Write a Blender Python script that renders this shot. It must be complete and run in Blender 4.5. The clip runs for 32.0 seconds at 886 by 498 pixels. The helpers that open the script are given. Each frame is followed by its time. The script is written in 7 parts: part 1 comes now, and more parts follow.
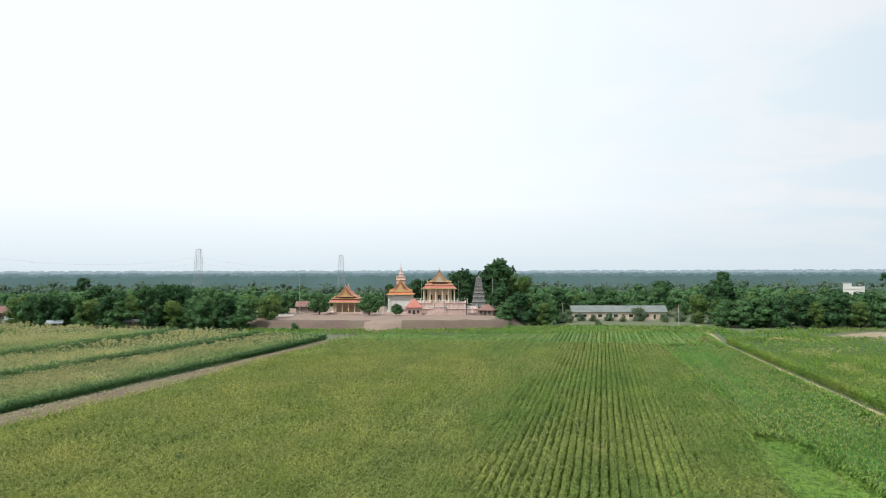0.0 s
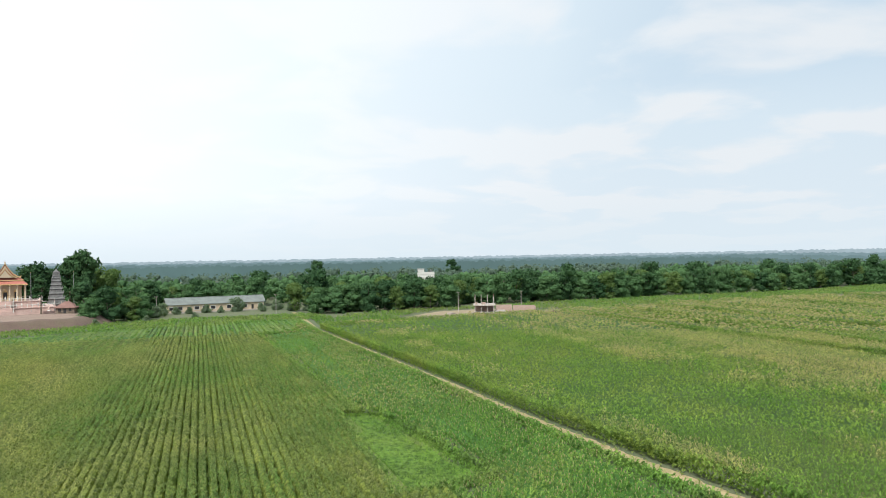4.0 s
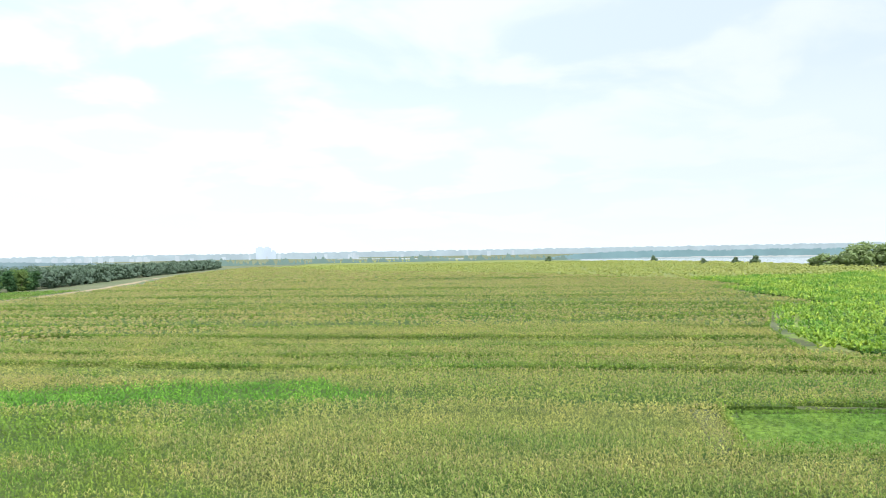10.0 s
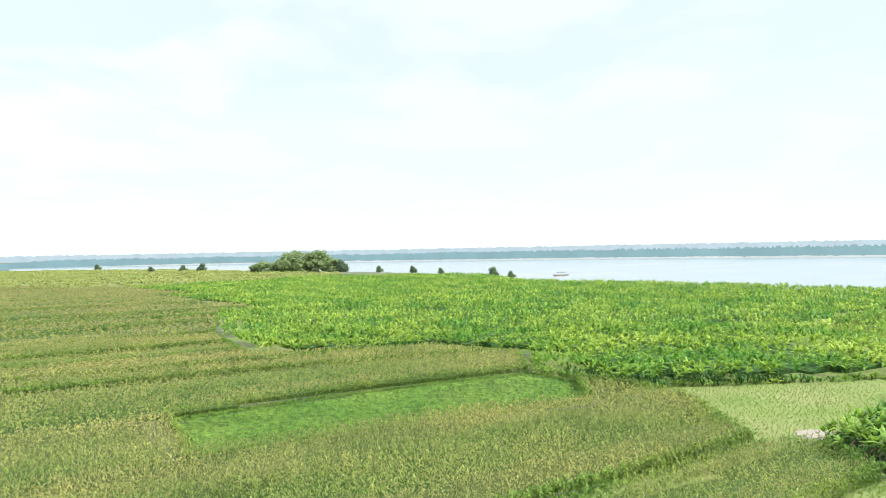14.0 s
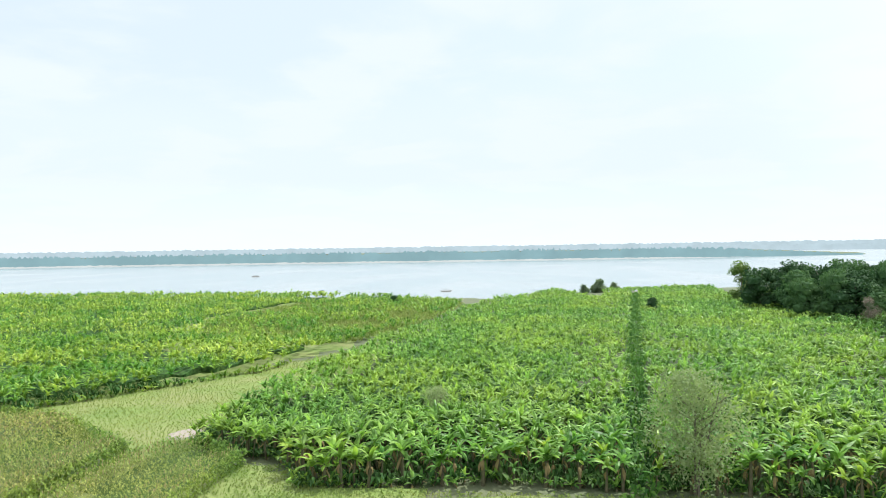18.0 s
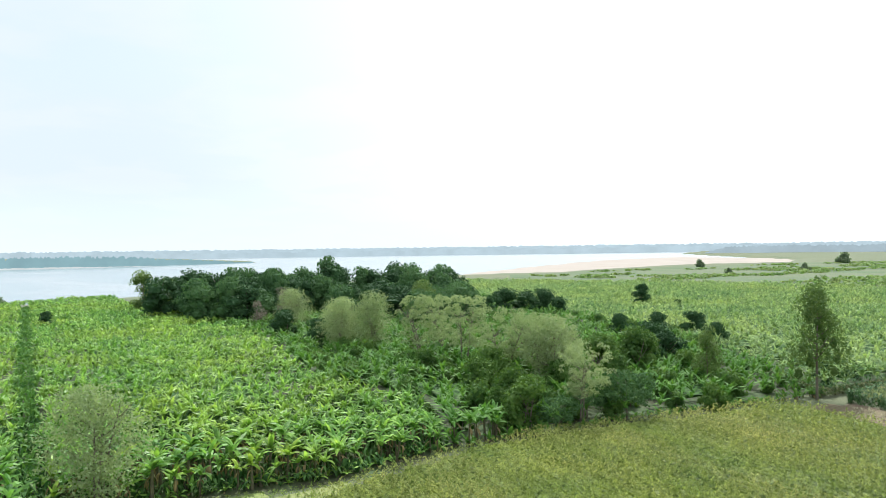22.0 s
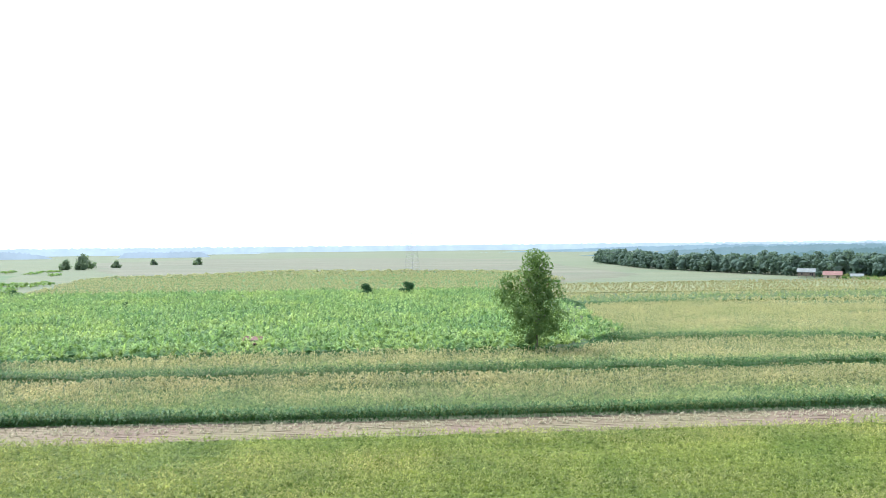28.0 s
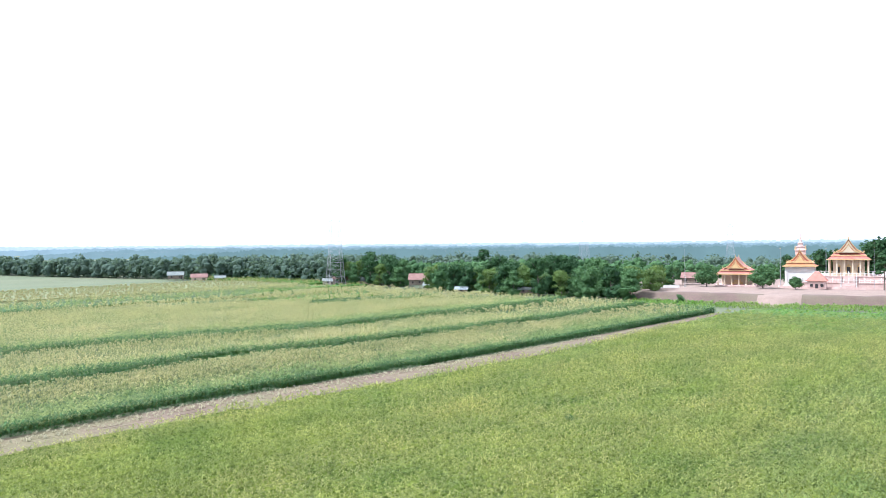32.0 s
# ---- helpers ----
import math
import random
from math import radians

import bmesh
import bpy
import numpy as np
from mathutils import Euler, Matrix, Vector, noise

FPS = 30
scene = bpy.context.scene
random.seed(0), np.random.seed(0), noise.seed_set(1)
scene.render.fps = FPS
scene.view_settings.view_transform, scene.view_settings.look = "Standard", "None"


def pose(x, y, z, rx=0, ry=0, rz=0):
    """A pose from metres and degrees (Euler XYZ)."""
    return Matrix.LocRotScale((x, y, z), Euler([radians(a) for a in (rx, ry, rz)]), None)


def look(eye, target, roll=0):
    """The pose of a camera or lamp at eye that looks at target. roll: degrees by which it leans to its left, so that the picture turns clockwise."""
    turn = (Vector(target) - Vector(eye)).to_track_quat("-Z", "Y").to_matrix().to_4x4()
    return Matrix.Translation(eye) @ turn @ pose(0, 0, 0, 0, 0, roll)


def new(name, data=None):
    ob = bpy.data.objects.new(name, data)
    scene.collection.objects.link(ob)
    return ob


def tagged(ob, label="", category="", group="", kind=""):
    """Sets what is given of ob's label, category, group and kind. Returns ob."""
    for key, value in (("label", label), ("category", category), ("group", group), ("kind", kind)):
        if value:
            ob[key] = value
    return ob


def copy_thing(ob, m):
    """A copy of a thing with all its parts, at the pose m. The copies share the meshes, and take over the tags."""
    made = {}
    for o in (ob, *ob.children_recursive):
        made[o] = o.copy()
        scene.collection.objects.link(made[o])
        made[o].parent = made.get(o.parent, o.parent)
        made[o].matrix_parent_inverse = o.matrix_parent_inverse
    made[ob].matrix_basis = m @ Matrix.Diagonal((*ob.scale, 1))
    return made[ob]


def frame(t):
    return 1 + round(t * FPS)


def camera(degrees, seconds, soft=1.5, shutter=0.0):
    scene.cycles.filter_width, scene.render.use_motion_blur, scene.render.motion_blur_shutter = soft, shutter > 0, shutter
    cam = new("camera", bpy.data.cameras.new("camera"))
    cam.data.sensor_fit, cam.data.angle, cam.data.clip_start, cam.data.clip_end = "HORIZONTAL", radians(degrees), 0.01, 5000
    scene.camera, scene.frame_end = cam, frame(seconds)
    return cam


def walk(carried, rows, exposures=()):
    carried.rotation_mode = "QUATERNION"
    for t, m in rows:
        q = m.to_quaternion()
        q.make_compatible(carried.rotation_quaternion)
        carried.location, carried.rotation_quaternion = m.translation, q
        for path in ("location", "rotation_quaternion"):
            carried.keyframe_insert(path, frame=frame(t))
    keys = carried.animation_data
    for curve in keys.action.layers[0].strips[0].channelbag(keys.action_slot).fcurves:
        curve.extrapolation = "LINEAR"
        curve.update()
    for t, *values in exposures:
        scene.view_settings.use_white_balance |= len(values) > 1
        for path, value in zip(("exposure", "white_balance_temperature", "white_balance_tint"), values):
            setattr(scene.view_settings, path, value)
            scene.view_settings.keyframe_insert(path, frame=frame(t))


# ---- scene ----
# A camera hovering 25 m over the fields that turns once round to the right.
EYE = Vector((0, 0, 25))
cam = camera(60.985, 32.0, soft=0.8)
# seconds, heading clockwise from north (+y), upward tilt, lean; degrees
PATH = [
    (0, 0, 1.76, -0.12), (0.5, 2.54, 1.85, -0.16), (1, 5.49, 1.98, -0.24), (1.5, 8.69, 2.09, -0.36),
    (2, 12.2, 2.18, -0.51), (2.5, 16.54, 2.23, -0.61), (4.5, 34.73, 0.35, -1.1), (5, 39.84, 0.36, -1.14),
    (5.5, 45.15, 0.36, -1.21), (6, 50.9, 0.35, -1.28), (6.5, 56.29, 0.32, -1.33), (7, 61.56, 0.29, -1.26),
    (7.5, 66.58, 0.25, -1.11), (8, 71.43, 0.24, -1.09), (8.5, 76.39, 0.25, -1.12), (9, 81.32, 0.24, -1.09),
    (9.5, 86.3, 0.23, -1.06), (10, 91.41, 0.22, -1.02), (10.5, 96.3, 0.21, -0.98), (11, 101.58, 0.19, -0.96),
    (11.5, 106.49, 0.17, -0.98), (12, 111.73, 0.14, -0.98), (12.5, 116.55, 0.12, -0.97), (13, 121.78, 0.11, -0.99),
    (13.5, 126.74, 0.1, -1.03), (15.5, 148.11, -0.05, -1.32), (16, 153.99, -0.06, -1.31), (16.5, 159.56, -0.09, -1.22),
    (17, 165.48, -0.11, -1.02), (17.5, 170.99, -0.09, -0.9), (18, 176.81, -0.07, -0.9), (18.5, 182.13, -0.06, -0.91),
    (19, 187.81, -0.05, -0.91), (19.5, 193.1, -0.05, -0.9), (20, 198.72, -0.03, -0.9), (20.5, 203.96, -0.02, -0.89),
    (21, 209.27, -0.02, -0.86), (21.5, 214.92, -0.02, -0.81), (22, 220.18, -0.02, -0.76), (22.5, 225.77, -0.01, -0.72),
    (23, 231.08, -0.02, -0.7), (23.5, 236.75, -0.03, -0.71), (24, 242, -0.04, -0.7), (24.5, 247.48, -0.05, -0.72),
    (25, 252.72, -0.06, -0.74), (25.5, 258.26, -0.06, -0.73), (27.5, 280.23, -0.17, -0.61), (28, 286.04, -0.18, -0.59),
    (28.5, 292.08, -0.2, -0.54), (29, 297.65, -0.22, -0.53), (29.5, 303.59, -0.24, -0.55), (30, 309, -0.26, -0.56),
    (30.5, 314.76, -0.28, -0.56), (31, 320.2, -0.3, -0.54), (31.5, 325.95, -0.31, -0.53), (32, 331.38, -0.31, -0.52),
]


def heading(yaw, tilt, lean):
    y, p = radians(yaw), radians(tilt)
    ahead = Vector((math.sin(y) * math.cos(p), math.cos(y) * math.cos(p), math.sin(p)))
    return look(EYE, EYE + ahead, lean)


walk(cam, [(t, heading(a, b, c)) for t, a, b, c in PATH],
     exposures=[(0, -0.25, 6100, 6), (3, -0.2, 6100, 6), (6, 0.0, 6150, 6), (8, 0.12, 6150, 6), (10, 0.34, 6150, 6), (12, 0.48, 6150, 6), (16, 0.38, 6150, 6), (19, 0.32, 6150, 6), (22, 0.28, 6050, 6), (24, 0.45, 5950, 6), (25, 0.55, 5950, 7), (28, 0.7, 5520, 11), (30, 0.76, 5430, 13), (32, 0.74, 5430, 13)])

# ---- light ----
SUN_AZ, SUN_EL = -130.0, 54.0
world = bpy.data.worlds.new("sky")
scene.world = world
world.use_nodes = True
wt = world.node_tree
wt.nodes.clear()


def wn(kind, **values):
    n = wt.nodes.new(kind)
    for k, v in values.items():
        n.inputs[k].default_value = v
    return n


def wmath(op, a, b=None):
    n = wt.nodes.new("ShaderNodeMath")
    n.operation = op
    for i, v in enumerate((a, b)):
        if v is None:
            continue
        if isinstance(v, (int, float)):
            n.inputs[i].default_value = v
        else:
            wt.links.new(v, n.inputs[i])
    return n.outputs[0]


sky = wt.nodes.new("ShaderNodeTexSky")
sky.sky_type, sky.sun_disc = "NISHITA", False
sky.sun_elevation, sky.sun_rotation = radians(SUN_EL), radians(SUN_AZ % 360)
sky.air_density, sky.dust_density, sky.ozone_density = 1.0, 2.5, 1.0
coord = wt.nodes.new("ShaderNodeTexCoord")
sep = wt.nodes.new("ShaderNodeSeparateXYZ")
wt.links.new(coord.outputs["Generated"], sep.inputs[0])
up = wmath("ADD", wmath("MAXIMUM", sep.outputs[2], 0.0), 0.16)
comb = wt.nodes.new("ShaderNodeCombineXYZ")
wt.links.new(wmath("DIVIDE", sep.outputs[0], up), comb.inputs[0])
wt.links.new(wmath("DIVIDE", sep.outputs[1], up), comb.inputs[1])
cloud = wn("ShaderNodeTexNoise", Scale=1.7, Detail=7.0, Roughness=0.5, Distortion=0.3)
wt.links.new(comb.outputs[0], cloud.inputs["Vector"])
cover = wt.nodes.new("ShaderNodeMapRange")
cover.interpolation_type = "SMOOTHSTEP"
cover.inputs["From Min"].default_value, cover.inputs["From Max"].default_value = 0.44, 0.62
wt.links.new(cloud.outputs["Fac"], cover.inputs["Value"])
# haze thickens towards the horizon and towards the north-west
low = wt.nodes.new("ShaderNodeMapRange")
low.inputs["From Min"].default_value, low.inputs["From Max"].default_value = 0.0, 0.22
low.inputs["To Min"].default_value, low.inputs["To Max"].default_value = 0.5, 0.0
wt.links.new(sep.outputs[2], low.inputs["Value"])
dot = wt.nodes.new("ShaderNodeVectorMath")
dot.operation = "DOT_PRODUCT"
dot.inputs[1].default_value = (math.sin(radians(-58)), math.cos(radians(-58)), 0.3)
wt.links.new(coord.outputs["Generated"], dot.inputs[0])
near_sun = wt.nodes.new("ShaderNodeMapRange")
near_sun.interpolation_type = "SMOOTHSTEP"
near_sun.inputs["From Min"].default_value, near_sun.inputs["From Max"].default_value = -0.25, 0.7
wt.links.new(dot.outputs["Value"], near_sun.inputs["Value"])
veil = wmath("ADD", wmath("MULTIPLY", cover.outputs[0], 0.12), 0.86)  # thin haze over the whole sky
white = wmath("MINIMUM", wmath("ADD", wmath("ADD", veil, low.outputs[0]), near_sun.outputs[0]), 1.0)
tint = wt.nodes.new("ShaderNodeMix")
tint.data_type = "RGBA"
tint.inputs["B"].default_value = (1.22, 1.22, 1.22, 1)
puff = wt.nodes.new("ShaderNodeMix")  # pale blue veil with white puffs of cloud
puff.data_type = "RGBA"
puff.inputs["A"].default_value, puff.inputs["B"].default_value = (0.785, 0.875, 0.95, 1), (0.95, 0.945, 0.955, 1)
wt.links.new(wmath("MINIMUM", wmath("ADD", cover.outputs[0], low.outputs[0]), 1.0), puff.inputs["Factor"])
south = wt.nodes.new("ShaderNodeVectorMath")  # the southern sky lies under a thin even overcast
south.operation = "DOT_PRODUCT"
south.inputs[1].default_value = (math.sin(radians(165)), math.cos(radians(165)), 0.0)
wt.links.new(coord.outputs["Generated"], south.inputs[0])
dull = wt.nodes.new("ShaderNodeMapRange")
dull.interpolation_type = "SMOOTHSTEP"
dull.inputs["From Min"].default_value, dull.inputs["From Max"].default_value, dull.inputs["To Max"].default_value = -0.45, 0.85, 0.78
wt.links.new(south.outputs["Value"], dull.inputs["Value"])
grey = wt.nodes.new("ShaderNodeMix")
grey.data_type = "RGBA"
grey.inputs["B"].default_value = (0.68, 0.72, 0.775, 1)
wt.links.new(dull.outputs[0], grey.inputs["Factor"])
wt.links.new(puff.outputs["Result"], grey.inputs["A"])
wt.links.new(grey.outputs["Result"], tint.inputs["A"])
wt.links.new(near_sun.outputs[0], tint.inputs["Factor"])
skybg = wn("ShaderNodeBackground", Strength=0.15)
wt.links.new(sky.outputs[0], skybg.inputs["Color"])
cloudbg = wn("ShaderNodeBackground", Strength=1.0)
rim = wt.nodes.new("ShaderNodeMapRange")  # bluish haze right over the horizon
rim.inputs["From Min"].default_value, rim.inputs["From Max"].default_value = 0.0, 0.09
rim.inputs["To Min"].default_value, rim.inputs["To Max"].default_value = 0.8, 0.0
wt.links.new(sep.outputs[2], rim.inputs["Value"])
hazy = wt.nodes.new("ShaderNodeMix")
hazy.data_type = "RGBA"
hazy.inputs["B"].default_value = (0.84, 0.905, 0.95, 1)
wt.links.new(rim.outputs[0], hazy.inputs["Factor"])
wt.links.new(tint.outputs["Result"], hazy.inputs["A"])
wt.links.new(hazy.outputs["Result"], cloudbg.inputs["Color"])
mixbg = wt.nodes.new("ShaderNodeMixShader")
wt.links.new(white, mixbg.inputs[0])
wt.links.new(skybg.outputs[0], mixbg.inputs[1])
wt.links.new(cloudbg.outputs[0], mixbg.inputs[2])
wout = wt.nodes.new("ShaderNodeOutputWorld")
wt.links.new(mixbg.outputs[0], wout.inputs[0])

sun = new("sun", bpy.data.lights.new("sun", "SUN"))
sun.data.energy, sun.data.angle, sun.data.color = 5.0, radians(1.5), (1.0, 0.95, 0.86)
s_az, s_el = radians(SUN_AZ), radians(SUN_EL)
sun.matrix_world = look((300 * math.sin(s_az) * math.cos(s_el), 300 * math.cos(s_az) * math.cos(s_el), 300 * math.sin(s_el)), (0, 0, 0))

# ---- materials ----
def nodes_of(name):
    m = bpy.data.materials.new(name)
    m.use_nodes = True
    nt = m.node_tree
    b = nt.nodes["Principled BSDF"]
    return m, nt, b


def noise_at(nt, scale, detail=3.0, rough=0.55, stretch=None):
    geo = nt.nodes.new("ShaderNodeNewGeometry")
    n = nt.nodes.new("ShaderNodeTexNoise")
    n.inputs["Scale"].default_value, n.inputs["Detail"].default_value, n.inputs["Roughness"].default_value = scale, detail, rough
    src = geo.outputs["Position"]
    if stretch:
        a, along, across = radians(stretch[0]), stretch[1], stretch[2]
        cx = nt.nodes.new("ShaderNodeCombineXYZ")
        for i, v in enumerate(((math.sin(a) * along, math.cos(a) * along, 0), (math.cos(a) * across, -math.sin(a) * across, 0))):
            dp = nt.nodes.new("ShaderNodeVectorMath")
            dp.operation = "DOT_PRODUCT"
            dp.inputs[1].default_value = v
            nt.links.new(src, dp.inputs[0])
            nt.links.new(dp.outputs["Value"], cx.inputs[i])
        src = cx.outputs[0]
    nt.links.new(src, n.inputs["Vector"])
    return n.outputs["Fac"]


def ramp_of(nt, fac, stops):
    r = nt.nodes.new("ShaderNodeValToRGB")
    els = r.color_ramp.elements
    while len(els) < len(stops):
        els.new(0.5)
    for e, (p, c) in zip(els, stops):
        e.position, e.color = p, (*c, 1)
    nt.links.new(fac, r.inputs["Fac"])
    return r.outputs["Color"]


def mix_col(nt, fac, a, b, how="MIX"):
    m = nt.nodes.new("ShaderNodeMix")
    m.data_type, m.blend_type = "RGBA", how
    for sock, v in (("Factor", fac), ("A", a), ("B", b)):
        if isinstance(v, (int, float)):
            m.inputs[sock].default_value = v
        elif isinstance(v, tuple):
            m.inputs[sock].default_value = (*v, 1)
        else:
            nt.links.new(v, m.inputs[sock])
    return m.outputs["Result"]


def bump_of(nt, b, fac, dist, strength=0.6):
    n = nt.nodes.new("ShaderNodeBump")
    n.inputs["Strength"].default_value, n.inputs["Distance"].default_value = strength, dist
    nt.links.new(fac, n.inputs["Height"])
    nt.links.new(n.outputs[0], b.inputs["Normal"])


def solid(name, lo, hi, scale=1.0, rough=0.8, metal=0.0, bump=0.02, fine=12.0):
    """A surface of two tones: broad stains and fine grain."""
    m, nt, b = nodes_of(name)
    c = ramp_of(nt, noise_at(nt, scale, 5), [(0.3, lo), (0.7, hi)])
    g = noise_at(nt, scale * fine, 3)
    c = mix_col(nt, 0.35, c, ramp_of(nt, g, [(0.3, tuple(x * 0.75 for x in lo)), (0.7, hi)]))
    nt.links.new(c, b.inputs["Base Color"])
    b.inputs["Roughness"].default_value, b.inputs["Metallic"].default_value = rough, metal
    if bump:
        bump_of(nt, b, g, bump)
    return m


def foliage(name, dark, mid, light, patch=0.03, other=None, amount=0.5, through_light=0.35, rough=0.55, stretch=None, bands=None, zone=None, grain=None):
    """Leaves: each leaf its own tone, patches over the field, light shining through."""
    m, nt, b = nodes_of(name)
    geo = nt.nodes.new("ShaderNodeNewGeometry")
    obj = nt.nodes.new("ShaderNodeObjectInfo")
    c = ramp_of(nt, geo.outputs["Random Per Island"], [(0.0, dark), (0.5, mid), (1.0, light)])
    c = mix_col(nt, 0.35, c, ramp_of(nt, obj.outputs["Random"], [(0.0, dark), (1.0, light)]))
    if bands:
        f = ramp_of(nt, noise_at(nt, 1.0, 4, 0.6, (12.0, 0.006, 0.12)), [(0.38, (0, 0, 0)), (0.64, (0.8,) * 3)])
        c = mix_col(nt, f, c, bands)
    if zone:  # a younger, greener sowing east of a row and at the far end of the field
        geo_n = noise_at(nt, 1.0, 4, 0.6, (ROWS_AT, 0.02, 0.06))
        sums = []
        for vec, lo, hi in zone[1:]:
            dp = nt.nodes.new("ShaderNodeVectorMath")
            dp.operation = "DOT_PRODUCT"
            dp.inputs[1].default_value = vec
            nt.links.new(geo.outputs["Position"], dp.inputs[0])
            ad = nt.nodes.new("ShaderNodeMath")
            ad.operation = "MULTIPLY_ADD"
            ad.inputs[1].default_value = 36.0
            nt.links.new(geo_n, ad.inputs[0])
            nt.links.new(dp.outputs["Value"], ad.inputs[2])
            mr = nt.nodes.new("ShaderNodeMapRange")
            mr.interpolation_type = "SMOOTHSTEP"
            mr.inputs["From Min"].default_value, mr.inputs["From Max"].default_value = lo + 18, hi + 18
            mr.inputs["To Max"].default_value = 0.8
            nt.links.new(ad.outputs[0], mr.inputs["Value"])
            sums.append(mr.outputs[0])
        mxn = nt.nodes.new("ShaderNodeMath")
        mxn.operation = "MAXIMUM"
        nt.links.new(sums[0], mxn.inputs[0])
        nt.links.new(sums[1], mxn.inputs[1])
        c = mix_col(nt, mxn.outputs[0], c, zone[0])
    if other:
        f = ramp_of(nt, noise_at(nt, patch, 4, 0.6, stretch), [(0.42, (0, 0, 0)), (0.62, (amount,) * 3)])
        c = mix_col(nt, f, c, other)
    c = mix_col(nt, 0.25, c, ramp_of(nt, noise_at(nt, 0.35, 3), [(0.3, dark), (0.7, light)]))
    if grain:  # plant to plant
        tone = ramp_of(nt, noise_at(nt, grain, 2, 0.5), [(0.36, (0.5, 0.56, 0.5)), (0.62, (1.4, 1.36, 1.4))])
        c = mix_col(nt, 1.0, c, tone, "MULTIPLY")
        mottle = ramp_of(nt, noise_at(nt, 0.085, 5, 0.6), [(0.34, (0.74, 0.84, 0.78)), (0.66, (1.2, 1.13, 1.12))])
        c = mix_col(nt, 1.0, c, mottle, "MULTIPLY")
    nt.links.new(c, b.inputs["Base Color"])
    b.inputs["Roughness"].default_value = rough
    b.inputs["Specular IOR Level"].default_value = 0.2
    tr = nt.nodes.new("ShaderNodeBsdfTranslucent")
    nt.links.new(mix_col(nt, 1.0, c, (1.0, 1.0, 0.68), "MULTIPLY"), tr.inputs["Color"])
    mx = nt.nodes.new("ShaderNodeMixShader")
    mx.inputs[0].default_value = through_light
    nt.links.new(b.outputs[0], mx.inputs[1])
    nt.links.new(tr.outputs[0], mx.inputs[2])
    nt.links.new(mx.outputs[0], nt.nodes["Material Output"].inputs["Surface"])
    return m


# the far haze is put into the colour, which glows by itself
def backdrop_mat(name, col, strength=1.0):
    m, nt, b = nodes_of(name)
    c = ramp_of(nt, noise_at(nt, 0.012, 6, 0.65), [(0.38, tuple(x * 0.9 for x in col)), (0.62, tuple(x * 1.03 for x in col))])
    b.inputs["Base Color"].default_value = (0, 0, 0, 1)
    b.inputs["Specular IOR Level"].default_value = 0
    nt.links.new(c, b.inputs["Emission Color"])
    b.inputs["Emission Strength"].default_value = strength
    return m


ROWS_AT = 12.0  # heading of the crop rows
# crops
M_CORN = foliage("corn_leaf", (0.17, 0.22, 0.055), (0.31, 0.35, 0.095), (0.48, 0.48, 0.18), 1.0, (0.13, 0.28, 0.045), 0.7, through_light=0.5, grain=1.6, stretch=(ROWS_AT, 0.012, 0.05), bands=(0.39, 0.36, 0.14))
M_CORN_G = foliage("unripe_corn_leaf", (0.06, 0.135, 0.025), (0.13, 0.24, 0.035), (0.24, 0.36, 0.06), 0.08, (0.22, 0.26, 0.055), 0.7, through_light=0.4, grain=1.4)
M_PATCH = foliage("late_corn_leaf", (0.08, 0.22, 0.03), (0.13, 0.31, 0.04), (0.22, 0.40, 0.06), 0.1, (0.08, 0.20, 0.03), 0.6, through_light=0.4, grain=1.4)
M_TASSEL = foliage("corn_tassel", (0.29, 0.25, 0.125), (0.39, 0.335, 0.17), (0.50, 0.435, 0.24), through_light=0.35)
M_FIELD = foliage("field_corn_leaf", (0.21, 0.238, 0.075), (0.355, 0.372, 0.135), (0.52, 0.525, 0.235), 1.0, (0.44, 0.405, 0.19), 0.6, through_light=0.68, grain=1.8, stretch=(ROWS_AT, 0.014, 0.04), bands=(0.25, 0.35, 0.06), zone=((0.09, 0.27, 0.06), ((math.cos(radians(12.0)), -math.sin(radians(12.0)), 0), -34, -12), ((math.sin(radians(12.0)), math.cos(radians(12.0)), 0), 195, 235)))
# side leaves: greener without tassels, and darkened for the shaded band faces
M_FACE_SHADE = foliage("corn_side_leaf", (0.03, 0.085, 0.025), (0.055, 0.13, 0.035), (0.10, 0.20, 0.06), through_light=0.12, grain=1.6)
M_SPROUT = foliage("sprout_leaf", (0.09, 0.19, 0.03), (0.145, 0.27, 0.04), (0.22, 0.34, 0.06), 0.08, (0.17, 0.24, 0.05), 0.6, grain=1.2)
# leaf colour paled to grey-green, putting haze over the far bushes
M_BUSH_HAZE = foliage("bush_leaf", (0.13, 0.19, 0.12), (0.18, 0.25, 0.155), (0.24, 0.31, 0.2), through_light=0.65)
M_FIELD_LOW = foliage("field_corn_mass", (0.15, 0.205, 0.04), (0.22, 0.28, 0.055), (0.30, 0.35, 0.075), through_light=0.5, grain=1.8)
M_FLOWER = foliage("green_tassel", (0.24, 0.28, 0.09), (0.32, 0.36, 0.12), (0.42, 0.43, 0.16), through_light=0.4)
M_WCORN = foliage("yellowing_corn_leaf", (0.17, 0.20, 0.08), (0.335, 0.345, 0.15), (0.52, 0.49, 0.26), 1.0, (0.50, 0.43, 0.25), 0.7, through_light=0.5, stretch=(ROWS_AT, 0.012, 0.08), grain=1.6)
M_WGREEN = foliage("green_corn_leaf", (0.105, 0.165, 0.065), (0.21, 0.28, 0.11), (0.36, 0.42, 0.18), 0.2, (0.32, 0.35, 0.13), 0.6, through_light=0.45, grain=1.4)
M_TASSEL_Y = foliage("yellow_tassel", (0.37, 0.35, 0.19), (0.47, 0.44, 0.24), (0.57, 0.53, 0.31), through_light=0.45)
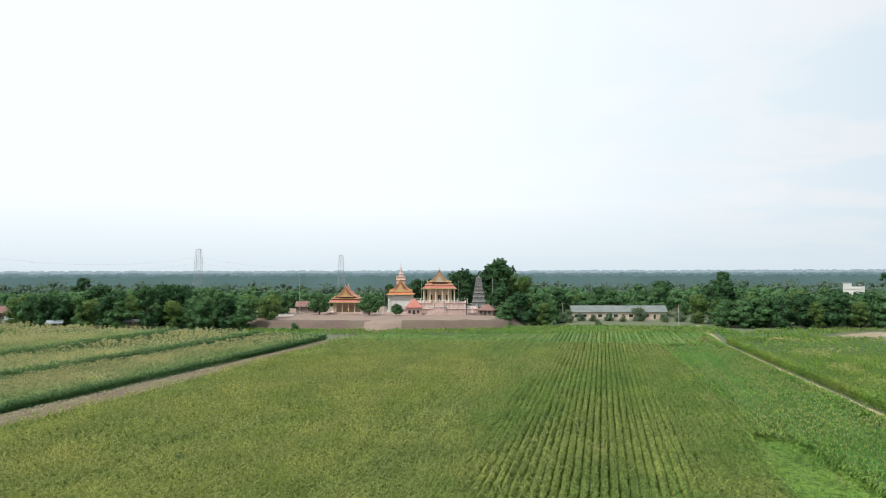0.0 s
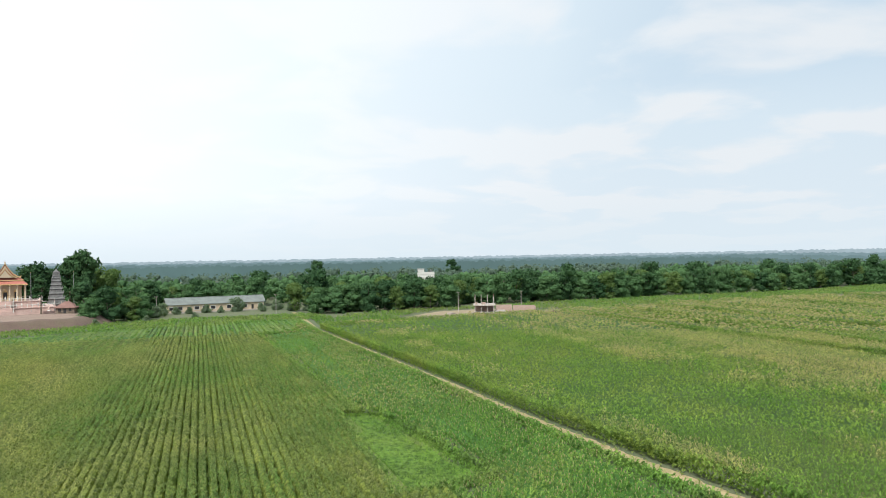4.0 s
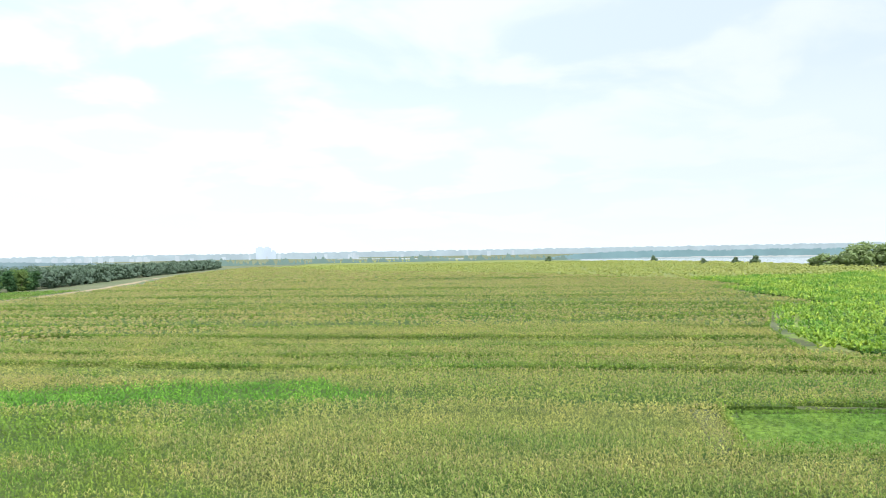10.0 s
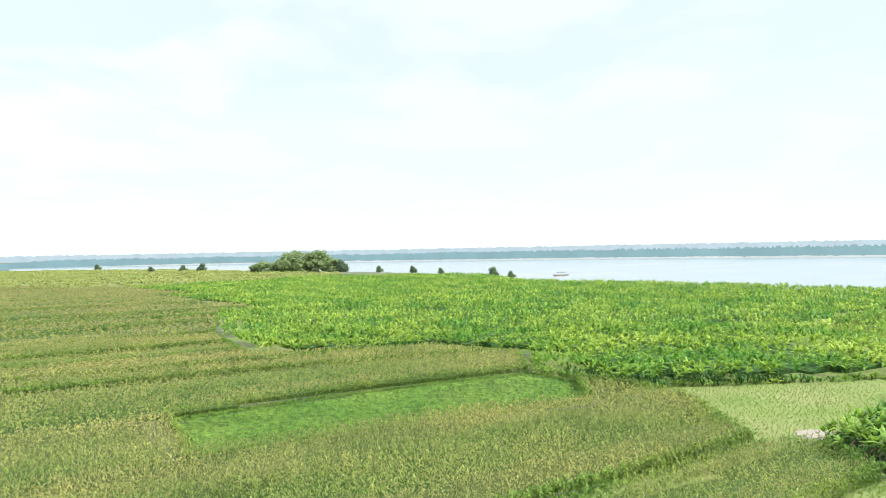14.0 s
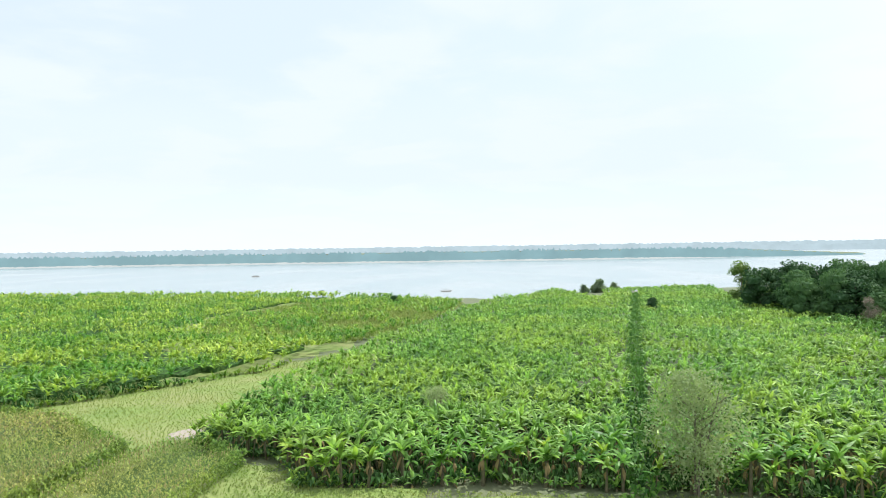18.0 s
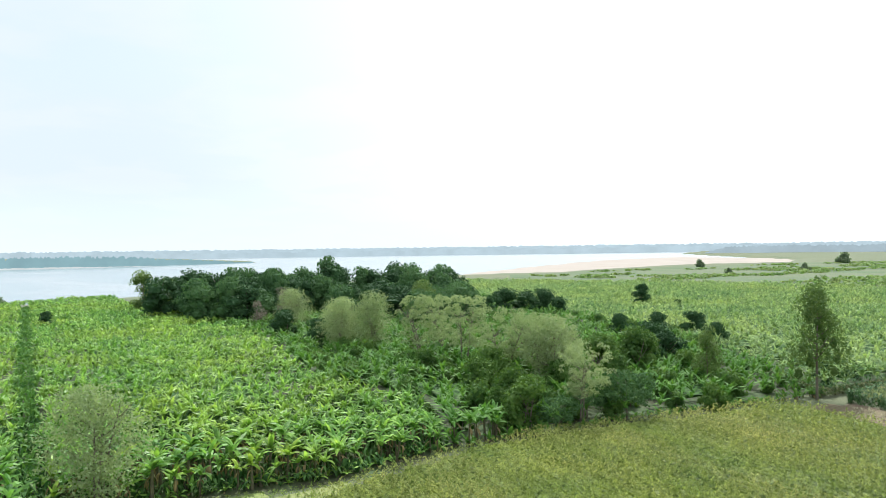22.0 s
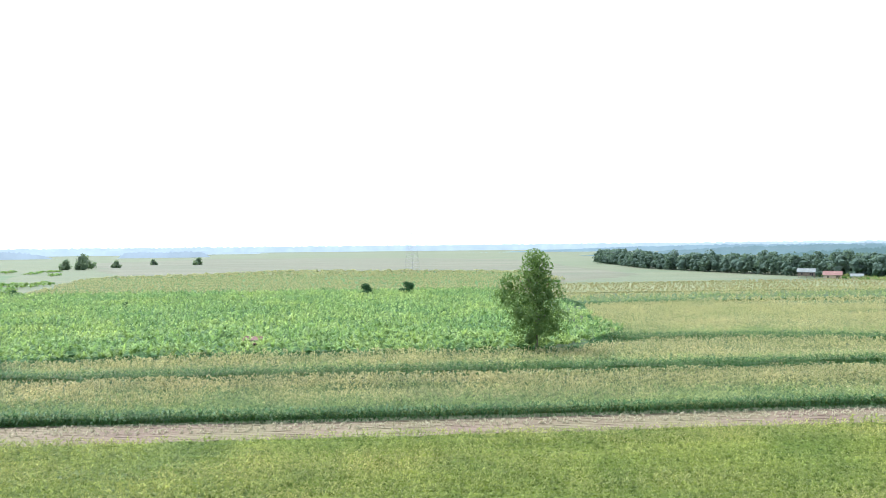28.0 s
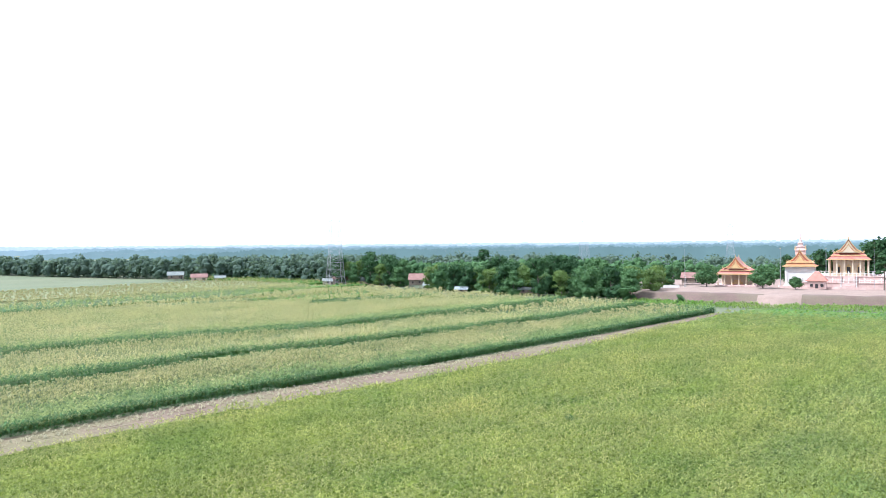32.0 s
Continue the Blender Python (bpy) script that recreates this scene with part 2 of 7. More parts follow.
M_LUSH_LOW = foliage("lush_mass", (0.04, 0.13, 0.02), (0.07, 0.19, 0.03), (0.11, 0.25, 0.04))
# lower stalks and leaves; the dark tone also holds the shade between plants
M_CORN_SHADE = foliage("corn_mass", (0.04, 0.085, 0.02), (0.07, 0.12, 0.028), (0.11, 0.16, 0.04), 1.0, (0.04, 0.13, 0.02), 0.8, stretch=(ROWS_AT, 0.012, 0.05), bands=(0.13, 0.15, 0.05))
M_LUSH = foliage("lush_leaf", (0.06, 0.15, 0.025), (0.125, 0.255, 0.04), (0.21, 0.34, 0.06), 0.04, (0.22, 0.24, 0.07), 0.7, grain=1.6)
M_YELLOW = foliage("yellow_crop_leaf", (0.21, 0.24, 0.065), (0.29, 0.32, 0.09), (0.38, 0.395, 0.13), 1.0, (0.19, 0.27, 0.07), 0.6, stretch=(ROWS_AT + 60, 0.006, 0.03))
M_PLAIN = foliage("pale_crop_leaf", (0.20, 0.22, 0.10), (0.28, 0.29, 0.14), (0.36, 0.36, 0.19), 1.0, (0.17, 0.25, 0.09), 0.6, stretch=(ROWS_AT + 10, 0.002, 0.02))
M_BANANA = foliage("banana_leaf", (0.028, 0.13, 0.03), (0.095, 0.275, 0.05), (0.31, 0.49, 0.11), 0.03, (0.34, 0.45, 0.07), 0.7, through_light=0.48, rough=0.45, grain=0.7)
M_BANANA_Y = foliage("banana_leaf_sunny", (0.08, 0.22, 0.03), (0.26, 0.41, 0.05), (0.50, 0.57, 0.11), 0.045, (0.05, 0.22, 0.03), 0.95, through_light=0.45, rough=0.42, grain=0.7)
M_BANANA_D = foliage("banana_leaf_dark", (0.025, 0.10, 0.02), (0.06, 0.19, 0.03), (0.20, 0.36, 0.06), 0.04, (0.10, 0.25, 0.04), 0.6, through_light=0.4, rough=0.55)
M_BANANA_W = foliage("banana_leaf_pale", (0.07, 0.17, 0.07), (0.17, 0.29, 0.11), (0.36, 0.47, 0.18), 0.02, (0.38, 0.45, 0.13), 0.6, through_light=0.45, rough=0.6, grain=0.7)
M_DRYGRASS = foliage("dry_grass_blade", (0.11, 0.20, 0.04), (0.19, 0.285, 0.065), (0.30, 0.37, 0.11), 0.15, (0.32, 0.32, 0.12), 0.6, through_light=0.45, rough=0.8)
M_DRY = foliage("dry_leaf", (0.13, 0.10, 0.05), (0.21, 0.16, 0.075), (0.32, 0.25, 0.12), through_light=0.25, rough=0.8)
# leaf colour made dark to stand for the shade beneath the banana plants
M_UNDER_SHADE = foliage("shaded_weed_leaf", (0.025, 0.075, 0.018), (0.04, 0.105, 0.025), (0.07, 0.15, 0.035), 0.15, (0.08, 0.11, 0.035), 0.6, through_light=0.1, rough=0.8, grain=1.2)
M_STEM = solid("banana_stem", (0.05, 0.045, 0.025), (0.12, 0.11, 0.05), 2.0, 0.7)
# trees
M_TREE = foliage("tree_leaf", (0.045, 0.105, 0.042), (0.08, 0.165, 0.068), (0.12, 0.215, 0.08), through_light=0.3, rough=0.85)
M_TREE_D = foliage("tree_leaf_dark", (0.016, 0.05, 0.02), (0.032, 0.082, 0.03), (0.068, 0.135, 0.05), through_light=0.2, rough=0.75)
M_TREE_L = foliage("tree_leaf_light", (0.075, 0.14, 0.04), (0.12, 0.20, 0.06), (0.20, 0.28, 0.09), through_light=0.5)
M_WISP = foliage("thin_leaf", (0.17, 0.245, 0.105), (0.26, 0.345, 0.16), (0.375, 0.45, 0.24), through_light=0.5)
# far trees: leaf colour paled and blued to put haze over them
M_TREE_HAZE = foliage("pale_tree_leaf", (0.088, 0.138, 0.102), (0.122, 0.178, 0.136), (0.16, 0.22, 0.17), through_light=0.45, rough=0.9)
M_BARE = foliage("bare_twig", (0.16, 0.13, 0.10), (0.22, 0.18, 0.14), (0.30, 0.26, 0.2), through_light=0.0, rough=0.9)
M_BARK = solid("bark", (0.09, 0.075, 0.055), (0.20, 0.17, 0.13), 1.5, 0.9, bump=0.05)
# ground
M_WALL_W = solid("white_wall", (0.56, 0.54, 0.50), (0.72, 0.70, 0.66), 0.5, 0.8)
M_CREAM = solid("cream_wall", (0.52, 0.42, 0.29), (0.65, 0.54, 0.40), 0.5, 0.8)
M_PINK = solid("pink_plaster", (0.50, 0.34, 0.30), (0.61, 0.46, 0.41), 0.6, 0.8)
M_TILE_R = solid("red_roof_tile", (0.34, 0.10, 0.07), (0.48, 0.185, 0.135), 0.8, 0.6, fine=6)
M_TILE_O = solid("orange_roof_tile", (0.46, 0.14, 0.06), (0.60, 0.22, 0.09), 0.8, 0.6, fine=6)
M_GOLD = solid("gold_trim", (0.55, 0.36, 0.16), (0.72, 0.52, 0.26), 1.0, 0.45, 0.2)
M_STONE = solid("grey_stone", (0.12, 0.12, 0.12), (0.26, 0.26, 0.25), 0.7, 0.9, bump=0.05)
M_CONC = solid("raw_concrete", (0.34, 0.30, 0.27), (0.50, 0.45, 0.41), 0.7, 0.9)
M_BRICK = solid("raw_brick", (0.34, 0.24, 0.20), (0.46, 0.35, 0.30), 1.2, 0.9, fine=5)
M_TIN = solid("weathered_tin", (0.11, 0.125, 0.12), (0.22, 0.24, 0.225), 0.4, 0.85, 0.0)
M_TIN_R = solid("rusty_tin", (0.16, 0.08, 0.068), (0.27, 0.16, 0.135), 0.4, 0.9, 0.0)
M_TIN_W = solid("bright_tin", (0.22, 0.25, 0.27), (0.34, 0.37, 0.40), 0.4, 0.8, 0.0)
M_WOOD = solid("weathered_wood", (0.16, 0.12, 0.09), (0.30, 0.24, 0.19), 1.0, 0.85)
M_DARK = solid("dark_opening", (0.015, 0.015, 0.017), (0.03, 0.03, 0.032), 1.0, 0.5, bump=0)
M_STEEL = solid("galvanised_steel", (0.32, 0.31, 0.33), (0.45, 0.44, 0.46), 1.0, 0.5, 0.3, bump=0)
M_WIRE = solid("cable", (0.25, 0.25, 0.27), (0.35, 0.35, 0.37), 1.0, 0.5, 0.3, bump=0)


def soil_mat(name, lo, hi, grass=None, amount=0.5, scale=0.12, streak=None):
    m, nt, b = nodes_of(name)
    c = ramp_of(nt, noise_at(nt, scale, 6, 0.6), [(0.3, lo), (0.7, hi)])
    if grass:
        c = mix_col(nt, ramp_of(nt, noise_at(nt, scale * 0.7, 5, 0.65), [(0.4, (0, 0, 0)), (0.6, (amount,) * 3)]), c, grass)
    if streak:
        c = mix_col(nt, ramp_of(nt, noise_at(nt, 1.0, 5, 0.6, (10, 0.0015, 0.02)), [(0.4, (0, 0, 0)), (0.62, (0.8,) * 3)]), c, streak)
    g = noise_at(nt, 3.0, 4, 0.6)
    c = mix_col(nt, 0.35, c, ramp_of(nt, g, [(0.3, tuple(x * 0.6 for x in lo)), (0.7, hi)]))
    nt.links.new(c, b.inputs["Base Color"])
    b.inputs["Roughness"].default_value = 0.95
    bump_of(nt, b, g, 0.15)
    return m


M_GROUND = soil_mat("meadow_ground", (0.085, 0.105, 0.05), (0.135, 0.148, 0.075), (0.16, 0.155, 0.09), 0.5, 0.02, (0.08, 0.118, 0.055))
M_GRASS = soil_mat("short_grass", (0.115, 0.18, 0.035), (0.195, 0.26, 0.06), (0.28, 0.26, 0.12), 0.7, 0.12)
M_SOIL = soil_mat("ploughed_soil", (0.13, 0.09, 0.06), (0.21, 0.155, 0.105), (0.18, 0.20, 0.07), 0.5, 0.1)
M_PATH = soil_mat("dirt_path", (0.25, 0.19, 0.125), (0.36, 0.28, 0.19), (0.20, 0.19, 0.09), 0.5, 0.3)
M_FOOTPATH = soil_mat("overgrown_path", (0.33, 0.25, 0.13), (0.45, 0.35, 0.19), (0.24, 0.23, 0.09), 0.6, 0.35)
M_REDSOIL = soil_mat("red_earth", (0.095, 0.062, 0.05), (0.165, 0.11, 0.09), (0.12, 0.12, 0.06), 0.45, 0.12)
M_SAND = soil_mat("river_sand", (0.28, 0.24, 0.205), (0.38, 0.325, 0.285), None, 0, 0.02)
M_FIELD_SOIL = soil_mat("damp_field_soil", (0.08, 0.07, 0.04), (0.15, 0.12, 0.07), (0.06, 0.12, 0.03), 0.6, 0.2)
M_LITTER = soil_mat("leaf_litter", (0.035, 0.04, 0.018), (0.07, 0.07, 0.03), (0.045, 0.10, 0.022), 0.85, 0.2)
M_MEADOW = soil_mat("pale_meadow", (0.085, 0.088, 0.05), (0.122, 0.12, 0.075), (0.09, 0.118, 0.06), 0.8, 0.03, (0.165, 0.155, 0.097))
M_MEADOW_G = soil_mat("green_meadow", (0.06, 0.095, 0.038), (0.095, 0.135, 0.055), (0.06, 0.12, 0.04), 0.8, 0.03, (0.13, 0.145, 0.075))
M_RAMP = soil_mat("trodden_earth", (0.20, 0.14, 0.11), (0.29, 0.21, 0.17), None, 0, 0.2)


def water_mat():
    m, nt, b = nodes_of("river_water")
    c = ramp_of(nt, noise_at(nt, 0.004, 4, 0.5, (0, 1, 3, 1)), [(0.3, (0.20, 0.25, 0.27)), (0.7, (0.28, 0.31, 0.32))])
    nt.links.new(c, b.inputs["Base Color"])
    b.inputs["Roughness"].default_value = 0.22
    b.inputs["IOR"].default_value = 1.33
    bump_of(nt, b, noise_at(nt, 0.5, 4), 0.25, 0.35)
    return m


M_WATER = water_mat()

# ---- building blocks ----
rng = np.random.default_rng(7)


def np_mesh(name, V, F, mats, idx=None, smooth=False):
    """A mesh from arrays of corners and triangles."""
    me = bpy.data.meshes.new(name)
    V, F = np.asarray(V, np.float32), np.asarray(F, np.int32)
    me.vertices.add(len(V))
    me.vertices.foreach_set("co", V.ravel())
    me.loops.add(F.size)
    me.loops.foreach_set("vertex_index", F.ravel())
    me.polygons.add(len(F))
    me.polygons.foreach_set("loop_start", np.arange(0, F.size, F.shape[1], dtype=np.int32))
    if idx is not None:
        me.polygons.foreach_set("material_index", np.asarray(idx, np.int32))
    me.polygons.foreach_set("use_smooth", np.full(len(F), smooth))
    for m in mats if isinstance(mats, (list, tuple)) else [mats]:
        me.materials.append(m)
    me.update(calc_edges=True)
    return me


class Geo:
    """Gathers triangles."""

    def __init__(self):
        self.V, self.F, self.n = [], [], 0

    def add(self, V, F):
        V, F = np.asarray(V, float).reshape(-1, 3), np.asarray(F, int)
        if F.shape[1] == 4:
            F = np.concatenate([F[:, [0, 1, 2]], F[:, [0, 2, 3]]])
        self.V.append(V), self.F.append(F + self.n)
        self.n += len(V)
        return self

    def box(self, x0, x1, y0, y1, z0, z1, inset=0.0, turn=0.0):
        """A block, its top drawn in by inset."""
        i = inset
        V = np.array([(x0, y0, z0), (x1, y0, z0), (x1, y1, z0), (x0, y1, z0),
                      (x0 + i, y0 + i, z1), (x1 - i, y0 + i, z1), (x1 - i, y1 - i, z1), (x0 + i, y1 - i, z1)], float)
        if turn:
            c, s, m = math.cos(turn), math.sin(turn), V.mean(0)
            d = V - m
            V = np.stack([m[0] + d[:, 0] * c - d[:, 1] * s, m[1] + d[:, 0] * s + d[:, 1] * c, V[:, 2]], 1)
        return self.add(V, [(0, 3, 2, 1), (4, 5, 6, 7), (0, 1, 5, 4), (1, 2, 6, 5), (2, 3, 7, 6), (3, 0, 4, 7)])

    def tube(self, pts, radii, n=6):
        pts = np.asarray(pts, float)
        ring = np.linspace(0, 2 * np.pi, n, endpoint=False)
        V = []
        for i, (p, r) in enumerate(zip(pts, radii)):
            d = pts[min(i + 1, len(pts) - 1)] - pts[max(i - 1, 0)]
            d = d / (np.linalg.norm(d) + 1e-9)
            a = np.cross(d, (0, 0, 1) if abs(d[2]) < 0.9 else (1, 0, 0))
            a /= np.linalg.norm(a)
            b = np.cross(d, a)
            V.append(p + r * (np.cos(ring)[:, None] * a + np.sin(ring)[:, None] * b))
        F = [(k * n + j, k * n + (j + 1) % n, (k + 1) * n + (j + 1) % n, (k + 1) * n + j) for k in range(len(pts) - 1) for j in range(n)]
        self.add(np.concatenate(V), F)
        return self.add(V[-1], [(0, j, j + 1) for j in range(1, n - 1)])

    def prism(self, profile, y0, y1, axis="y"):
        """A closed outline of (x, z) drawn out from y0 to y1."""
        p, n = np.asarray(profile, float), len(profile)
        a, b = np.column_stack([p[:, 0], np.full(n, y0), p[:, 1]]), np.column_stack([p[:, 0], np.full(n, y1), p[:, 1]])
        V = np.concatenate([a, b])
        if axis == "x":
            V = V[:, [1, 0, 2]]
        self.add(V, [(i, (i + 1) % n, n + (i + 1) % n, n + i) for i in range(n)])
        c = np.concatenate([V[:n].mean(0)[None], V[:n], V[n:].mean(0)[None], V[n:]])
        return self.add(c, [(0, 1 + (i + 1) % n, 1 + i) for i in range(n)] + [(n + 1, n + 2 + i, n + 2 + (i + 1) % n) for i in range(n)])

    def turned(self, profile, n=10, at=(0, 0)):
        """A turned body from (radius, height) pairs."""
        ring = np.linspace(0, 2 * np.pi, n, endpoint=False)
        V = np.concatenate([np.column_stack([at[0] + r * np.cos(ring), at[1] + r * np.sin(ring), np.full(n, z)]) for r, z in profile])
        return self.add(V, [(k * n + j, k * n + (j + 1) % n, (k + 1) * n + (j + 1) % n, (k + 1) * n + j) for k in range(len(profile) - 1) for j in range(n)])

    def mesh(self, name, mats, smooth=False):
        return np_mesh(name, np.concatenate(self.V), np.concatenate(self.F), mats, smooth=smooth)


def part(name, geo, material, parent, label=""):
    """One mesh under a thing or under a part."""
    me = geo if isinstance(geo, bpy.types.Mesh) else geo.mesh(name, material)
    ob = new(name, me)
    ob.parent = parent
    return tagged(ob, label)


def thing(name, label, category, m=None, group="", kind=""):
    ob = tagged(new(name), label, category, group, kind)
    ob.matrix_basis = m or Matrix()
    return ob


def single(name, me, label, category, m=None, group="", kind=""):
    ob = tagged(new(name, me), label, category, group, kind)
    ob.matrix_basis = m or Matrix()
    return ob


def at(az, d, z=0.0):
    """The place at a heading (degrees clockwise from north) and a distance."""
    a = radians(az)
    return Vector((d * math.sin(a), d * math.cos(a), z))


def inside(poly, X, Y):
    p = np.asarray(poly, float)
    res = np.zeros(X.shape, bool)
    j = len(p) - 1
    for i in range(len(p)):
        (xi, yi), (xj, yj) = p[i], p[j]
        if yi != yj:
            res ^= ((yi > Y) != (yj > Y)) & (X < (xj - xi) * (Y - yi) / (yj - yi) + xi)
        j = i
    return res


def edge_dist(poly, X, Y, closed=True):
    p = np.asarray(poly, float)
    best = np.full(X.shape, 1e9)
    for i in range(len(p) - (0 if closed else 1)):
        a, b = p[i], p[(i + 1) % len(p)]
        d = b - a
        t = np.clip(((X - a[0]) * d[0] + (Y - a[1]) * d[1]) / (d @ d + 1e-9), 0, 1)
        best = np.minimum(best, np.hypot(X - a[0] - t * d[0], Y - a[1] - t * d[1]))
    return best


def value_noise(X, Y, size, seed=0):
    """Smooth random heights from 0 to 1 over the plan."""
    g = np.random.default_rng(seed).random((64, 64))
    x, y = X / size, Y / size
    i, j = np.floor(x).astype(int), np.floor(y).astype(int)
    fx, fy = x - i, y - j
    fx, fy = fx * fx * (3 - 2 * fx), fy * fy * (3 - 2 * fy)
    q = lambda a, b: g[a % 64, b % 64]
    return (q(i, j) * (1 - fx) + q(i + 1, j) * fx) * (1 - fy) + (q(i, j + 1) * (1 - fx) + q(i + 1, j + 1) * fx) * fy


A12 = radians(ROWS_AT)
CU, SU = math.cos(A12), math.sin(A12)


def to_uv(X, Y):
    """Along and across the crop rows."""
    return X * SU + Y * CU, X * CU - Y * SU


def to_xy(U, V):
    return U * SU + V * CU, U * CU - V * SU

# ---- ground, river and far shore ----
NEAR_BANK = [(4600, 900), (3300, 260), (2400, -150), (1700, -330), (1180, -520), (850, -560), (658, -545), (470, -485), (361, -410), (198, -415), (64, -392),
             (-12, -368), (-60, -412), (-135, -440), (-300, -500), (-480, -545), (-600, -510), (-766, -545), (-904, -562), (-1090, -505), (-1400, -640),
             (-2400, -1500), (-4700, -2600)]
SHORE = [(98, 2560), (110, 2480), (125.5, 2250), (134, 2130), (143, 2022), (153, 1880), (165, 1760), (175, 1700), (185, 1720), (196, 1800), (206, 2050)]  # heading, distance
FAR_BANK = [(-4700, -3400), (-3000, -3900), (-1300, -4200)] + [at(a, d)[:2] for a, d in reversed(SHORE)] + [(3600, -100), (4700, 500)]
RIVER = NEAR_BANK + FAR_BANK
WATER_Z = -5.0


def ground_height(X, Y):
    d = edge_dist(NEAR_BANK, X, Y, False)
    e = edge_dist(FAR_BANK, X, Y, False)
    wet = inside(RIVER, X, Y)
    fall = np.clip(np.minimum(d / 14, e / 25), 0, 1)
    z = np.where(wet, -9 * fall, 0.0)
    return z + 0.25 * (value_noise(X, Y, 40, 3) - 0.5) * np.clip(np.hypot(X, Y) / 400 - 1, 0, 1) * 2


def polar_sheet(name, az0, az1, n_az, radii, height, mats):
    a = np.radians(np.linspace(az0, az1, n_az + 1))
    R, A = np.meshgrid(np.asarray(radii, float), a, indexing="ij")
    X, Y = R * np.sin(A), R * np.cos(A)
    V = np.stack([X, Y, height(X, Y)], -1).reshape(-1, 3)
    k = np.arange((len(radii) - 1) * (n_az + 1)).reshape(len(radii) - 1, n_az + 1)[:, :-1].ravel()
    F = np.stack([k, k + 1, k + n_az + 2, k + n_az + 1], 1)
    return np_mesh(name, V, F, mats, smooth=True)


radii = np.concatenate([[0.01], np.linspace(20, 300, 24), np.linspace(310, 620, 60), np.geomspace(640, 4950, 70)])
single("ground", polar_sheet("ground", 0, 360, 420, radii, ground_height, M_GROUND), "flat green and brown farm land", "ground", kind="structure")
V = [(-4900, -4900, WATER_Z), (4900, -4900, WATER_Z), (4900, 1200, WATER_Z), (-4900, 1200, WATER_Z)]
single("water", np_mesh("water", V, [(0, 1, 2, 3)], M_WATER), "wide calm pale grey river", "river", kind="structure")


def flat_patch(name, outline, z, mat, label, category, cell=4.0, rough=0.05, depth=0.3):
    """Uneven ground laid over the sheet, with a rim that sinks into it."""
    p = np.asarray(outline, float)
    xs, ys = np.arange(p[:, 0].min() - cell, p[:, 0].max() + cell * 2, cell), np.arange(p[:, 1].min() - cell, p[:, 1].max() + cell * 2, cell)
    X, Y = np.meshgrid(xs, ys, indexing="ij")
    X = X + (value_noise(X, Y, cell * 1.7, 5) - 0.5) * cell * 0.7
    Y = Y + (value_noise(X, Y, cell * 1.7, 6) - 0.5) * cell * 0.7
    ins = inside(outline, X, Y)
    d = edge_dist(outline, X, Y)
    Z = z + rough * (value_noise(X, Y, cell * 2.2, 8) - 0.5) - np.where(ins, 0, depth + 0.3)
    k = np.arange(X.size).reshape(X.shape)
    keep = (ins[:-1, :-1] | ins[1:, :-1] | ins[:-1, 1:] | ins[1:, 1:])
    q = np.stack([k[:-1, :-1][keep], k[1:, :-1][keep], k[1:, 1:][keep], k[:-1, 1:][keep]], 1)
    use, inv = np.unique(q, return_inverse=True)
    V = np.stack([X, Y, Z], -1).reshape(-1, 3)[use]
    return single(name, np_mesh(name, V, inv.reshape(q.shape), mat, smooth=True), label, category, kind="structure")


flat_patch("sandbar", [(-420, -535), (-560, -500), (-766, -532), (-904, -550), (-1090, -490), (-1500, -700), (-1700, -1080), (-1300, -1010), (-900, -820), (-560, -640)],
           -3.6, M_SAND, "bare pinkish sandbar beside the river", "sandbar", 25, 0.6, 4.0)


def far_wall(name, az0, az1, d, low, high, mat, label, seed, step=0.18, rough=0.8):
    """A distant wooded skyline, far past everything else, its haze put into a glowing colour."""
    n = int((az1 - az0) / step) + 1
    a = np.radians(np.linspace(az0, az1, n))
    r = np.random.default_rng(seed)
    bumps = value_noise(a * 500, a * 0, 1.0, seed) * 0.7 + value_noise(a * 60, a * 0, 1.0, seed + 1) * 0.3
    top = low + (high - low) * (1 - rough + rough * bumps) + r.random(n) * (high - low) * 0.3
    if az1 - az0 < 359:
        q = np.linspace(0, 1, n)
        top = -9 + (top + 9) * np.clip(np.minimum(q, 1 - q) / 0.12, 0.12, 1) ** 0.6
    if d is None:
        d = np.interp(np.degrees(a), [q[0] for q in SHORE], [q[1] - (75 if high < 0 else 70) for q in SHORE])
    x, y = d * np.sin(a), d * np.cos(a)
    V = np.concatenate([np.stack([x, y, np.full(n, -9.0)], 1), np.stack([x, y, top], 1), np.stack([x * 1.02, y * 1.02, np.full(n, -9.0)], 1)])
    i = np.arange(n - 1)
    F = np.concatenate([np.stack([i, i + 1, n + i + 1, n + i], 1), np.stack([n + i, n + i + 1, 2 * n + i + 1, 2 * n + i], 1)])
    return single(name, np_mesh(name, V, F, mat), label, "distant trees", kind="structure")


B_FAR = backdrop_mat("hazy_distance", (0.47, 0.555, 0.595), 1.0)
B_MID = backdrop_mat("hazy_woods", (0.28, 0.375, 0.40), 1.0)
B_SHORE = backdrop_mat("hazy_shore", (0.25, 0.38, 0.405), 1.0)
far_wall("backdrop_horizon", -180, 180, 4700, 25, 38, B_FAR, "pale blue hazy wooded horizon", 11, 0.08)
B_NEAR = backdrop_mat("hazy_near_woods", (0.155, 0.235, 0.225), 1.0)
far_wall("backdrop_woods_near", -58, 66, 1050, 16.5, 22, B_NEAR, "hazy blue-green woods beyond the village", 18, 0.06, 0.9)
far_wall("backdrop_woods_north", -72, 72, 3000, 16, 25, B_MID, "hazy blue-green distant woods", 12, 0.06)
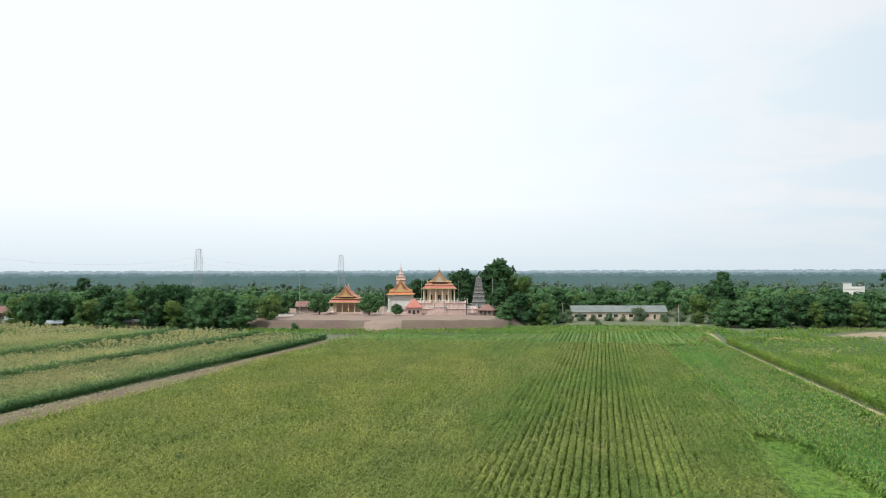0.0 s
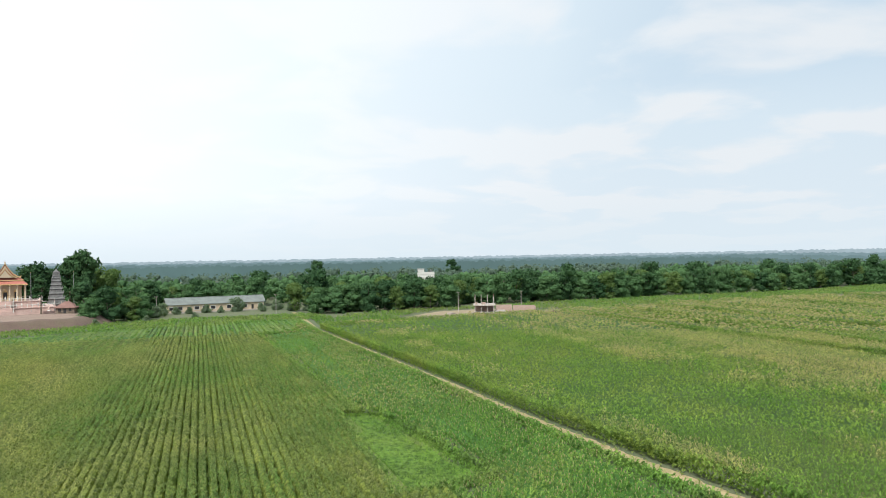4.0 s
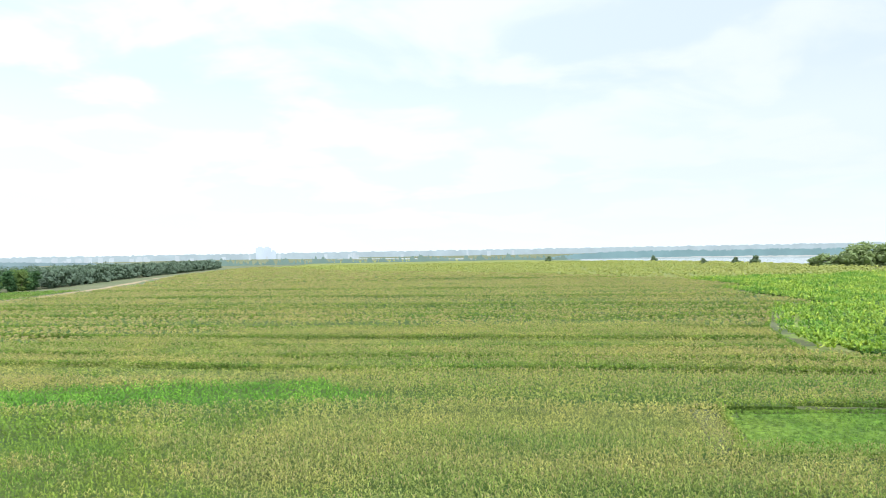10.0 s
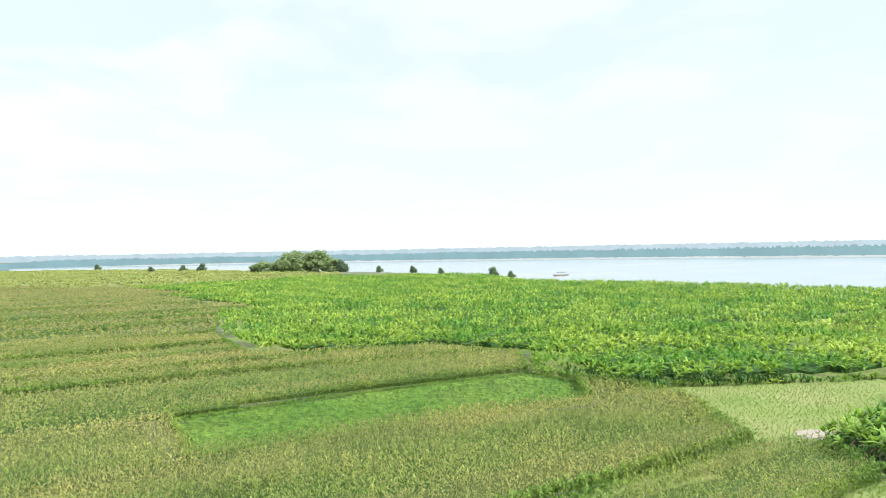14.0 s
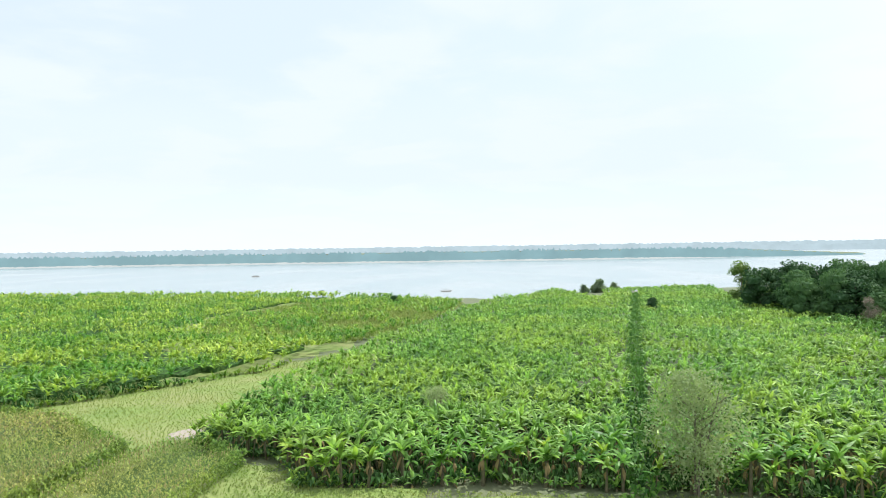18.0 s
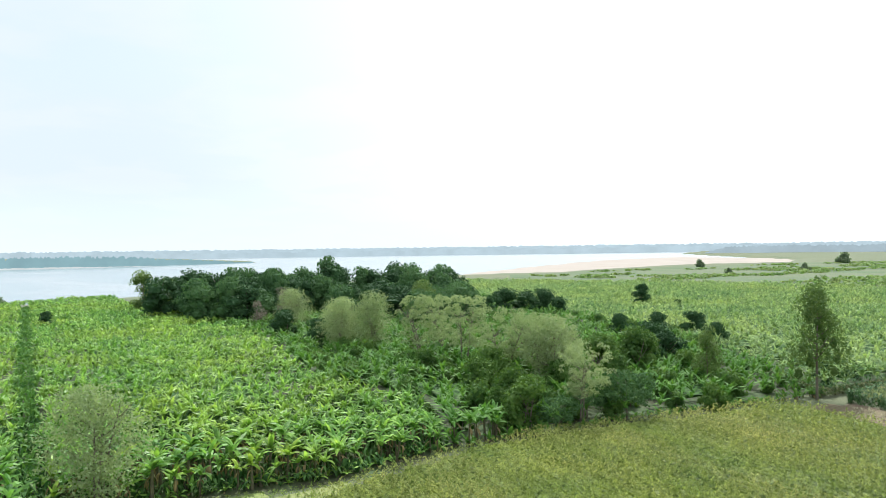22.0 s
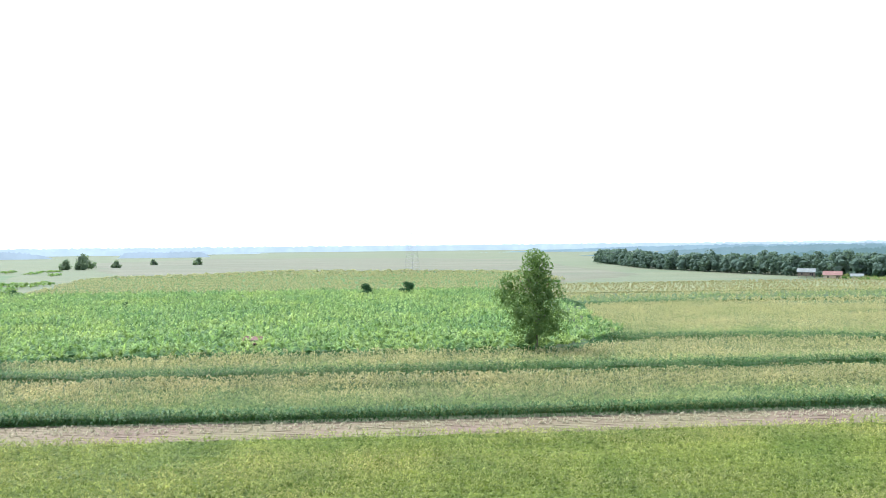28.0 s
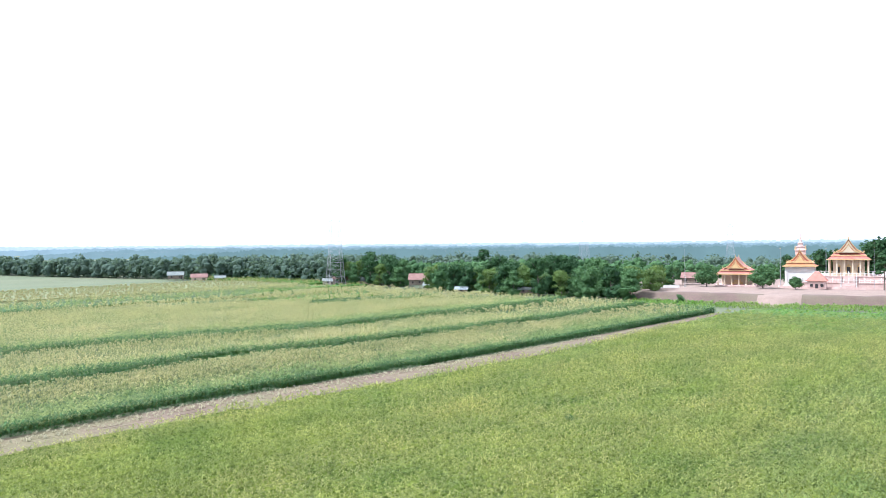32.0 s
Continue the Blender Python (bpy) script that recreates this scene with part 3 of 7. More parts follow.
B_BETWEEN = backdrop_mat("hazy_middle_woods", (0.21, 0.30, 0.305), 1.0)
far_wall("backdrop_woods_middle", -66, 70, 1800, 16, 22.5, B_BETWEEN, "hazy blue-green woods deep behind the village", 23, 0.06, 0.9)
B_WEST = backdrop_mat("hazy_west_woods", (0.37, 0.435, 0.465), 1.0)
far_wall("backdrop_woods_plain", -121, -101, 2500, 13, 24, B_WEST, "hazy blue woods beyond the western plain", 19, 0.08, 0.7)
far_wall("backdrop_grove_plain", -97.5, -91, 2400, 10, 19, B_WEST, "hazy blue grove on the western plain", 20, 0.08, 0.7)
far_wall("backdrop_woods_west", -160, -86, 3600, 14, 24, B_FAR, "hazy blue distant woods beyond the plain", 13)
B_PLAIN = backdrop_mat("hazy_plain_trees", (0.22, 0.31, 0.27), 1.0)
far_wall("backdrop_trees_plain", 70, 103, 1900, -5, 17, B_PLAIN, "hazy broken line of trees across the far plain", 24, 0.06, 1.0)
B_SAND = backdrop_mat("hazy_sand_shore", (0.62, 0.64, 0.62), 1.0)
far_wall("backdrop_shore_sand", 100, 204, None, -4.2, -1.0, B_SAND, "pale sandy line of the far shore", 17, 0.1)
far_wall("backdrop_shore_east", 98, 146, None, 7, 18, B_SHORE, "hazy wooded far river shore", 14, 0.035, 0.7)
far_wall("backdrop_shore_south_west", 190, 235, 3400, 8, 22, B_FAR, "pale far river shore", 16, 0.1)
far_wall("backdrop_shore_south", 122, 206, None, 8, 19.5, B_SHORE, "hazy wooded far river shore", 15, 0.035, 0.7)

# ---- crops ----
def kites(r, leaves, h, length, width, low, droop, lift=0.3):
    """Leaf blades that rise from a stalk and arch over."""
    V, F = [], []
    for k in range(leaves):
        a = r.uniform(0, 2 * np.pi)
        z0 = h * (low + (0.95 - low) * (k + r.random()) / leaves)
        L, w = length * r.uniform(0.7, 1.15), width * r.uniform(0.8, 1.2)
        o, s = np.array([math.cos(a), math.sin(a), 0]), np.array([-math.sin(a), math.cos(a), 0])
        up = np.array([0, 0, 1.0])
        mid = o * L * 0.5 + up * (z0 + lift * L * r.uniform(0.6, 1.3))
        n = len(V)
        V += [up * z0, mid + s * w / 2, mid - s * w / 2, o * L + up * (z0 + lift * L - droop * L * r.uniform(0.5, 1.3))]
        F += [(n, n + 1, n + 2), (n + 1, n + 3, n + 2)]
    return V, F


def corn_plant(r, h=2.2, leaves=5, length=0.85, width=0.13, tassel=0.3, low=0.2, tassel_w=0.055, rise=0.5):
    V, F = kites(r, leaves, h, length, width, low, 0.35 if rise < 0.7 else 0.0, rise)
    idx = [0] * len(F)
    if tassel:
        for k in range(2):
            a = r.uniform(0, np.pi)
            d = np.array([math.cos(a), math.sin(a), 0]) * tassel_w
            n = len(V)
            V += [np.array([0, 0, h - 0.15]), np.array([0, 0, h + tassel]) + d, np.array([0, 0, h + tassel * 0.9]) - d]
            F.append((n, n + 1, n + 2))
            idx.append(1)
    return np.array(V), np.array(F), np.array(idx)


def spread(plans, X, Y, Z, size, r, lean=0.06):
    """Copies of the plants in plans, each turned, sized and leaning its own way, as arrays."""
    Vs, Fs, Is, off = [], [], [], 0
    pick = r.integers(0, len(plans), len(X))
    for k, (V, F, I) in enumerate(plans):
        m = pick == k
        n = int(m.sum())
        if not n:
            continue
        a, s = r.uniform(0, 2 * np.pi, n), size[m]
        c, d = np.cos(a) * s, np.sin(a) * s
        lx, ly = r.normal(0, lean, n), r.normal(0, lean, n)
        zz = V[None, :, 2] * s[:, None]
        W = np.stack([X[m][:, None] + V[None, :, 0] * c[:, None] - V[None, :, 1] * d[:, None] + zz * lx[:, None],
                      Y[m][:, None] + V[None, :, 0] * d[:, None] + V[None, :, 1] * c[:, None] + zz * ly[:, None],
                      Z[m][:, None] + zz], -1)
        Vs.append(W.reshape(-1, 3))
        Fs.append((F[None] + (np.arange(n) * len(V))[:, None, None] + off).reshape(-1, 3))
        Is.append(np.tile(I, n))
        off += n * len(V)
    if not Vs:
        return np.zeros((0, 3)), np.zeros((0, 3), int), np.zeros(0, int)
    return np.concatenate(Vs), np.concatenate(Fs), np.concatenate(Is)


def row_points(outline, row, gap, r0, r1, r, jitter=0.25, holes=()):
    p = np.asarray(outline, float)
    U, V = to_uv(p[:, 0], p[:, 1])
    u, v = np.arange(U.min(), U.max(), gap), np.arange(math.ceil(V.min() / row) * row, V.max(), row)
    if not len(u) or not len(v):
        return np.zeros(0), np.zeros(0)
    Us, Vs = np.meshgrid(u, v, indexing="ij")
    X, Y = to_xy(Us, Vs)
    d = np.hypot(X, Y)
    m = (d >= r0) & (d < r1)
    Us, Vs = Us[m], Vs[m]
    X, Y = to_xy(Us + r.uniform(-0.5, 0.5, Us.shape) * gap, Vs + r.normal(0, jitter * row, Us.shape))
    m = inside(outline, X, Y)
    for h in holes:
        m &= ~inside(h, X, Y)
    return X[m], Y[m]


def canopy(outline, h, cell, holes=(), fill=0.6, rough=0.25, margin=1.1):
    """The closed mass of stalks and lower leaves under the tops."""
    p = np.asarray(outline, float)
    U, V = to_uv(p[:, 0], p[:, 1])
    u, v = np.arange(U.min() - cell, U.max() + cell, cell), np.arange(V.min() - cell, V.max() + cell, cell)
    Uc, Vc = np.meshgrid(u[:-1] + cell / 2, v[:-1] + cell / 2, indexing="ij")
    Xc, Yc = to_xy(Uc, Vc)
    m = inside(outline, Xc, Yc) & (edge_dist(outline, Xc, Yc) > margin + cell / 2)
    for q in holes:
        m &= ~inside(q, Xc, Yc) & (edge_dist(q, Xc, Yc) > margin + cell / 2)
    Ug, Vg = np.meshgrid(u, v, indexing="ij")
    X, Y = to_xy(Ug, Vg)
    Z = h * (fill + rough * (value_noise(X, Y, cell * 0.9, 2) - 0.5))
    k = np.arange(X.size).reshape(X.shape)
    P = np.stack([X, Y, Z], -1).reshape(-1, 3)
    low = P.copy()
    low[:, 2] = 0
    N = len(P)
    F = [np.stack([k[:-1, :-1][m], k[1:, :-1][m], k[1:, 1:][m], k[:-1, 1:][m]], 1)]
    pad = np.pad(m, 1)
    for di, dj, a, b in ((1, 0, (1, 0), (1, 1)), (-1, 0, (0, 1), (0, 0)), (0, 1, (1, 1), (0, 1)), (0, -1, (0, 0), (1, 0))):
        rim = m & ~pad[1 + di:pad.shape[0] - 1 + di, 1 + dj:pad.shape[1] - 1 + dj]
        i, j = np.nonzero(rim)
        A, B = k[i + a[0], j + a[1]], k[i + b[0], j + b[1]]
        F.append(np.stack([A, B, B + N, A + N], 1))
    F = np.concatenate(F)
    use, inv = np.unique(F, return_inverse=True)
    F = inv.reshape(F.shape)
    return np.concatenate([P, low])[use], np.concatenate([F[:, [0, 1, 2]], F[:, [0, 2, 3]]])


def ridges(outline, row, h, width, holes=(), step=1.6, seed=1):
    """The lower leaves of each row as one uneven ridge, with bare soil between the rows."""
    r = np.random.default_rng(seed)
    p = np.asarray(outline, float)
    U, V = to_uv(p[:, 0], p[:, 1])
    u = np.arange(U.min(), U.max(), step)
    v = np.arange(math.ceil(V.min() / row) * row, V.max(), row)
    Us, Vs = np.meshgrid(u, v, indexing="ij")
    ok = inside(outline, *to_xy(Us, Vs))
    for q in holes:
        ok &= ~inside(q, *to_xy(Us, Vs))
    P = []
    for off, z in ((-0.5, 0.0), (-0.32, 0.75), (0.0, 1.0), (0.32, 0.75), (0.5, 0.0)):
        w = width * r.uniform(0.75, 1.25, Us.shape) * (1.0 + 0.3 * np.clip((-14 - Vs) / 12, 0, 1))  # the western rows have closed
        X, Y = to_xy(Us, Vs + off * w)
        P.append(np.stack([X, Y, z * h * r.uniform(0.75, 1.2, Us.shape) * (1 + 0.5 * np.clip((Vs + 22) / 10, 0, 1))], -1))
    P = np.stack(P, 2)
    k = np.arange(Us.size * 5).reshape(*Us.shape, 5)
    m = ok[:-1] & ok[1:]
    F = np.concatenate([np.stack([k[:-1, :, i][m], k[1:, :, i][m], k[1:, :, i + 1][m], k[:-1, :, i + 1][m]], 1) for i in range(4)])
    return P.reshape(-1, 3), np.concatenate([F[:, [0, 1, 2]], F[:, [0, 2, 3]]])


def edge_points(outline, gap, r, reach=330, depth=1.0):
    """Plants set close along the rim of a plot."""
    p = np.asarray(outline, float)
    X, Y = [], []
    for a, b in zip(p, np.roll(p, -1, 0)):
        L = math.hypot(*(b - a))
        t = np.arange(0, 1, gap / max(L, gap))
        n = np.array([-(b - a)[1], (b - a)[0]]) / max(L, 1e-6)
        for s in (-1, 1):
            o = r.uniform(0.05, depth, len(t))[:, None] * n * s
            q = a + (b - a) * t[:, None] + o
            m = inside(outline, q[:, 0], q[:, 1]) & (np.hypot(q[:, 0], q[:, 1]) < reach)
            X.append(q[m, 0]), Y.append(q[m, 1])
    return np.concatenate(X), np.concatenate(Y)


def crop(name, label, outline, h, mats, row=0.9, gap=0.4, leaf=(5, 0.85, 0.13), tassel=0.22, holes=(), fill=0.6, far_cell=6.0, seed=1, limits=(125, 250, 640), ridge=0, jitter=0.2, low=0.25, lean=0.07, balks=(), patch=None, green_end=None, rim_line=None, rise=0.5):
    """A field of one crop, planted in rows: full plants near by, coarser tufts farther off.

    balks: (row, width) of the unsown balks between bands; patch: outline of a bright late sowing;
    green_end: whether the northern end near the path has not flowered yet; rim_line: (line, depth) of a greener rim."""
    r = np.random.default_rng(seed)
    band_v = np.array([b[0] for b in balks])
    band_h = r.uniform(0.88, 1.12, len(balks) + 1)

    def sway(U):
        return (value_noise(U, U * 0, 70, seed + 9) - 0.5) * 5

    def balk_width(U, k):
        return balks[k][1] * (0.25 + 1.5 * value_noise(U, U * 0 + 7 * k, 45, seed + 19 + k))

    n, L, w = leaf
    full = [corn_plant(r, h, n, L, w, tassel, low, rise=rise) for _ in range(10)]
    mid = [corn_plant(r, h, 5, L * 1.1, w * 1.7, tassel * 1.1, 0.4, 0.12, rise) for _ in range(8)]
    far = [corn_plant(r, h, 4, L * 1.5, w * 3.2, tassel * 2.2, 0.5, 0.46) for _ in range(8)]
    vast = [corn_plant(r, h, 4, L * 3, w * 10, tassel * 3.6, 0.5, 2.2) for _ in range(8)]
    Vs, Fs, Is, off = [], [], [], 0
    for plans, a, b, r0, r1 in ((full, row, gap, 0, limits[0]), (mid, row, gap * 2.3, limits[0], limits[1]), (far, row * 2.2, gap * 6, limits[1], limits[2]), (vast, row * 5, gap * 13, limits[2], 1500)):
        X, Y = row_points(outline, a, b, r0, r1, r, jitter, holes)
        size = r.uniform(0.74, 1.14, len(X)) * (0.93 + 0.14 * value_noise(X, Y, 9, seed))
        if not ridge and len(mats) > 3 and r0 < limits[1]:  # the rim is left to the full-leaved side plants
            keep = edge_dist(outline, X, Y) > 0.8
            X, Y, size = X[keep], Y[keep], size[keep]
        U, W = to_uv(X, Y)
        if balks:
            at_v = W + sway(U)
            keep = np.ones(len(X), bool)
            for k in range(len(balks)):
                keep &= ~((at_v > balks[k][0]) & (at_v < balks[k][0] + balk_width(U, k)))
            size = size * band_h[np.searchsorted(band_v, at_v)]
            X, Y, U, W, size = X[keep], Y[keep], U[keep], W[keep], size[keep]
        stripe = value_noise(U / 14, W, 7.0, seed + 40) * 0.6 + value_noise(U / 9, W, 2.6, seed + 41) * 0.4
        size = size * (0.76 + 0.46 * stripe)
        unripe = stripe <= (0.42 if r0 < limits[0] else 0.34)  # greener streaks have not flowered yet
        choices = [(~unripe, False, 0), (unripe, True, 0)]
        if patch is not None:
            late = inside(patch, X + 5 * (value_noise(X, Y, 5, 71) - 0.5), Y + 5 * (value_noise(X, Y, 5, 72) - 0.5))
            edge = np.clip((U - 5) / 70, 0, 1) * np.clip((140 - W) / 50, 0, 1) if green_end else U * 0
            fresh = stripe * 0.5 + 0.3 * value_noise(X, Y, 8, 73) + 0.2 * r.random(len(X)) < 0.23 + 0.42 * edge
            choices = [(~unripe & ~late & ~fresh, False, 0), (unripe & ~late & ~fresh, True, 0), (fresh & ~late, True, 3), (late, True, 4)]
        if rim_line:
            d = edge_dist(rim_line[0], X, Y, False)
            green_rim = d < rim_line[1] * (0.25 + 0.9 * value_noise(X, Y, 9, seed + 60) + 0.9 * r.random(len(X)) ** 2)
            choices = [(~unripe & ~green_rim, False, 0), (unripe & ~green_rim, True, 0), (green_rim, True, 4)]
        for chosen, green, slot in choices:
            use = [(V, F[I == 0], I[I == 0] + slot) for V, F, I in plans] if green else plans
            V, F, I = spread(use, X[chosen], Y[chosen], np.zeros(int(chosen.sum())), size[chosen], r, lean)
            Vs.append(V), Fs.append(F + off), Is.append(I)
            off += len(V)
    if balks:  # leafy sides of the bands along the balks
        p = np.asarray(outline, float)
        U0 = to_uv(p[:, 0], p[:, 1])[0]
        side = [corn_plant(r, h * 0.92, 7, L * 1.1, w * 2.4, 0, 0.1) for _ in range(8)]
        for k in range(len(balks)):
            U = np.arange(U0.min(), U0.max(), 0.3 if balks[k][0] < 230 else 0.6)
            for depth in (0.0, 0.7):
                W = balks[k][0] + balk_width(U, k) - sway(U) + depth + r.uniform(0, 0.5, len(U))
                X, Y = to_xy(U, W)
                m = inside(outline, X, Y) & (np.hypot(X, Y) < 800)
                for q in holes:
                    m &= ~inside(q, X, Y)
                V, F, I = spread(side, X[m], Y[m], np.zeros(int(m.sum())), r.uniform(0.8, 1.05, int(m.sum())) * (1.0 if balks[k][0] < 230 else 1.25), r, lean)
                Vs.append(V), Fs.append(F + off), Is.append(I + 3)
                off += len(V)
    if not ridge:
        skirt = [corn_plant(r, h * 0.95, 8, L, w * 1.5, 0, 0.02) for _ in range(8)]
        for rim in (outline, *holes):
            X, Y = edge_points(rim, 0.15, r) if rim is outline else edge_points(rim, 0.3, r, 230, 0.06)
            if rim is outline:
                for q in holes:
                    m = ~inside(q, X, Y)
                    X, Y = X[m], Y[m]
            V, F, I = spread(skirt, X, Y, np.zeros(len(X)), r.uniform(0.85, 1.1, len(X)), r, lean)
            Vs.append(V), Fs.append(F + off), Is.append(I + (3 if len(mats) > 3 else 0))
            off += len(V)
    if ridge:
        V, F = ridges(outline, row, h * 0.45, row * ridge, holes, 1.6, seed)
        Vs.append(V), Fs.append(F + off), Is.append(np.full(len(F), 2 if len(mats) > 2 else 0))
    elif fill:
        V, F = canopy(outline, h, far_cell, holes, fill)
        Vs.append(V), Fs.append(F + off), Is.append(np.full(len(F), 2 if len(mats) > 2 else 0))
    me = np_mesh(name, np.concatenate(Vs), np.concatenate(Fs), mats, np.concatenate(Is))
    return single(name, me, label, "crop field", kind="stuff")


def bar(*uv):
    return [to_xy(np.float64(u), np.float64(v)) for u, v in uv]


PATH_LINE = [(58, 10), (62, 46), (69, 98), (74, 126), (85, 196), (95, 258), (108, 310), (118, 352)]
NOTCH = [(112.5, -44), (89, -37.5), (82, -71), (74, -97), (87, -110), (100.5, -112), (106, -92), (110, -69)]
LIGHT_PLOT = [(45, 113), (51, 110), (47, 70), (34, 70)]
SOUTH_EDGE = [(-110, -57), (-95, -61), (-80, -66), (-63, -68.5), (-43, -66.5), (-30, -62)]

LANE = [(-12.5, -70), (-15.5, -70), (-34, -165), (-55, -270), (-77, -385), (-73, -386), (-51, -270), (-30, -165)]
BLOCK_SOUTH = [(38, -93), (31, -89.5), (24, -87), (20, -77), (8, -78), (-1, -79), (-13, -76.5), (-24, -76), (-44, -70), (-60, -71), (-68, -88), (-72, -130), (-86, -165), (-100, -205), (-110, -260), (-108, -330), (-120, -415),
               (-62, -396), (-50, -330), (-36, -392), (4, -310), (16, -240), (27, -196), (36, -135), (38, -110)]
BLOCK_EAST = [(560, -195), (417, -190), (420, -166), (280, -160), (286, -134), (211, -99), (160, -86), (143, -122), (117, -130), (99, -113), (86, -112), (77, -109), (68, -122), (46, -150), (33, -196), (22, -240), (12, -300),
              (20, -350), (64, -380), (198, -402), (361, -395), (470, -470), (620, -470), (700, -460), (560, -300)]
BLOCK_WEST = [(-126, -54), (-158, -46)] + bar((-80, -161), (-36, -166), (13, -165.5), (39, -166), (50, -180), (62, -197)) + [ (-275, 130), (-373, 134), (-408, 8), (-425, -110), (-420, -260), (-360, -400), (-260, -400), (-235, -250), (-175, -115), (-140, -70)]
GROVE = [(-68, -88), (-61, -71), (-95, -63), (-126, -54), (-175, -115), (-235, -250), (-225, -320), (-108, -330), (-110, -260), (-86, -165), (-72, -130)]

# lines along the western fields, along and across the rows: near rim of the bare strip, front of each band of corn
SOIL_NEAR = [(-77, -101), (-48, -97.5), (0, -97.5), (65, -97), (110, -93.5), (140, -92), (200, -93), (262, -95)]
BAND_1 = [(-74, -110.5), (0, -107.5), (70, -108), (120, -103.5), (160, -101.5), (264, -100)]
BAND_2 = [(-77, -147), (-65, -142.5), (55, -143.5), (98, -144), (120, -138), (184, -132.5), (270, -129.5)]
BAND_3 = [(52, -187), (63, -186), (90, -184.5), (120, -177.5), (150, -169.5), (276, -168)]
BAND_4 = [(74, -295), (105, -299), (133, -306), (208, -311), (290, -316)]


def between(front, back, ahead=0.0, behind=0.0):
    """A plot from one line to another, each moved away from the viewer."""
    return bar(*[(u, v - ahead) for u, v in front], *[(u, v - behind) for u, v in reversed(back)])


# the great corn field east of the path
EAST_CORN = [(61.5, -30), (64.5, 46), (71.5, 98), (76.5, 126), (87.5, 196), (98, 262), (120, 268), (165, 262), (240, 262), (345, 255), (470, 230), (640, 240), (900, 300), (1300, 330), (1500, 320),
             (938, 61), (746, -114), (568, -190), (417, -188), (430, -165), (278, -158), (290, -135), (211, -97), (160, -83), (142, -120), (116, -126), (101, -112), (87, -110), (72, -110), (63, -107), (43.5, -89.5), (46, -66), (48, -50), (40, -30)]
LATE_SOWING = bar((103, 115), (92, 103), (66, 108), (40, 114), (34, 122), (48, 131), (75, 127), (95, 118))
crop("corn_field", "tall ripening corn with tan tassels", EAST_CORN, 2.25, [M_CORN, M_TASSEL, M_CORN_SHADE, M_CORN_G, M_PATCH], 0.95, 0.36, (5, 0.74, 0.15), 0.18, holes=[NOTCH], far_cell=4, fill=0.27, seed=2, limits=(112, 240, 620), jitter=0.07,
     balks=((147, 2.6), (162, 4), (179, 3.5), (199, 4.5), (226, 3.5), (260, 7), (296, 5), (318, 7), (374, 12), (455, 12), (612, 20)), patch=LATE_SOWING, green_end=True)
crop("corn_plot", "small plot of tall ripening corn", [(42, -87), (39, -91), (34.5, -92.5), (28, -85.3), (29.5, -69), (33, -50), (45, -52)], 2.25, [M_CORN, M_TASSEL, M_CORN_SHADE, M_CORN_G], 1.1, 0.3, (6, 0.62, 0.11), 0.2, far_cell=2, fill=0.2, seed=3, jitter=0.06)
# low crop round the hovering place and the rowed field towards the temple
MID_FIELD = SOUTH_EDGE + [(-10, -52), (34, -30), (34, 40)] + bar((100, 24), (150, 22), (200, 20), (260, 18), (268, -40)) + bar(*reversed(SOIL_NEAR))
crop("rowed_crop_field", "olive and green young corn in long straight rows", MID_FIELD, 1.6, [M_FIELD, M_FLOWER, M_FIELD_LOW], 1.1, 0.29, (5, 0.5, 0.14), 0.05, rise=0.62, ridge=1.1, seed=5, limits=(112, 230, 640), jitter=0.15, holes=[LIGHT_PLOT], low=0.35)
FAR_GREEN = bar((268, -40), (260, 18), (262, 40), (322, 40), (330, 0), (308, -30), (290, -62), (292, -94), (262, -95))
crop("far_row_field", "bright green young crop below the temple bank", FAR_GREEN, 1.1, [M_LUSH, M_TASSEL], 1.6, 0.6, (6, 0.6, 0.2), 0, ridge=0.95, seed=6, jitter=0.08)
LUSH = [(34, -30), (58, -30), (60, 46), (67, 98), (72.2, 126), (83.3, 196), (93.2, 258), (100, 290)] + bar((262, 30), (260, 18), (200, 20), (150, 22), (100, 24)) + [(34, 40)]
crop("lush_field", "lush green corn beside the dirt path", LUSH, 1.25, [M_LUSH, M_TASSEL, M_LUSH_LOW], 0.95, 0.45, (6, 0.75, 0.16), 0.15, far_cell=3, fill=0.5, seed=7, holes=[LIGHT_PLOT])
# fields west of the bare strip, band by band


def band(v0, v1, u0, u1, slope=0.0):
    """A plot between rows, ending with a slant at its far end."""
    return bar((u0, v0), (u0, v1), (u1 + slope, v1), (u1, v0))


WEST = [M_WCORN, M_TASSEL_Y, M_CORN_SHADE, M_FACE_SHADE, M_WGREEN]
GREEN = [M_WGREEN, M_TASSEL_Y, M_LUSH_LOW, M_FACE_SHADE]
crop("corn_field", "yellowing ripe corn with a green rim along the bare strip", between(BAND_1, BAND_2, 0, -6), 2.1, WEST, 0.85, 0.33, far_cell=3, fill=0.4, tassel=0.2, seed=8, jitter=0.12, rim_line=(bar(*BAND_1), 10))
BAND_2_BACK = [(-80, -159.5), (-36, -163), (38, -163), (50, -176), (63, -178), (90, -177), (120, -170), (150, -162), (276, -160)]
crop("corn_field", "ripe tan-topped corn of the second band", between(BAND_2, BAND_2_BACK), 2.6, WEST, 0.9, 0.4, far_cell=3, fill=0.4, tassel=0.22, seed=12, rim_line=(bar(*BAND_2), 5))
WEDGE_1 = bar((184, -264), (256, -260), (262, -272), (192, -276))
WEDGE_2 = bar((188, -231), (270, -231), (280, -240), (200, -243))
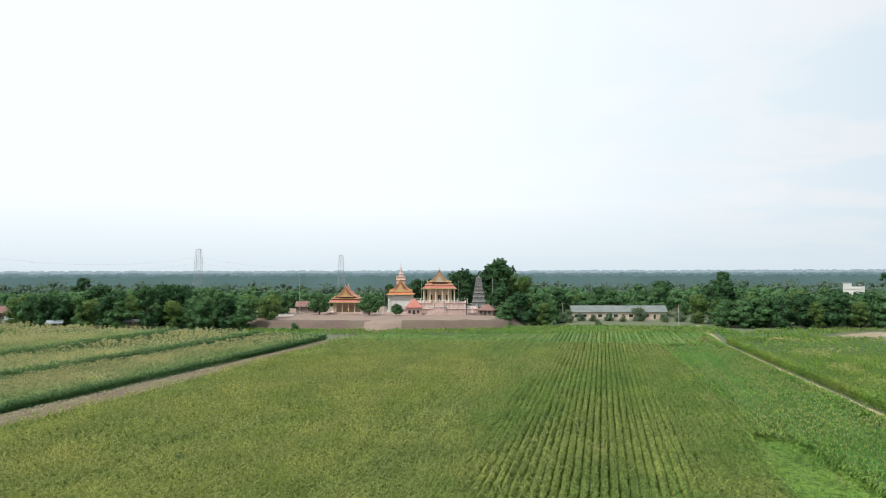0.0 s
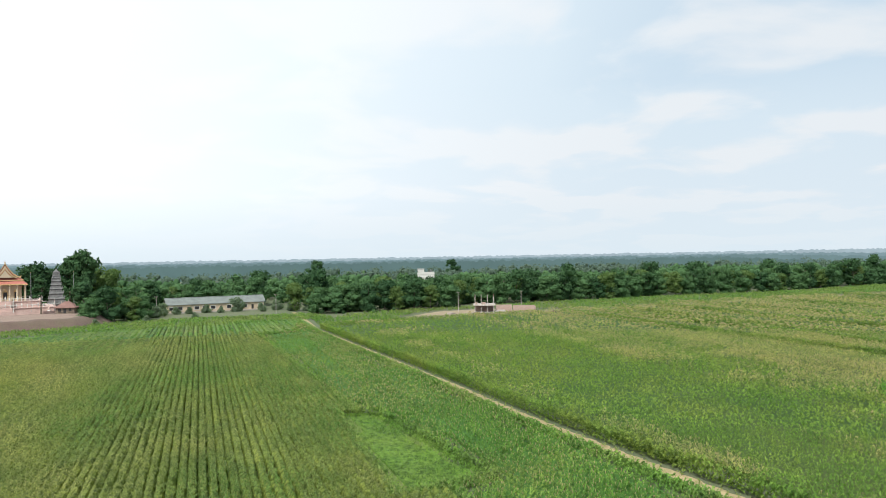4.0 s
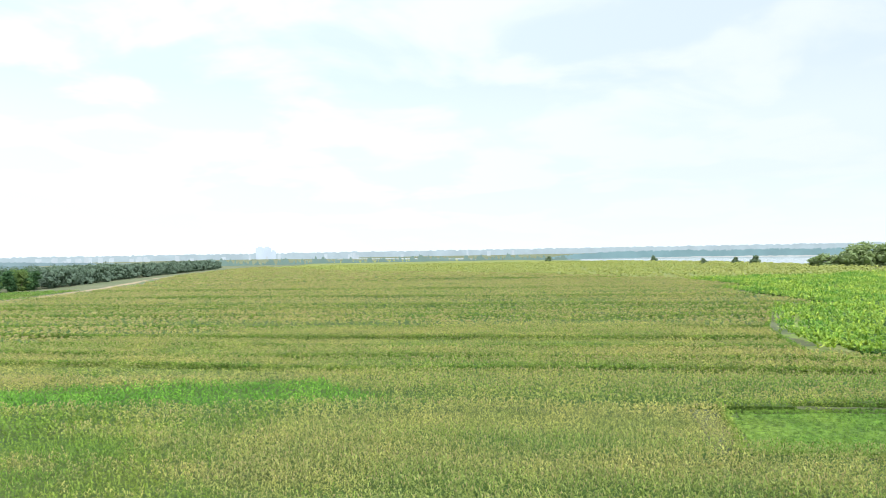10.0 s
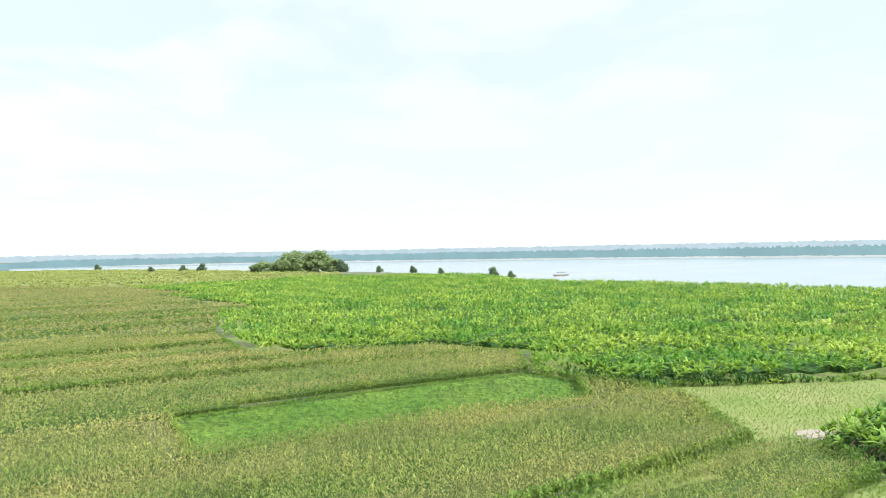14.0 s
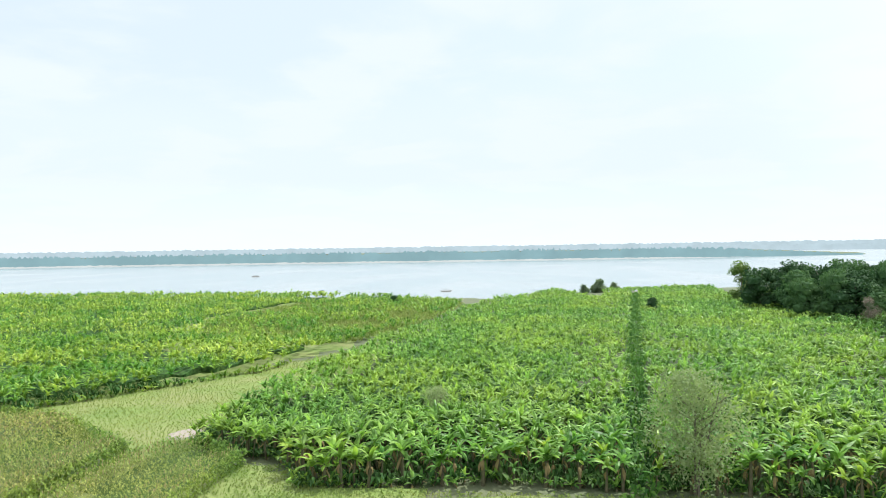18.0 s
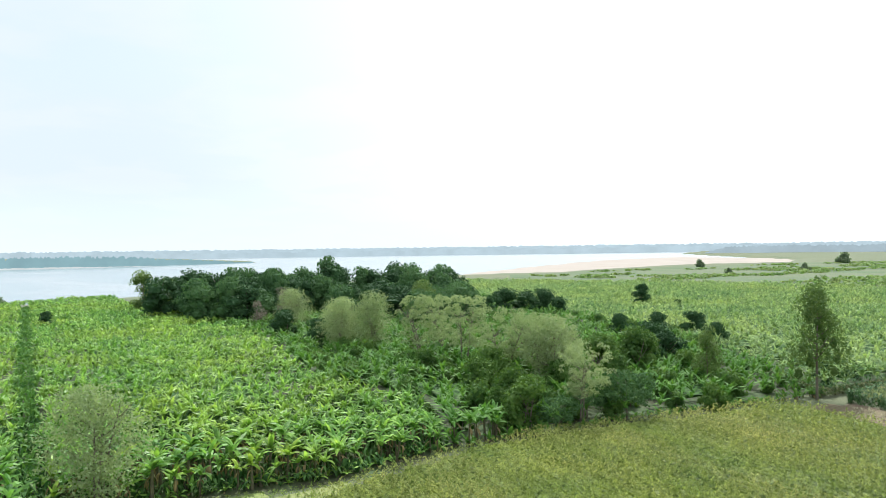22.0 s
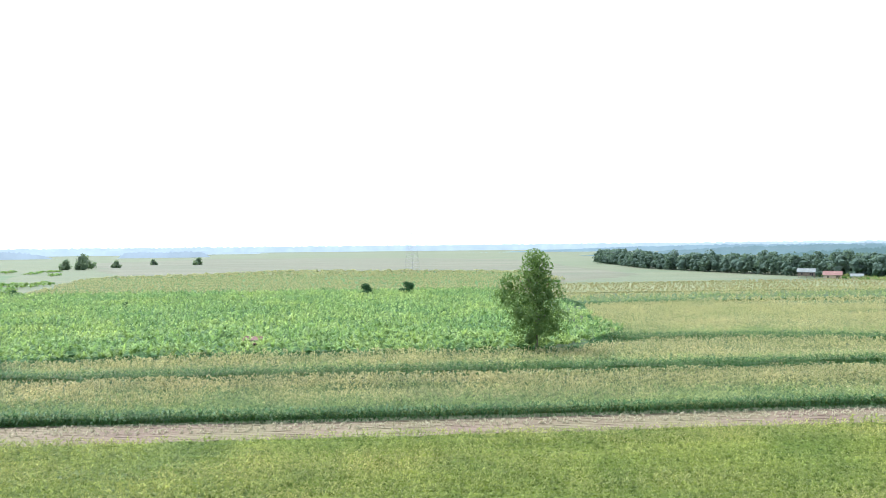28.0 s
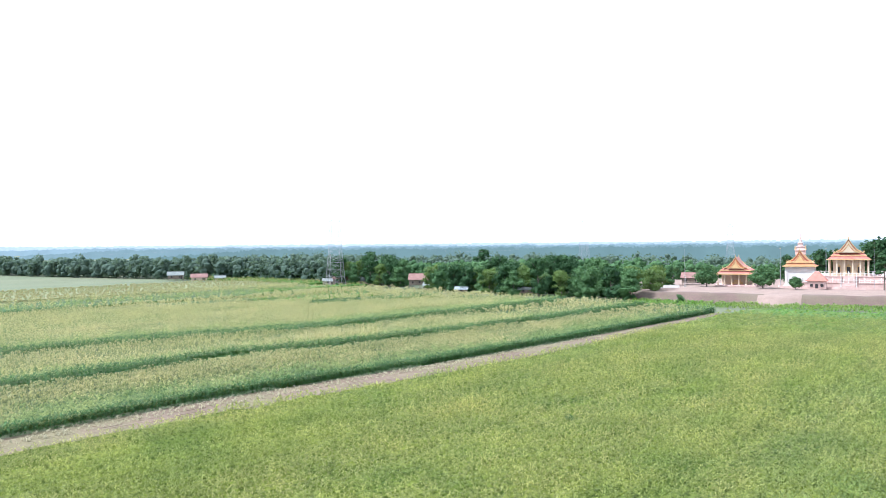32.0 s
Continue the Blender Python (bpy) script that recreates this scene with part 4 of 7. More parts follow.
crop("corn_field", "broad ripe tan corn of the third band", between(BAND_3, BAND_4, 0, -6), 2.8, WEST, 0.95, 0.45, holes=[WEDGE_1, WEDGE_2], far_cell=5, fill=0.45, tassel=0.24, seed=14, limits=(125, 320, 640), rim_line=(bar(*BAND_3), 11))
crop("corn_field", "dark green tall corn plot in the western fields", WEDGE_1, 3.0, [M_LUSH, M_TASSEL, M_LUSH_LOW, M_FACE_SHADE], 0.95, 0.5, far_cell=3, seed=19)
crop("corn_field", "green tall corn plot in the western fields", WEDGE_2, 2.8, GREEN, 0.95, 0.5, far_cell=3, seed=29, tassel=0.0)
crop("corn_field", "green and ripe corn of the fourth band", between(BAND_4, BAND_4, 0, 62), 2.4, WEST, 1.0, 0.5, holes=[BLOCK_WEST], far_cell=5, fill=0.5, tassel=0.2, seed=15, rim_line=(bar(*BAND_4), 26))
crop("corn_field", "dark green plot before the far trees", bar((236, -326), (316, -330), (322, -344), (240, -340)), 2.6, [M_LUSH, M_TASSEL, M_LUSH_LOW, M_FACE_SHADE], 1.0, 0.5, far_cell=4, seed=17)
crop("corn_field", "pale low crop before the far trees", band(-376, -470, 60, 300, 30), 1.4, [M_PLAIN, M_TASSEL], 1.0, 0.5, (5, 0.7, 0.16), 0.2, holes=[BLOCK_WEST], far_cell=8, seed=20)
crop("corn_field", "green corn band before the far trees", band(-372, -520, 305, 335, 30), 2.2, [M_LUSH, M_TASSEL, M_LUSH_LOW, M_FACE_SHADE], 1.0, 0.5, far_cell=8, seed=25)
crop("corn_field", "pale ripe corn beyond the western bananas", [(-414, 10), (-380, 134), (-480, 228), (-640, 262), (-780, 60), (-660, -110), (-432, -104)], 2.2, [M_PLAIN, M_TASSEL_Y, M_LUSH_LOW], 1.0, 0.5, (4, 0.8, 0.2), 0.22, far_cell=8, fill=0.7, seed=26)
flat_patch("far_field", [(-430, 140), (-480, 230), (-560, 330), (-800, 380), (-1200, 500), (-1550, 420), (-1900, 0), (-1500, -250), (-1000, -150), (-435, -10)],
           1.0, M_MEADOW, "pale far corn plain west of the bananas", "field", 12.0, 0.5, 1.2)
flat_patch("far_meadow", [(-440, -120), (-900, -220), (-1050, -440), (-760, -500), (-480, -480), (-420, -400)], 0.7, M_MEADOW_G, "pale green meadow beside the river", "meadow", 10.0, 0.8, 1.0)
crop("yellow_field", "bright yellow-green far crop before the river", [(940, 75), (1300, 260), (2200, 300), (2600, 0), (1750, -280), (1200, -470), (700, -470), (430, -300), (425, -200), (568, -195), (746, -110)],
     2.2, [M_YELLOW, M_TASSEL], 1.2, 0.8, (4, 0.9, 0.3), 0, far_cell=10, seed=18)
# bare strip, path, grass
flat_patch("field_soil", MID_FIELD, 0.05, M_FIELD_SOIL, "dark soil between crop rows", "soil", 4.0, 0.1)
flat_patch("field_soil", FAR_GREEN, 0.05, M_FIELD_SOIL, "dark soil between crop rows", "soil", 4.0, 0.1)
SOIL = between(SOIL_NEAR, BAND_1)
V, F = ridges(SOIL, 0.95, 0.16, 0.8, (), 2.2, 61)
single("soil_furrows", np_mesh("soil_furrows", V + (0, 0, 0.08), F, [M_SOIL]), "low furrows along the bare ploughed strip", "furrows", kind="stuff")
flat_patch("dirt_strip", SOIL, 0.12, M_SOIL, "strip of bare ploughed brown soil", "soil", 2.0, 0.12)
left = [(x - 0.2, y) for x, y in PATH_LINE]
right = [(x + 1.9, y) for x, y in reversed(PATH_LINE)]
flat_patch("dirt_path", left + right, 0.10, M_FOOTPATH, "sandy overgrown footpath between fields", "path", 0.45, 0.08)
crop("sprout_plot", "bright green low sprouts on a plot inside the corn", NOTCH, 0.45, [M_SPROUT, M_TASSEL], 0.6, 0.45, (6, 0.4, 0.12), 0, far_cell=1.5, fill=0.5, seed=33, low=0.2)
crop("low_grass_plot", "low pale green growth on a patch in the field", LIGHT_PLOT, 0.55, [M_SPROUT, M_TASSEL], 0.5, 0.4, (6, 0.42, 0.1), 0, far_cell=1.2, fill=0.45, seed=34, low=0.15)
flat_patch("grass_plot", LIGHT_PLOT, 0.12, M_GRASS, "pale short grass patch in the field", "grass", 2.0, 0.25)
flat_patch("grass_clearing", [(100, -112), (116, -128), (100, -135), (60, -140), (40, -170), (24, -215), (26, -150), (36, -118), (36, -92), (20, -82), (4, -76), (-24, -74), (-46, -68), (-43, -65), (-30, -61), (-10, -50), (30, -46), (48, -48), (48, -64), (46, -88), (64, -107)],
           0.2, M_GRASS, "trodden grass clearing between banana plots", "grass", 3.0, 0.25)
flat_patch("sand_patch", [(39.5, -97.5), (42, -97), (44, -100), (41, -104), (38, -102)], 0.3, M_SAND, "trodden bare sand in the clearing", "ground", 0.8, 0.1)
flat_patch("grove_floor", [(-24, -74), (-44, -68), (-63, -69), (-95, -60), (-124, -54), (-150, -60), (-170, -110), (-240, -220), (-220, -330), (-100, -330), (-70, -200), (-60, -110)],
           0.15, M_LITTER, "brown leaf litter under the trees", "ground", 4.0, 0.3)
for plot, floor in ((BLOCK_SOUTH, M_LITTER), (BLOCK_EAST, M_GRASS), (BLOCK_WEST, M_LITTER)):
    flat_patch("plantation_floor", plot, 0.04, floor, "grass and leaf litter under banana plants", "ground", 6.0, 0.06)

# ---- banana plantations ----
def banana_leaf(r, length=2.4, width=0.55, rise=1.1, segs=4):
    """One long arching blade, folded along its midrib, from the origin towards +x."""
    t = np.linspace(0, 1, segs + 1)
    bend = rise - t * r.uniform(0.9, 2.5)
    x = np.concatenate([[0], np.cumsum(np.cos(bend[:-1]) * length / segs)])
    z = np.concatenate([[0], np.cumsum(np.sin(bend[:-1]) * length / segs)])
    w = width * np.sin(np.pi * np.clip(t * 0.9 + 0.08, 0, 1)) ** 0.6 * 0.5
    w[0] = 0.05
    y = r.normal(0, 0.05) * t * length
    V = np.concatenate([np.stack([x, y - w, z - w * 0.5], 1), np.stack([x, y, z], 1), np.stack([x, y + w, z - w * 0.5], 1)])
    n, F = segs + 1, []
    for i in range(segs):
        F += [(i, i + 1, n + i + 1), (i, n + i + 1, n + i), (n + i, n + i + 1, 2 * n + i + 1), (n + i, 2 * n + i + 1, 2 * n + i)]
    return V, np.array(F)


def turn_z(V, a, lift=(0, 0, 0)):
    c, s = math.cos(a), math.sin(a)
    return np.stack([V[:, 0] * c - V[:, 1] * s, V[:, 0] * s + V[:, 1] * c, V[:, 2]], 1) + np.asarray(lift)


def banana_plan(r, leaves=9, segs=3, stem=2.4, length=2.3, width=0.46, dry=1, sides=4):
    """A whole plant as arrays; slots: leaf, dry leaf, stem."""
    g, idx = Geo(), []
    if sides:
        g.tube([(0, 0, 0), (0, 0, stem)], (0.16, 0.1), sides)
        idx += [2] * sum(len(f) for f in g.F)
    for k in range(leaves + dry):
        hang = k >= leaves
        V, F = banana_leaf(r, length * (0.55 if hang else r.uniform(0.6, 1.2)), width * (0.6 if hang else 1), -0.3 if hang else (1.52 if k == 0 else r.uniform(0.55, 1.5)), segs)
        g.add(turn_z(V, k * 2.4 + r.uniform(-0.4, 0.4), (0, 0, stem * (0.85 if hang else 1))), F)
        idx += [1 if hang else 0] * len(F)
    return np.concatenate(g.V), np.concatenate(g.F), np.array(idx)


def scatter(outline, gap, r0, r1, r, holes=()):
    X, Y = row_points(outline, gap, gap, r0, r1, r, 0.42, holes)
    return X, Y


WORKED = [(40, -87), (-42, -87), (-42, -66), (40, -66)]  # where plants stand one by one


def plantation(name, label, outline, mats, seed, gap=2.6, size=(0.8, 1.2), holes=(), thin=0.0):
    r = np.random.default_rng(seed)
    full = [banana_plan(r) for _ in range(8)]
    mid = [banana_plan(r, 8, 2, 2.2, 2.1, 0.44, 0, 0) for _ in range(8)]
    far = []
    for _ in range(8):
        V, F = kites(r, 8, 2.7, 1.8, 0.5, 0.5, 0.3, 0.65)
        far.append((np.array(V), np.array(F), np.zeros(len(F), int)))
    Vs, Fs, Is, off = [], [], [], 0
    for plans, g, r0, r1 in ((full, gap, 0, 100), (mid, gap * 1.05, 100, 220), (far, gap * 1.3, 220, 700)):
        X, Y = scatter(outline, g, r0, r1, r, holes)
        m = value_noise(X, Y, 14, seed) > thin
        X, Y = X[m], Y[m]
        s = r.uniform(*size, len(X)) * (0.85 + 0.3 * value_noise(X, Y, 11, seed + 1))
        V, F, I = spread(plans, X, Y, np.full(len(X), -0.02), s, r, 0.07)
        Vs.append(V), Fs.append(F + off), Is.append(I)
        off += len(V)
    if thin > 0.25:
        me = np_mesh(name, np.concatenate(Vs), np.concatenate(Fs), mats, np.concatenate(Is))
        return single(name, me, label, "banana plantation", kind="stuff")
    X, Y = edge_points(outline, 1.1, r, 170, 1.6)  # suckers and young plants along the rim
    m = np.ones(len(X), bool)
    for h in holes[:1]:
        m &= ~inside(h, X, Y)
    V, F, I = spread([banana_plan(r, 6, 3, 0.5, 1.7, 0.42, 1, 4) for _ in range(6)], X[m], Y[m], np.full(int(m.sum()), -0.02), r.uniform(0.5, 1.1, int(m.sum())), r, 0.1)
    Vs.append(V), Fs.append(F + off), Is.append(I)
    off += len(V)
    # a closed layer coloured as dark as the shade between the plants
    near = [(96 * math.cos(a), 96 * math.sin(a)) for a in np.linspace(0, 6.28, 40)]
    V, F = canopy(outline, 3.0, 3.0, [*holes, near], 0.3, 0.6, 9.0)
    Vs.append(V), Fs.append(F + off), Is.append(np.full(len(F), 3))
    me = np_mesh(name, np.concatenate(Vs), np.concatenate(Fs), [*mats, M_UNDER_SHADE], np.concatenate(Is))
    return single(name, me, label, "banana plantation", kind="stuff")


plantation("banana_plantation", "dense green banana plants with torn arching leaves", BLOCK_SOUTH, [M_BANANA, M_DRY, M_STEM], 21, 1.65, (0.75, 1.12), holes=[LANE, WORKED])
RIVER_MEADOW = [(34, -200), (75, -190), (98, -260), (82, -350), (60, -378), (20, -350), (10, -330), (12, -300), (22, -240)]
plantation("banana_plantation", "sunlit yellow-green banana plants towards the river", BLOCK_EAST, [M_BANANA_Y, M_DRY, M_STEM], 22, 2.0, (0.8, 1.25), holes=[RIVER_MEADOW], thin=0.14)
plantation("banana_plantation", "scattered young banana plants on rough grass", RIVER_MEADOW, [M_BANANA_Y, M_DRY, M_STEM], 25, 2.0, (0.6, 1.0), thin=0.34)
plantation("banana_plantation", "pale green banana plants on the western plot", BLOCK_WEST, [M_BANANA_W, M_DRY, M_STEM], 23, 2.0, (0.75, 1.15), thin=0.03)
plantation("banana_plantation", "dark green banana plants among the grove trees", GROVE, [M_BANANA_D, M_DRY, M_STEM], 24, 2.2, (0.8, 1.3), thin=0.06)


def build_banana(seed, leaf_mat):
    """One banana plant with each leaf as a part."""
    r = np.random.default_rng(seed)
    root = thing("banana_plant", "tall banana plant with arching torn green leaves", "banana plant", group="banana plants along the clearing")
    stem = r.uniform(2.0, 2.8)
    part("pseudostem", Geo().tube([(0, 0, -0.1), (0.02, 0, stem * 0.5), (0, 0.02, stem)], (0.19, 0.15, 0.1), 7), M_STEM, root)
    for k in range(8):
        V, F = banana_leaf(r, r.uniform(1.4, 2.5), 0.48, 1.5 if k == 0 else r.uniform(0.4, 1.45), 4)
        part("leaf", Geo().add(turn_z(V, k * 2.4 + r.uniform(-0.4, 0.4), (0, 0, stem)), F), leaf_mat, root)
    for k in range(2):
        V, F = banana_leaf(r, 1.25, 0.28, -0.6, 4)
        part("dry_leaf", Geo().add(turn_z(V, r.uniform(0, 6.3), (0, 0, stem * 0.85)), F), M_DRY, root, "brown hanging dead leaf")
    return root


r = np.random.default_rng(31)
X, Y = scatter(BLOCK_SOUTH, 1.8, 0, 400, r, [LANE])
m = inside(WORKED, X, Y)
X, Y = X[m], Y[m]
plants = [build_banana(40 + k, M_BANANA if k % 3 else M_BANANA_Y) for k in range(6)]
for i, (x, y) in enumerate(zip(X, Y)):
    s = r.uniform(0.85, 1.2)
    mat4 = pose(x, y, 0.05, r.normal(0, 3), r.normal(0, 3), r.uniform(0, 360)) @ Matrix.Scale(s, 4)
    if i < len(plants):
        plants[i].matrix_basis = mat4
    else:
        copy_thing(plants[i % len(plants)], mat4)


# ---- trees ----
ICO = bmesh.new()
bmesh.ops.create_icosphere(ICO, subdivisions=1, radius=1.0)
ICO_V, ICO_F = np.array([v.co[:] for v in ICO.verts]), np.array([[v.index for v in f.verts] for f in ICO.faces])
ICO.free()


def leaf_cards(r, lobes, n, size, flat=0.5):
    """Small bent leaf clumps over the surface of the lobes."""
    L = np.asarray(lobes, float)
    w = L[:, 3] * L[:, 4]
    k = r.choice(len(L), n, p=w / w.sum())
    d = r.normal(size=(n, 3))
    d[:, 2] = np.where(d[:, 2] < -0.5, -d[:, 2], d[:, 2])
    d /= np.linalg.norm(d, axis=1)[:, None]
    rad = np.stack([L[k, 3], L[k, 3], L[k, 4]], 1)
    c = L[k, :3] + d * rad * (1.12 - 0.5 * r.random(n) ** 2)[:, None]
    nrm = d + r.normal(0, flat, (n, 3))
    nrm /= np.linalg.norm(nrm, axis=1)[:, None]
    a = np.cross(nrm, r.normal(size=(n, 3)))
    a /= np.linalg.norm(a, axis=1)[:, None]
    b = np.cross(nrm, a)
    s = size * r.uniform(0.55, 1.3, n)[:, None]
    V = np.stack([c - a * s, c - b * s * 0.6 - nrm * s * 0.15, c + a * s, c + b * s * 0.6 - nrm * s * 0.15], 1).reshape(-1, 3)
    i = np.arange(n) * 4
    return V, np.concatenate([np.stack([i, i + 1, i + 2], 1), np.stack([i, i + 2, i + 3], 1)])


def crown_geo(r, lobes, n, size, core=0.82, flat=0.5):
    g = Geo()
    if core:
        for x, y, z, a, b in lobes:
            V = ICO_V * (1 + r.uniform(-0.35, 0.2, (len(ICO_V), 1)))
            g.add(V * (a * core, a * core, b * core) + (x, y, z), ICO_F)
    return g.add(*leaf_cards(r, lobes, n, size, flat))


def wood_geo(r, height, radius, limbs, spread_by, start=0.45, sides=6, stems=1):
    """A tapered trunk with limbs that fork upwards."""
    g = Geo()
    for s in range(stems):
        lean = r.normal(0, 0.05 if stems == 1 else 0.16, 2) * height
        off = (0, 0) if stems == 1 else r.normal(0, 0.5, 2)
        P = [(off[0] + lean[0] * t ** 1.5, off[1] + lean[1] * t ** 1.5, height * t - 0.15) for t in (0, 0.3, 0.6, 1.0)]
        g.tube(P, (radius * 1.25, radius, radius * 0.7, radius * 0.2), sides)
        for k in range(limbs):
            t = r.uniform(start, 0.9)
            a = r.uniform(0, 6.3)
            p = np.array([off[0] + lean[0] * t ** 1.5, off[1] + lean[1] * t ** 1.5, height * t - 0.15])
            q = p + np.array([math.cos(a) * spread_by, math.sin(a) * spread_by, spread_by * r.uniform(0.5, 1.2)])
            g.tube([p, (p + q) / 2 + (0, 0, -0.06 * spread_by), q], (radius * 0.45, radius * 0.3, radius * 0.08), 4)
    return g


def lobes_round(r, h, w, n, low=0.3, squash=0.8):
    """Lobes of an uneven round crown between low*h and h."""
    out = []
    for k in range(n):
        a, t = r.uniform(0, 6.3), r.random()
        z = h * (low + (0.86 - low) * t)
        reach = w * 0.5 * math.sin(math.pi * (0.2 + 0.68 * t)) * r.uniform(0.15, 0.85)
        s = w * r.uniform(0.13, 0.27)
        out.append((math.cos(a) * reach, math.sin(a) * reach, z, s, s * squash))
    return out


def build_tree(name, label, category, h, w, seed, mat, lobes=9, cards=700, size=0.6, low=0.3, core=0.82, trunk=0.28, limbs=5, stems=1, group="", squash=0.8, flat=0.5, shape=None):
    r = np.random.default_rng(seed)
    root = thing(name, label, category, group=group)
    TREES.append(root)
    part("trunk", wood_geo(r, h * 0.8, trunk, limbs, w * 0.26, 0.35, 6, stems), M_BARK, root)
    part("crown", crown_geo(r, shape(r, h, w) if shape else lobes_round(r, h, w, lobes, low, squash), cards, size, core, flat), mat, root)
    return root


PLACED, TREES = set(), []


def put(root, x, y, s=1.0, turn=None, z=0.0, sz=None):
    m = pose(x, y, z, 0, 0, turn if turn is not None else random.uniform(0, 360)) @ Matrix.Diagonal((s, s, sz or s, 1))
    if root.name in PLACED:
        return copy_thing(root, m)
    PLACED.add(root.name)
    root.matrix_basis = m
    return root


def kinds(n, *args, **kw):
    return [build_tree(*args[:5], args[5] + k, *args[6:], **kw) for k in range(n)]


random.seed(4)
belt = (kinds(3, "broadleaf_tree", "full green broadleaf tree in the village belt", "tree", 17, 13, 100, M_TREE, group="trees of the village belt", lobes=24, cards=1400, size=0.52, low=0.06, core=0.76, flat=0.6)
        + kinds(2, "broadleaf_tree", "light green feathery tree in the village belt", "tree", 16, 11, 110, M_TREE_L, group="trees of the village belt", lobes=22, cards=1400, size=0.5, low=0.06, core=0.74, flat=0.6)
        + kinds(2, "broadleaf_tree", "dark dense tree in the village belt", "tree", 18, 12, 120, M_TREE_D, group="trees of the village belt", lobes=24, cards=1400, size=0.52, low=0.06, core=0.76, flat=0.6))


def belt_spots(line, gap, back, s0, s1, seed):
    q = random.Random(seed)
    out = []
    for (x0, y0), (x1, y1) in zip(line, line[1:]):
        n = max(1, int(math.hypot(x1 - x0, y1 - y0) / gap))
        for i in range(n * (back + 1)):
            t = (i % n + q.uniform(0.1, 0.9)) / n
            out.append((x0 + (x1 - x0) * t, y0 + (y1 - y0) * t + (i // n) * 11 + q.uniform(-2, 4), q.uniform(s0, s1)))
    return tuple(np.array(out).T)


def belt_row(line, gap, back, s0, s1, seed, picks=None):
    """Trees along a line, with others staggered behind them."""
    q = random.Random(seed)
    for (x0, y0), (x1, y1) in zip(line, line[1:]):
        L = math.hypot(x1 - x0, y1 - y0)
        n = max(1, int(L / gap))
        for i in range(n):
            for b in range(back + 1):
                t = (i + q.uniform(0.15, 0.85)) / n
                x, y = x0 + (x1 - x0) * t + q.uniform(-2, 2), y0 + (y1 - y0) * t + b * 11 + q.uniform(-2, 4)
                s = q.uniform(s0, s1) * (1 + 0.06 * b)
                put(belt[q.choice(picks or range(len(belt)))], x, y, s, q.uniform(0, 360), sz=s * q.uniform(0.85, 1.1))


belt_row([(-205, 354), (-150, 340), (-118, 334), (-79, 329)], 8, 2, 0.84, 1.02, 1)
belt_row([(-300, 398), (-262, 388), (-236, 378)], 8, 1, 0.9, 1.1, 2)
belt_row([(28, 346), (42, 350), (56, 356)], 7, 2, 0.78, 0.95, 4)
belt_row([(58, 420), (90, 418), (125, 412)], 9, 1, 0.9, 1.1, 5)
belt_row([(119, 338), (150, 330), (178, 326), (200, 336)], 8, 2, 0.84, 1.04, 6)
belt_row([(205, 342), (250, 334), (351, 326), (430, 312), (520, 320), (623, 315)], 9, 1, 0.95, 1.12, 7)
# temple trees
dark_tall = kinds(2, "broadleaf_tree", "tall dark tree behind the temple", "tree", 21, 12, 130, M_TREE_D, group="trees round the temple", lobes=24, cards=1500, size=0.65, low=0.15, core=0.68, flat=0.8)
for x, y, s in ((-14, 432, 0.95), (-8, 438, 0.9), (8, 428, 1.1), (13, 433, 1.15), (18, 440, 1.0), (27, 436, 1.0), (33, 430, 1.12), (30, 445, 1.15), (-32, 440, 0.75)):
    put(dark_tall[int(x) % 2], x, y, s * 1.0, z=3.0, sz=s * 1.12)
put(belt[3], 39, 448, 1.6, sz=1.85), put(belt[4], 47, 444, 1.3, sz=1.6)
round_tree = kinds(2, "round_tree", "neat round-topped green tree on the temple terrace", "tree", 10.5, 10.5, 140, M_TREE, group="round trees on the terrace", lobes=22, cards=1300, size=0.45, low=0.18, core=0.7, flat=0.8)
for x, y, s in ((-62, 378, 1.0), (-36.5, 372, 1.0), (-22.5, 366, 0.55), (-45, 398, 0.8)):
    put(round_tree[int(abs(x)) % 2], x, y, s, z=4.0)
slim = build_tree("slender_tree", "slender dark tree beside the temple stairs", "tree", 17, 7, 150, M_TREE_D, lobes=9, cards=700, size=0.5, low=0.3)
put(slim, 11.5, 372, 1.0, z=4.0)
put(belt[1], -80, 380, 0.7, z=3.5), put(belt[0], -90, 372, 0.65, z=3.5), put(belt[6], -28, 402, 0.6, z=4.0)
# lone tall umbrella trees over the far woods
umb = build_tree("umbrella_tree", "tall lone tree over the far woods", "tree", 27, 16, 160, M_TREE_D, lobes=16, cards=900, size=0.8, low=0.4, squash=0.7)
for az, d, s in ((20.3, 700, 1.0), (-25.6, 620, 0.85), (30.6, 800, 0.95)):
    p = at(az, d)
    put(umb, p.x, p.y, s)


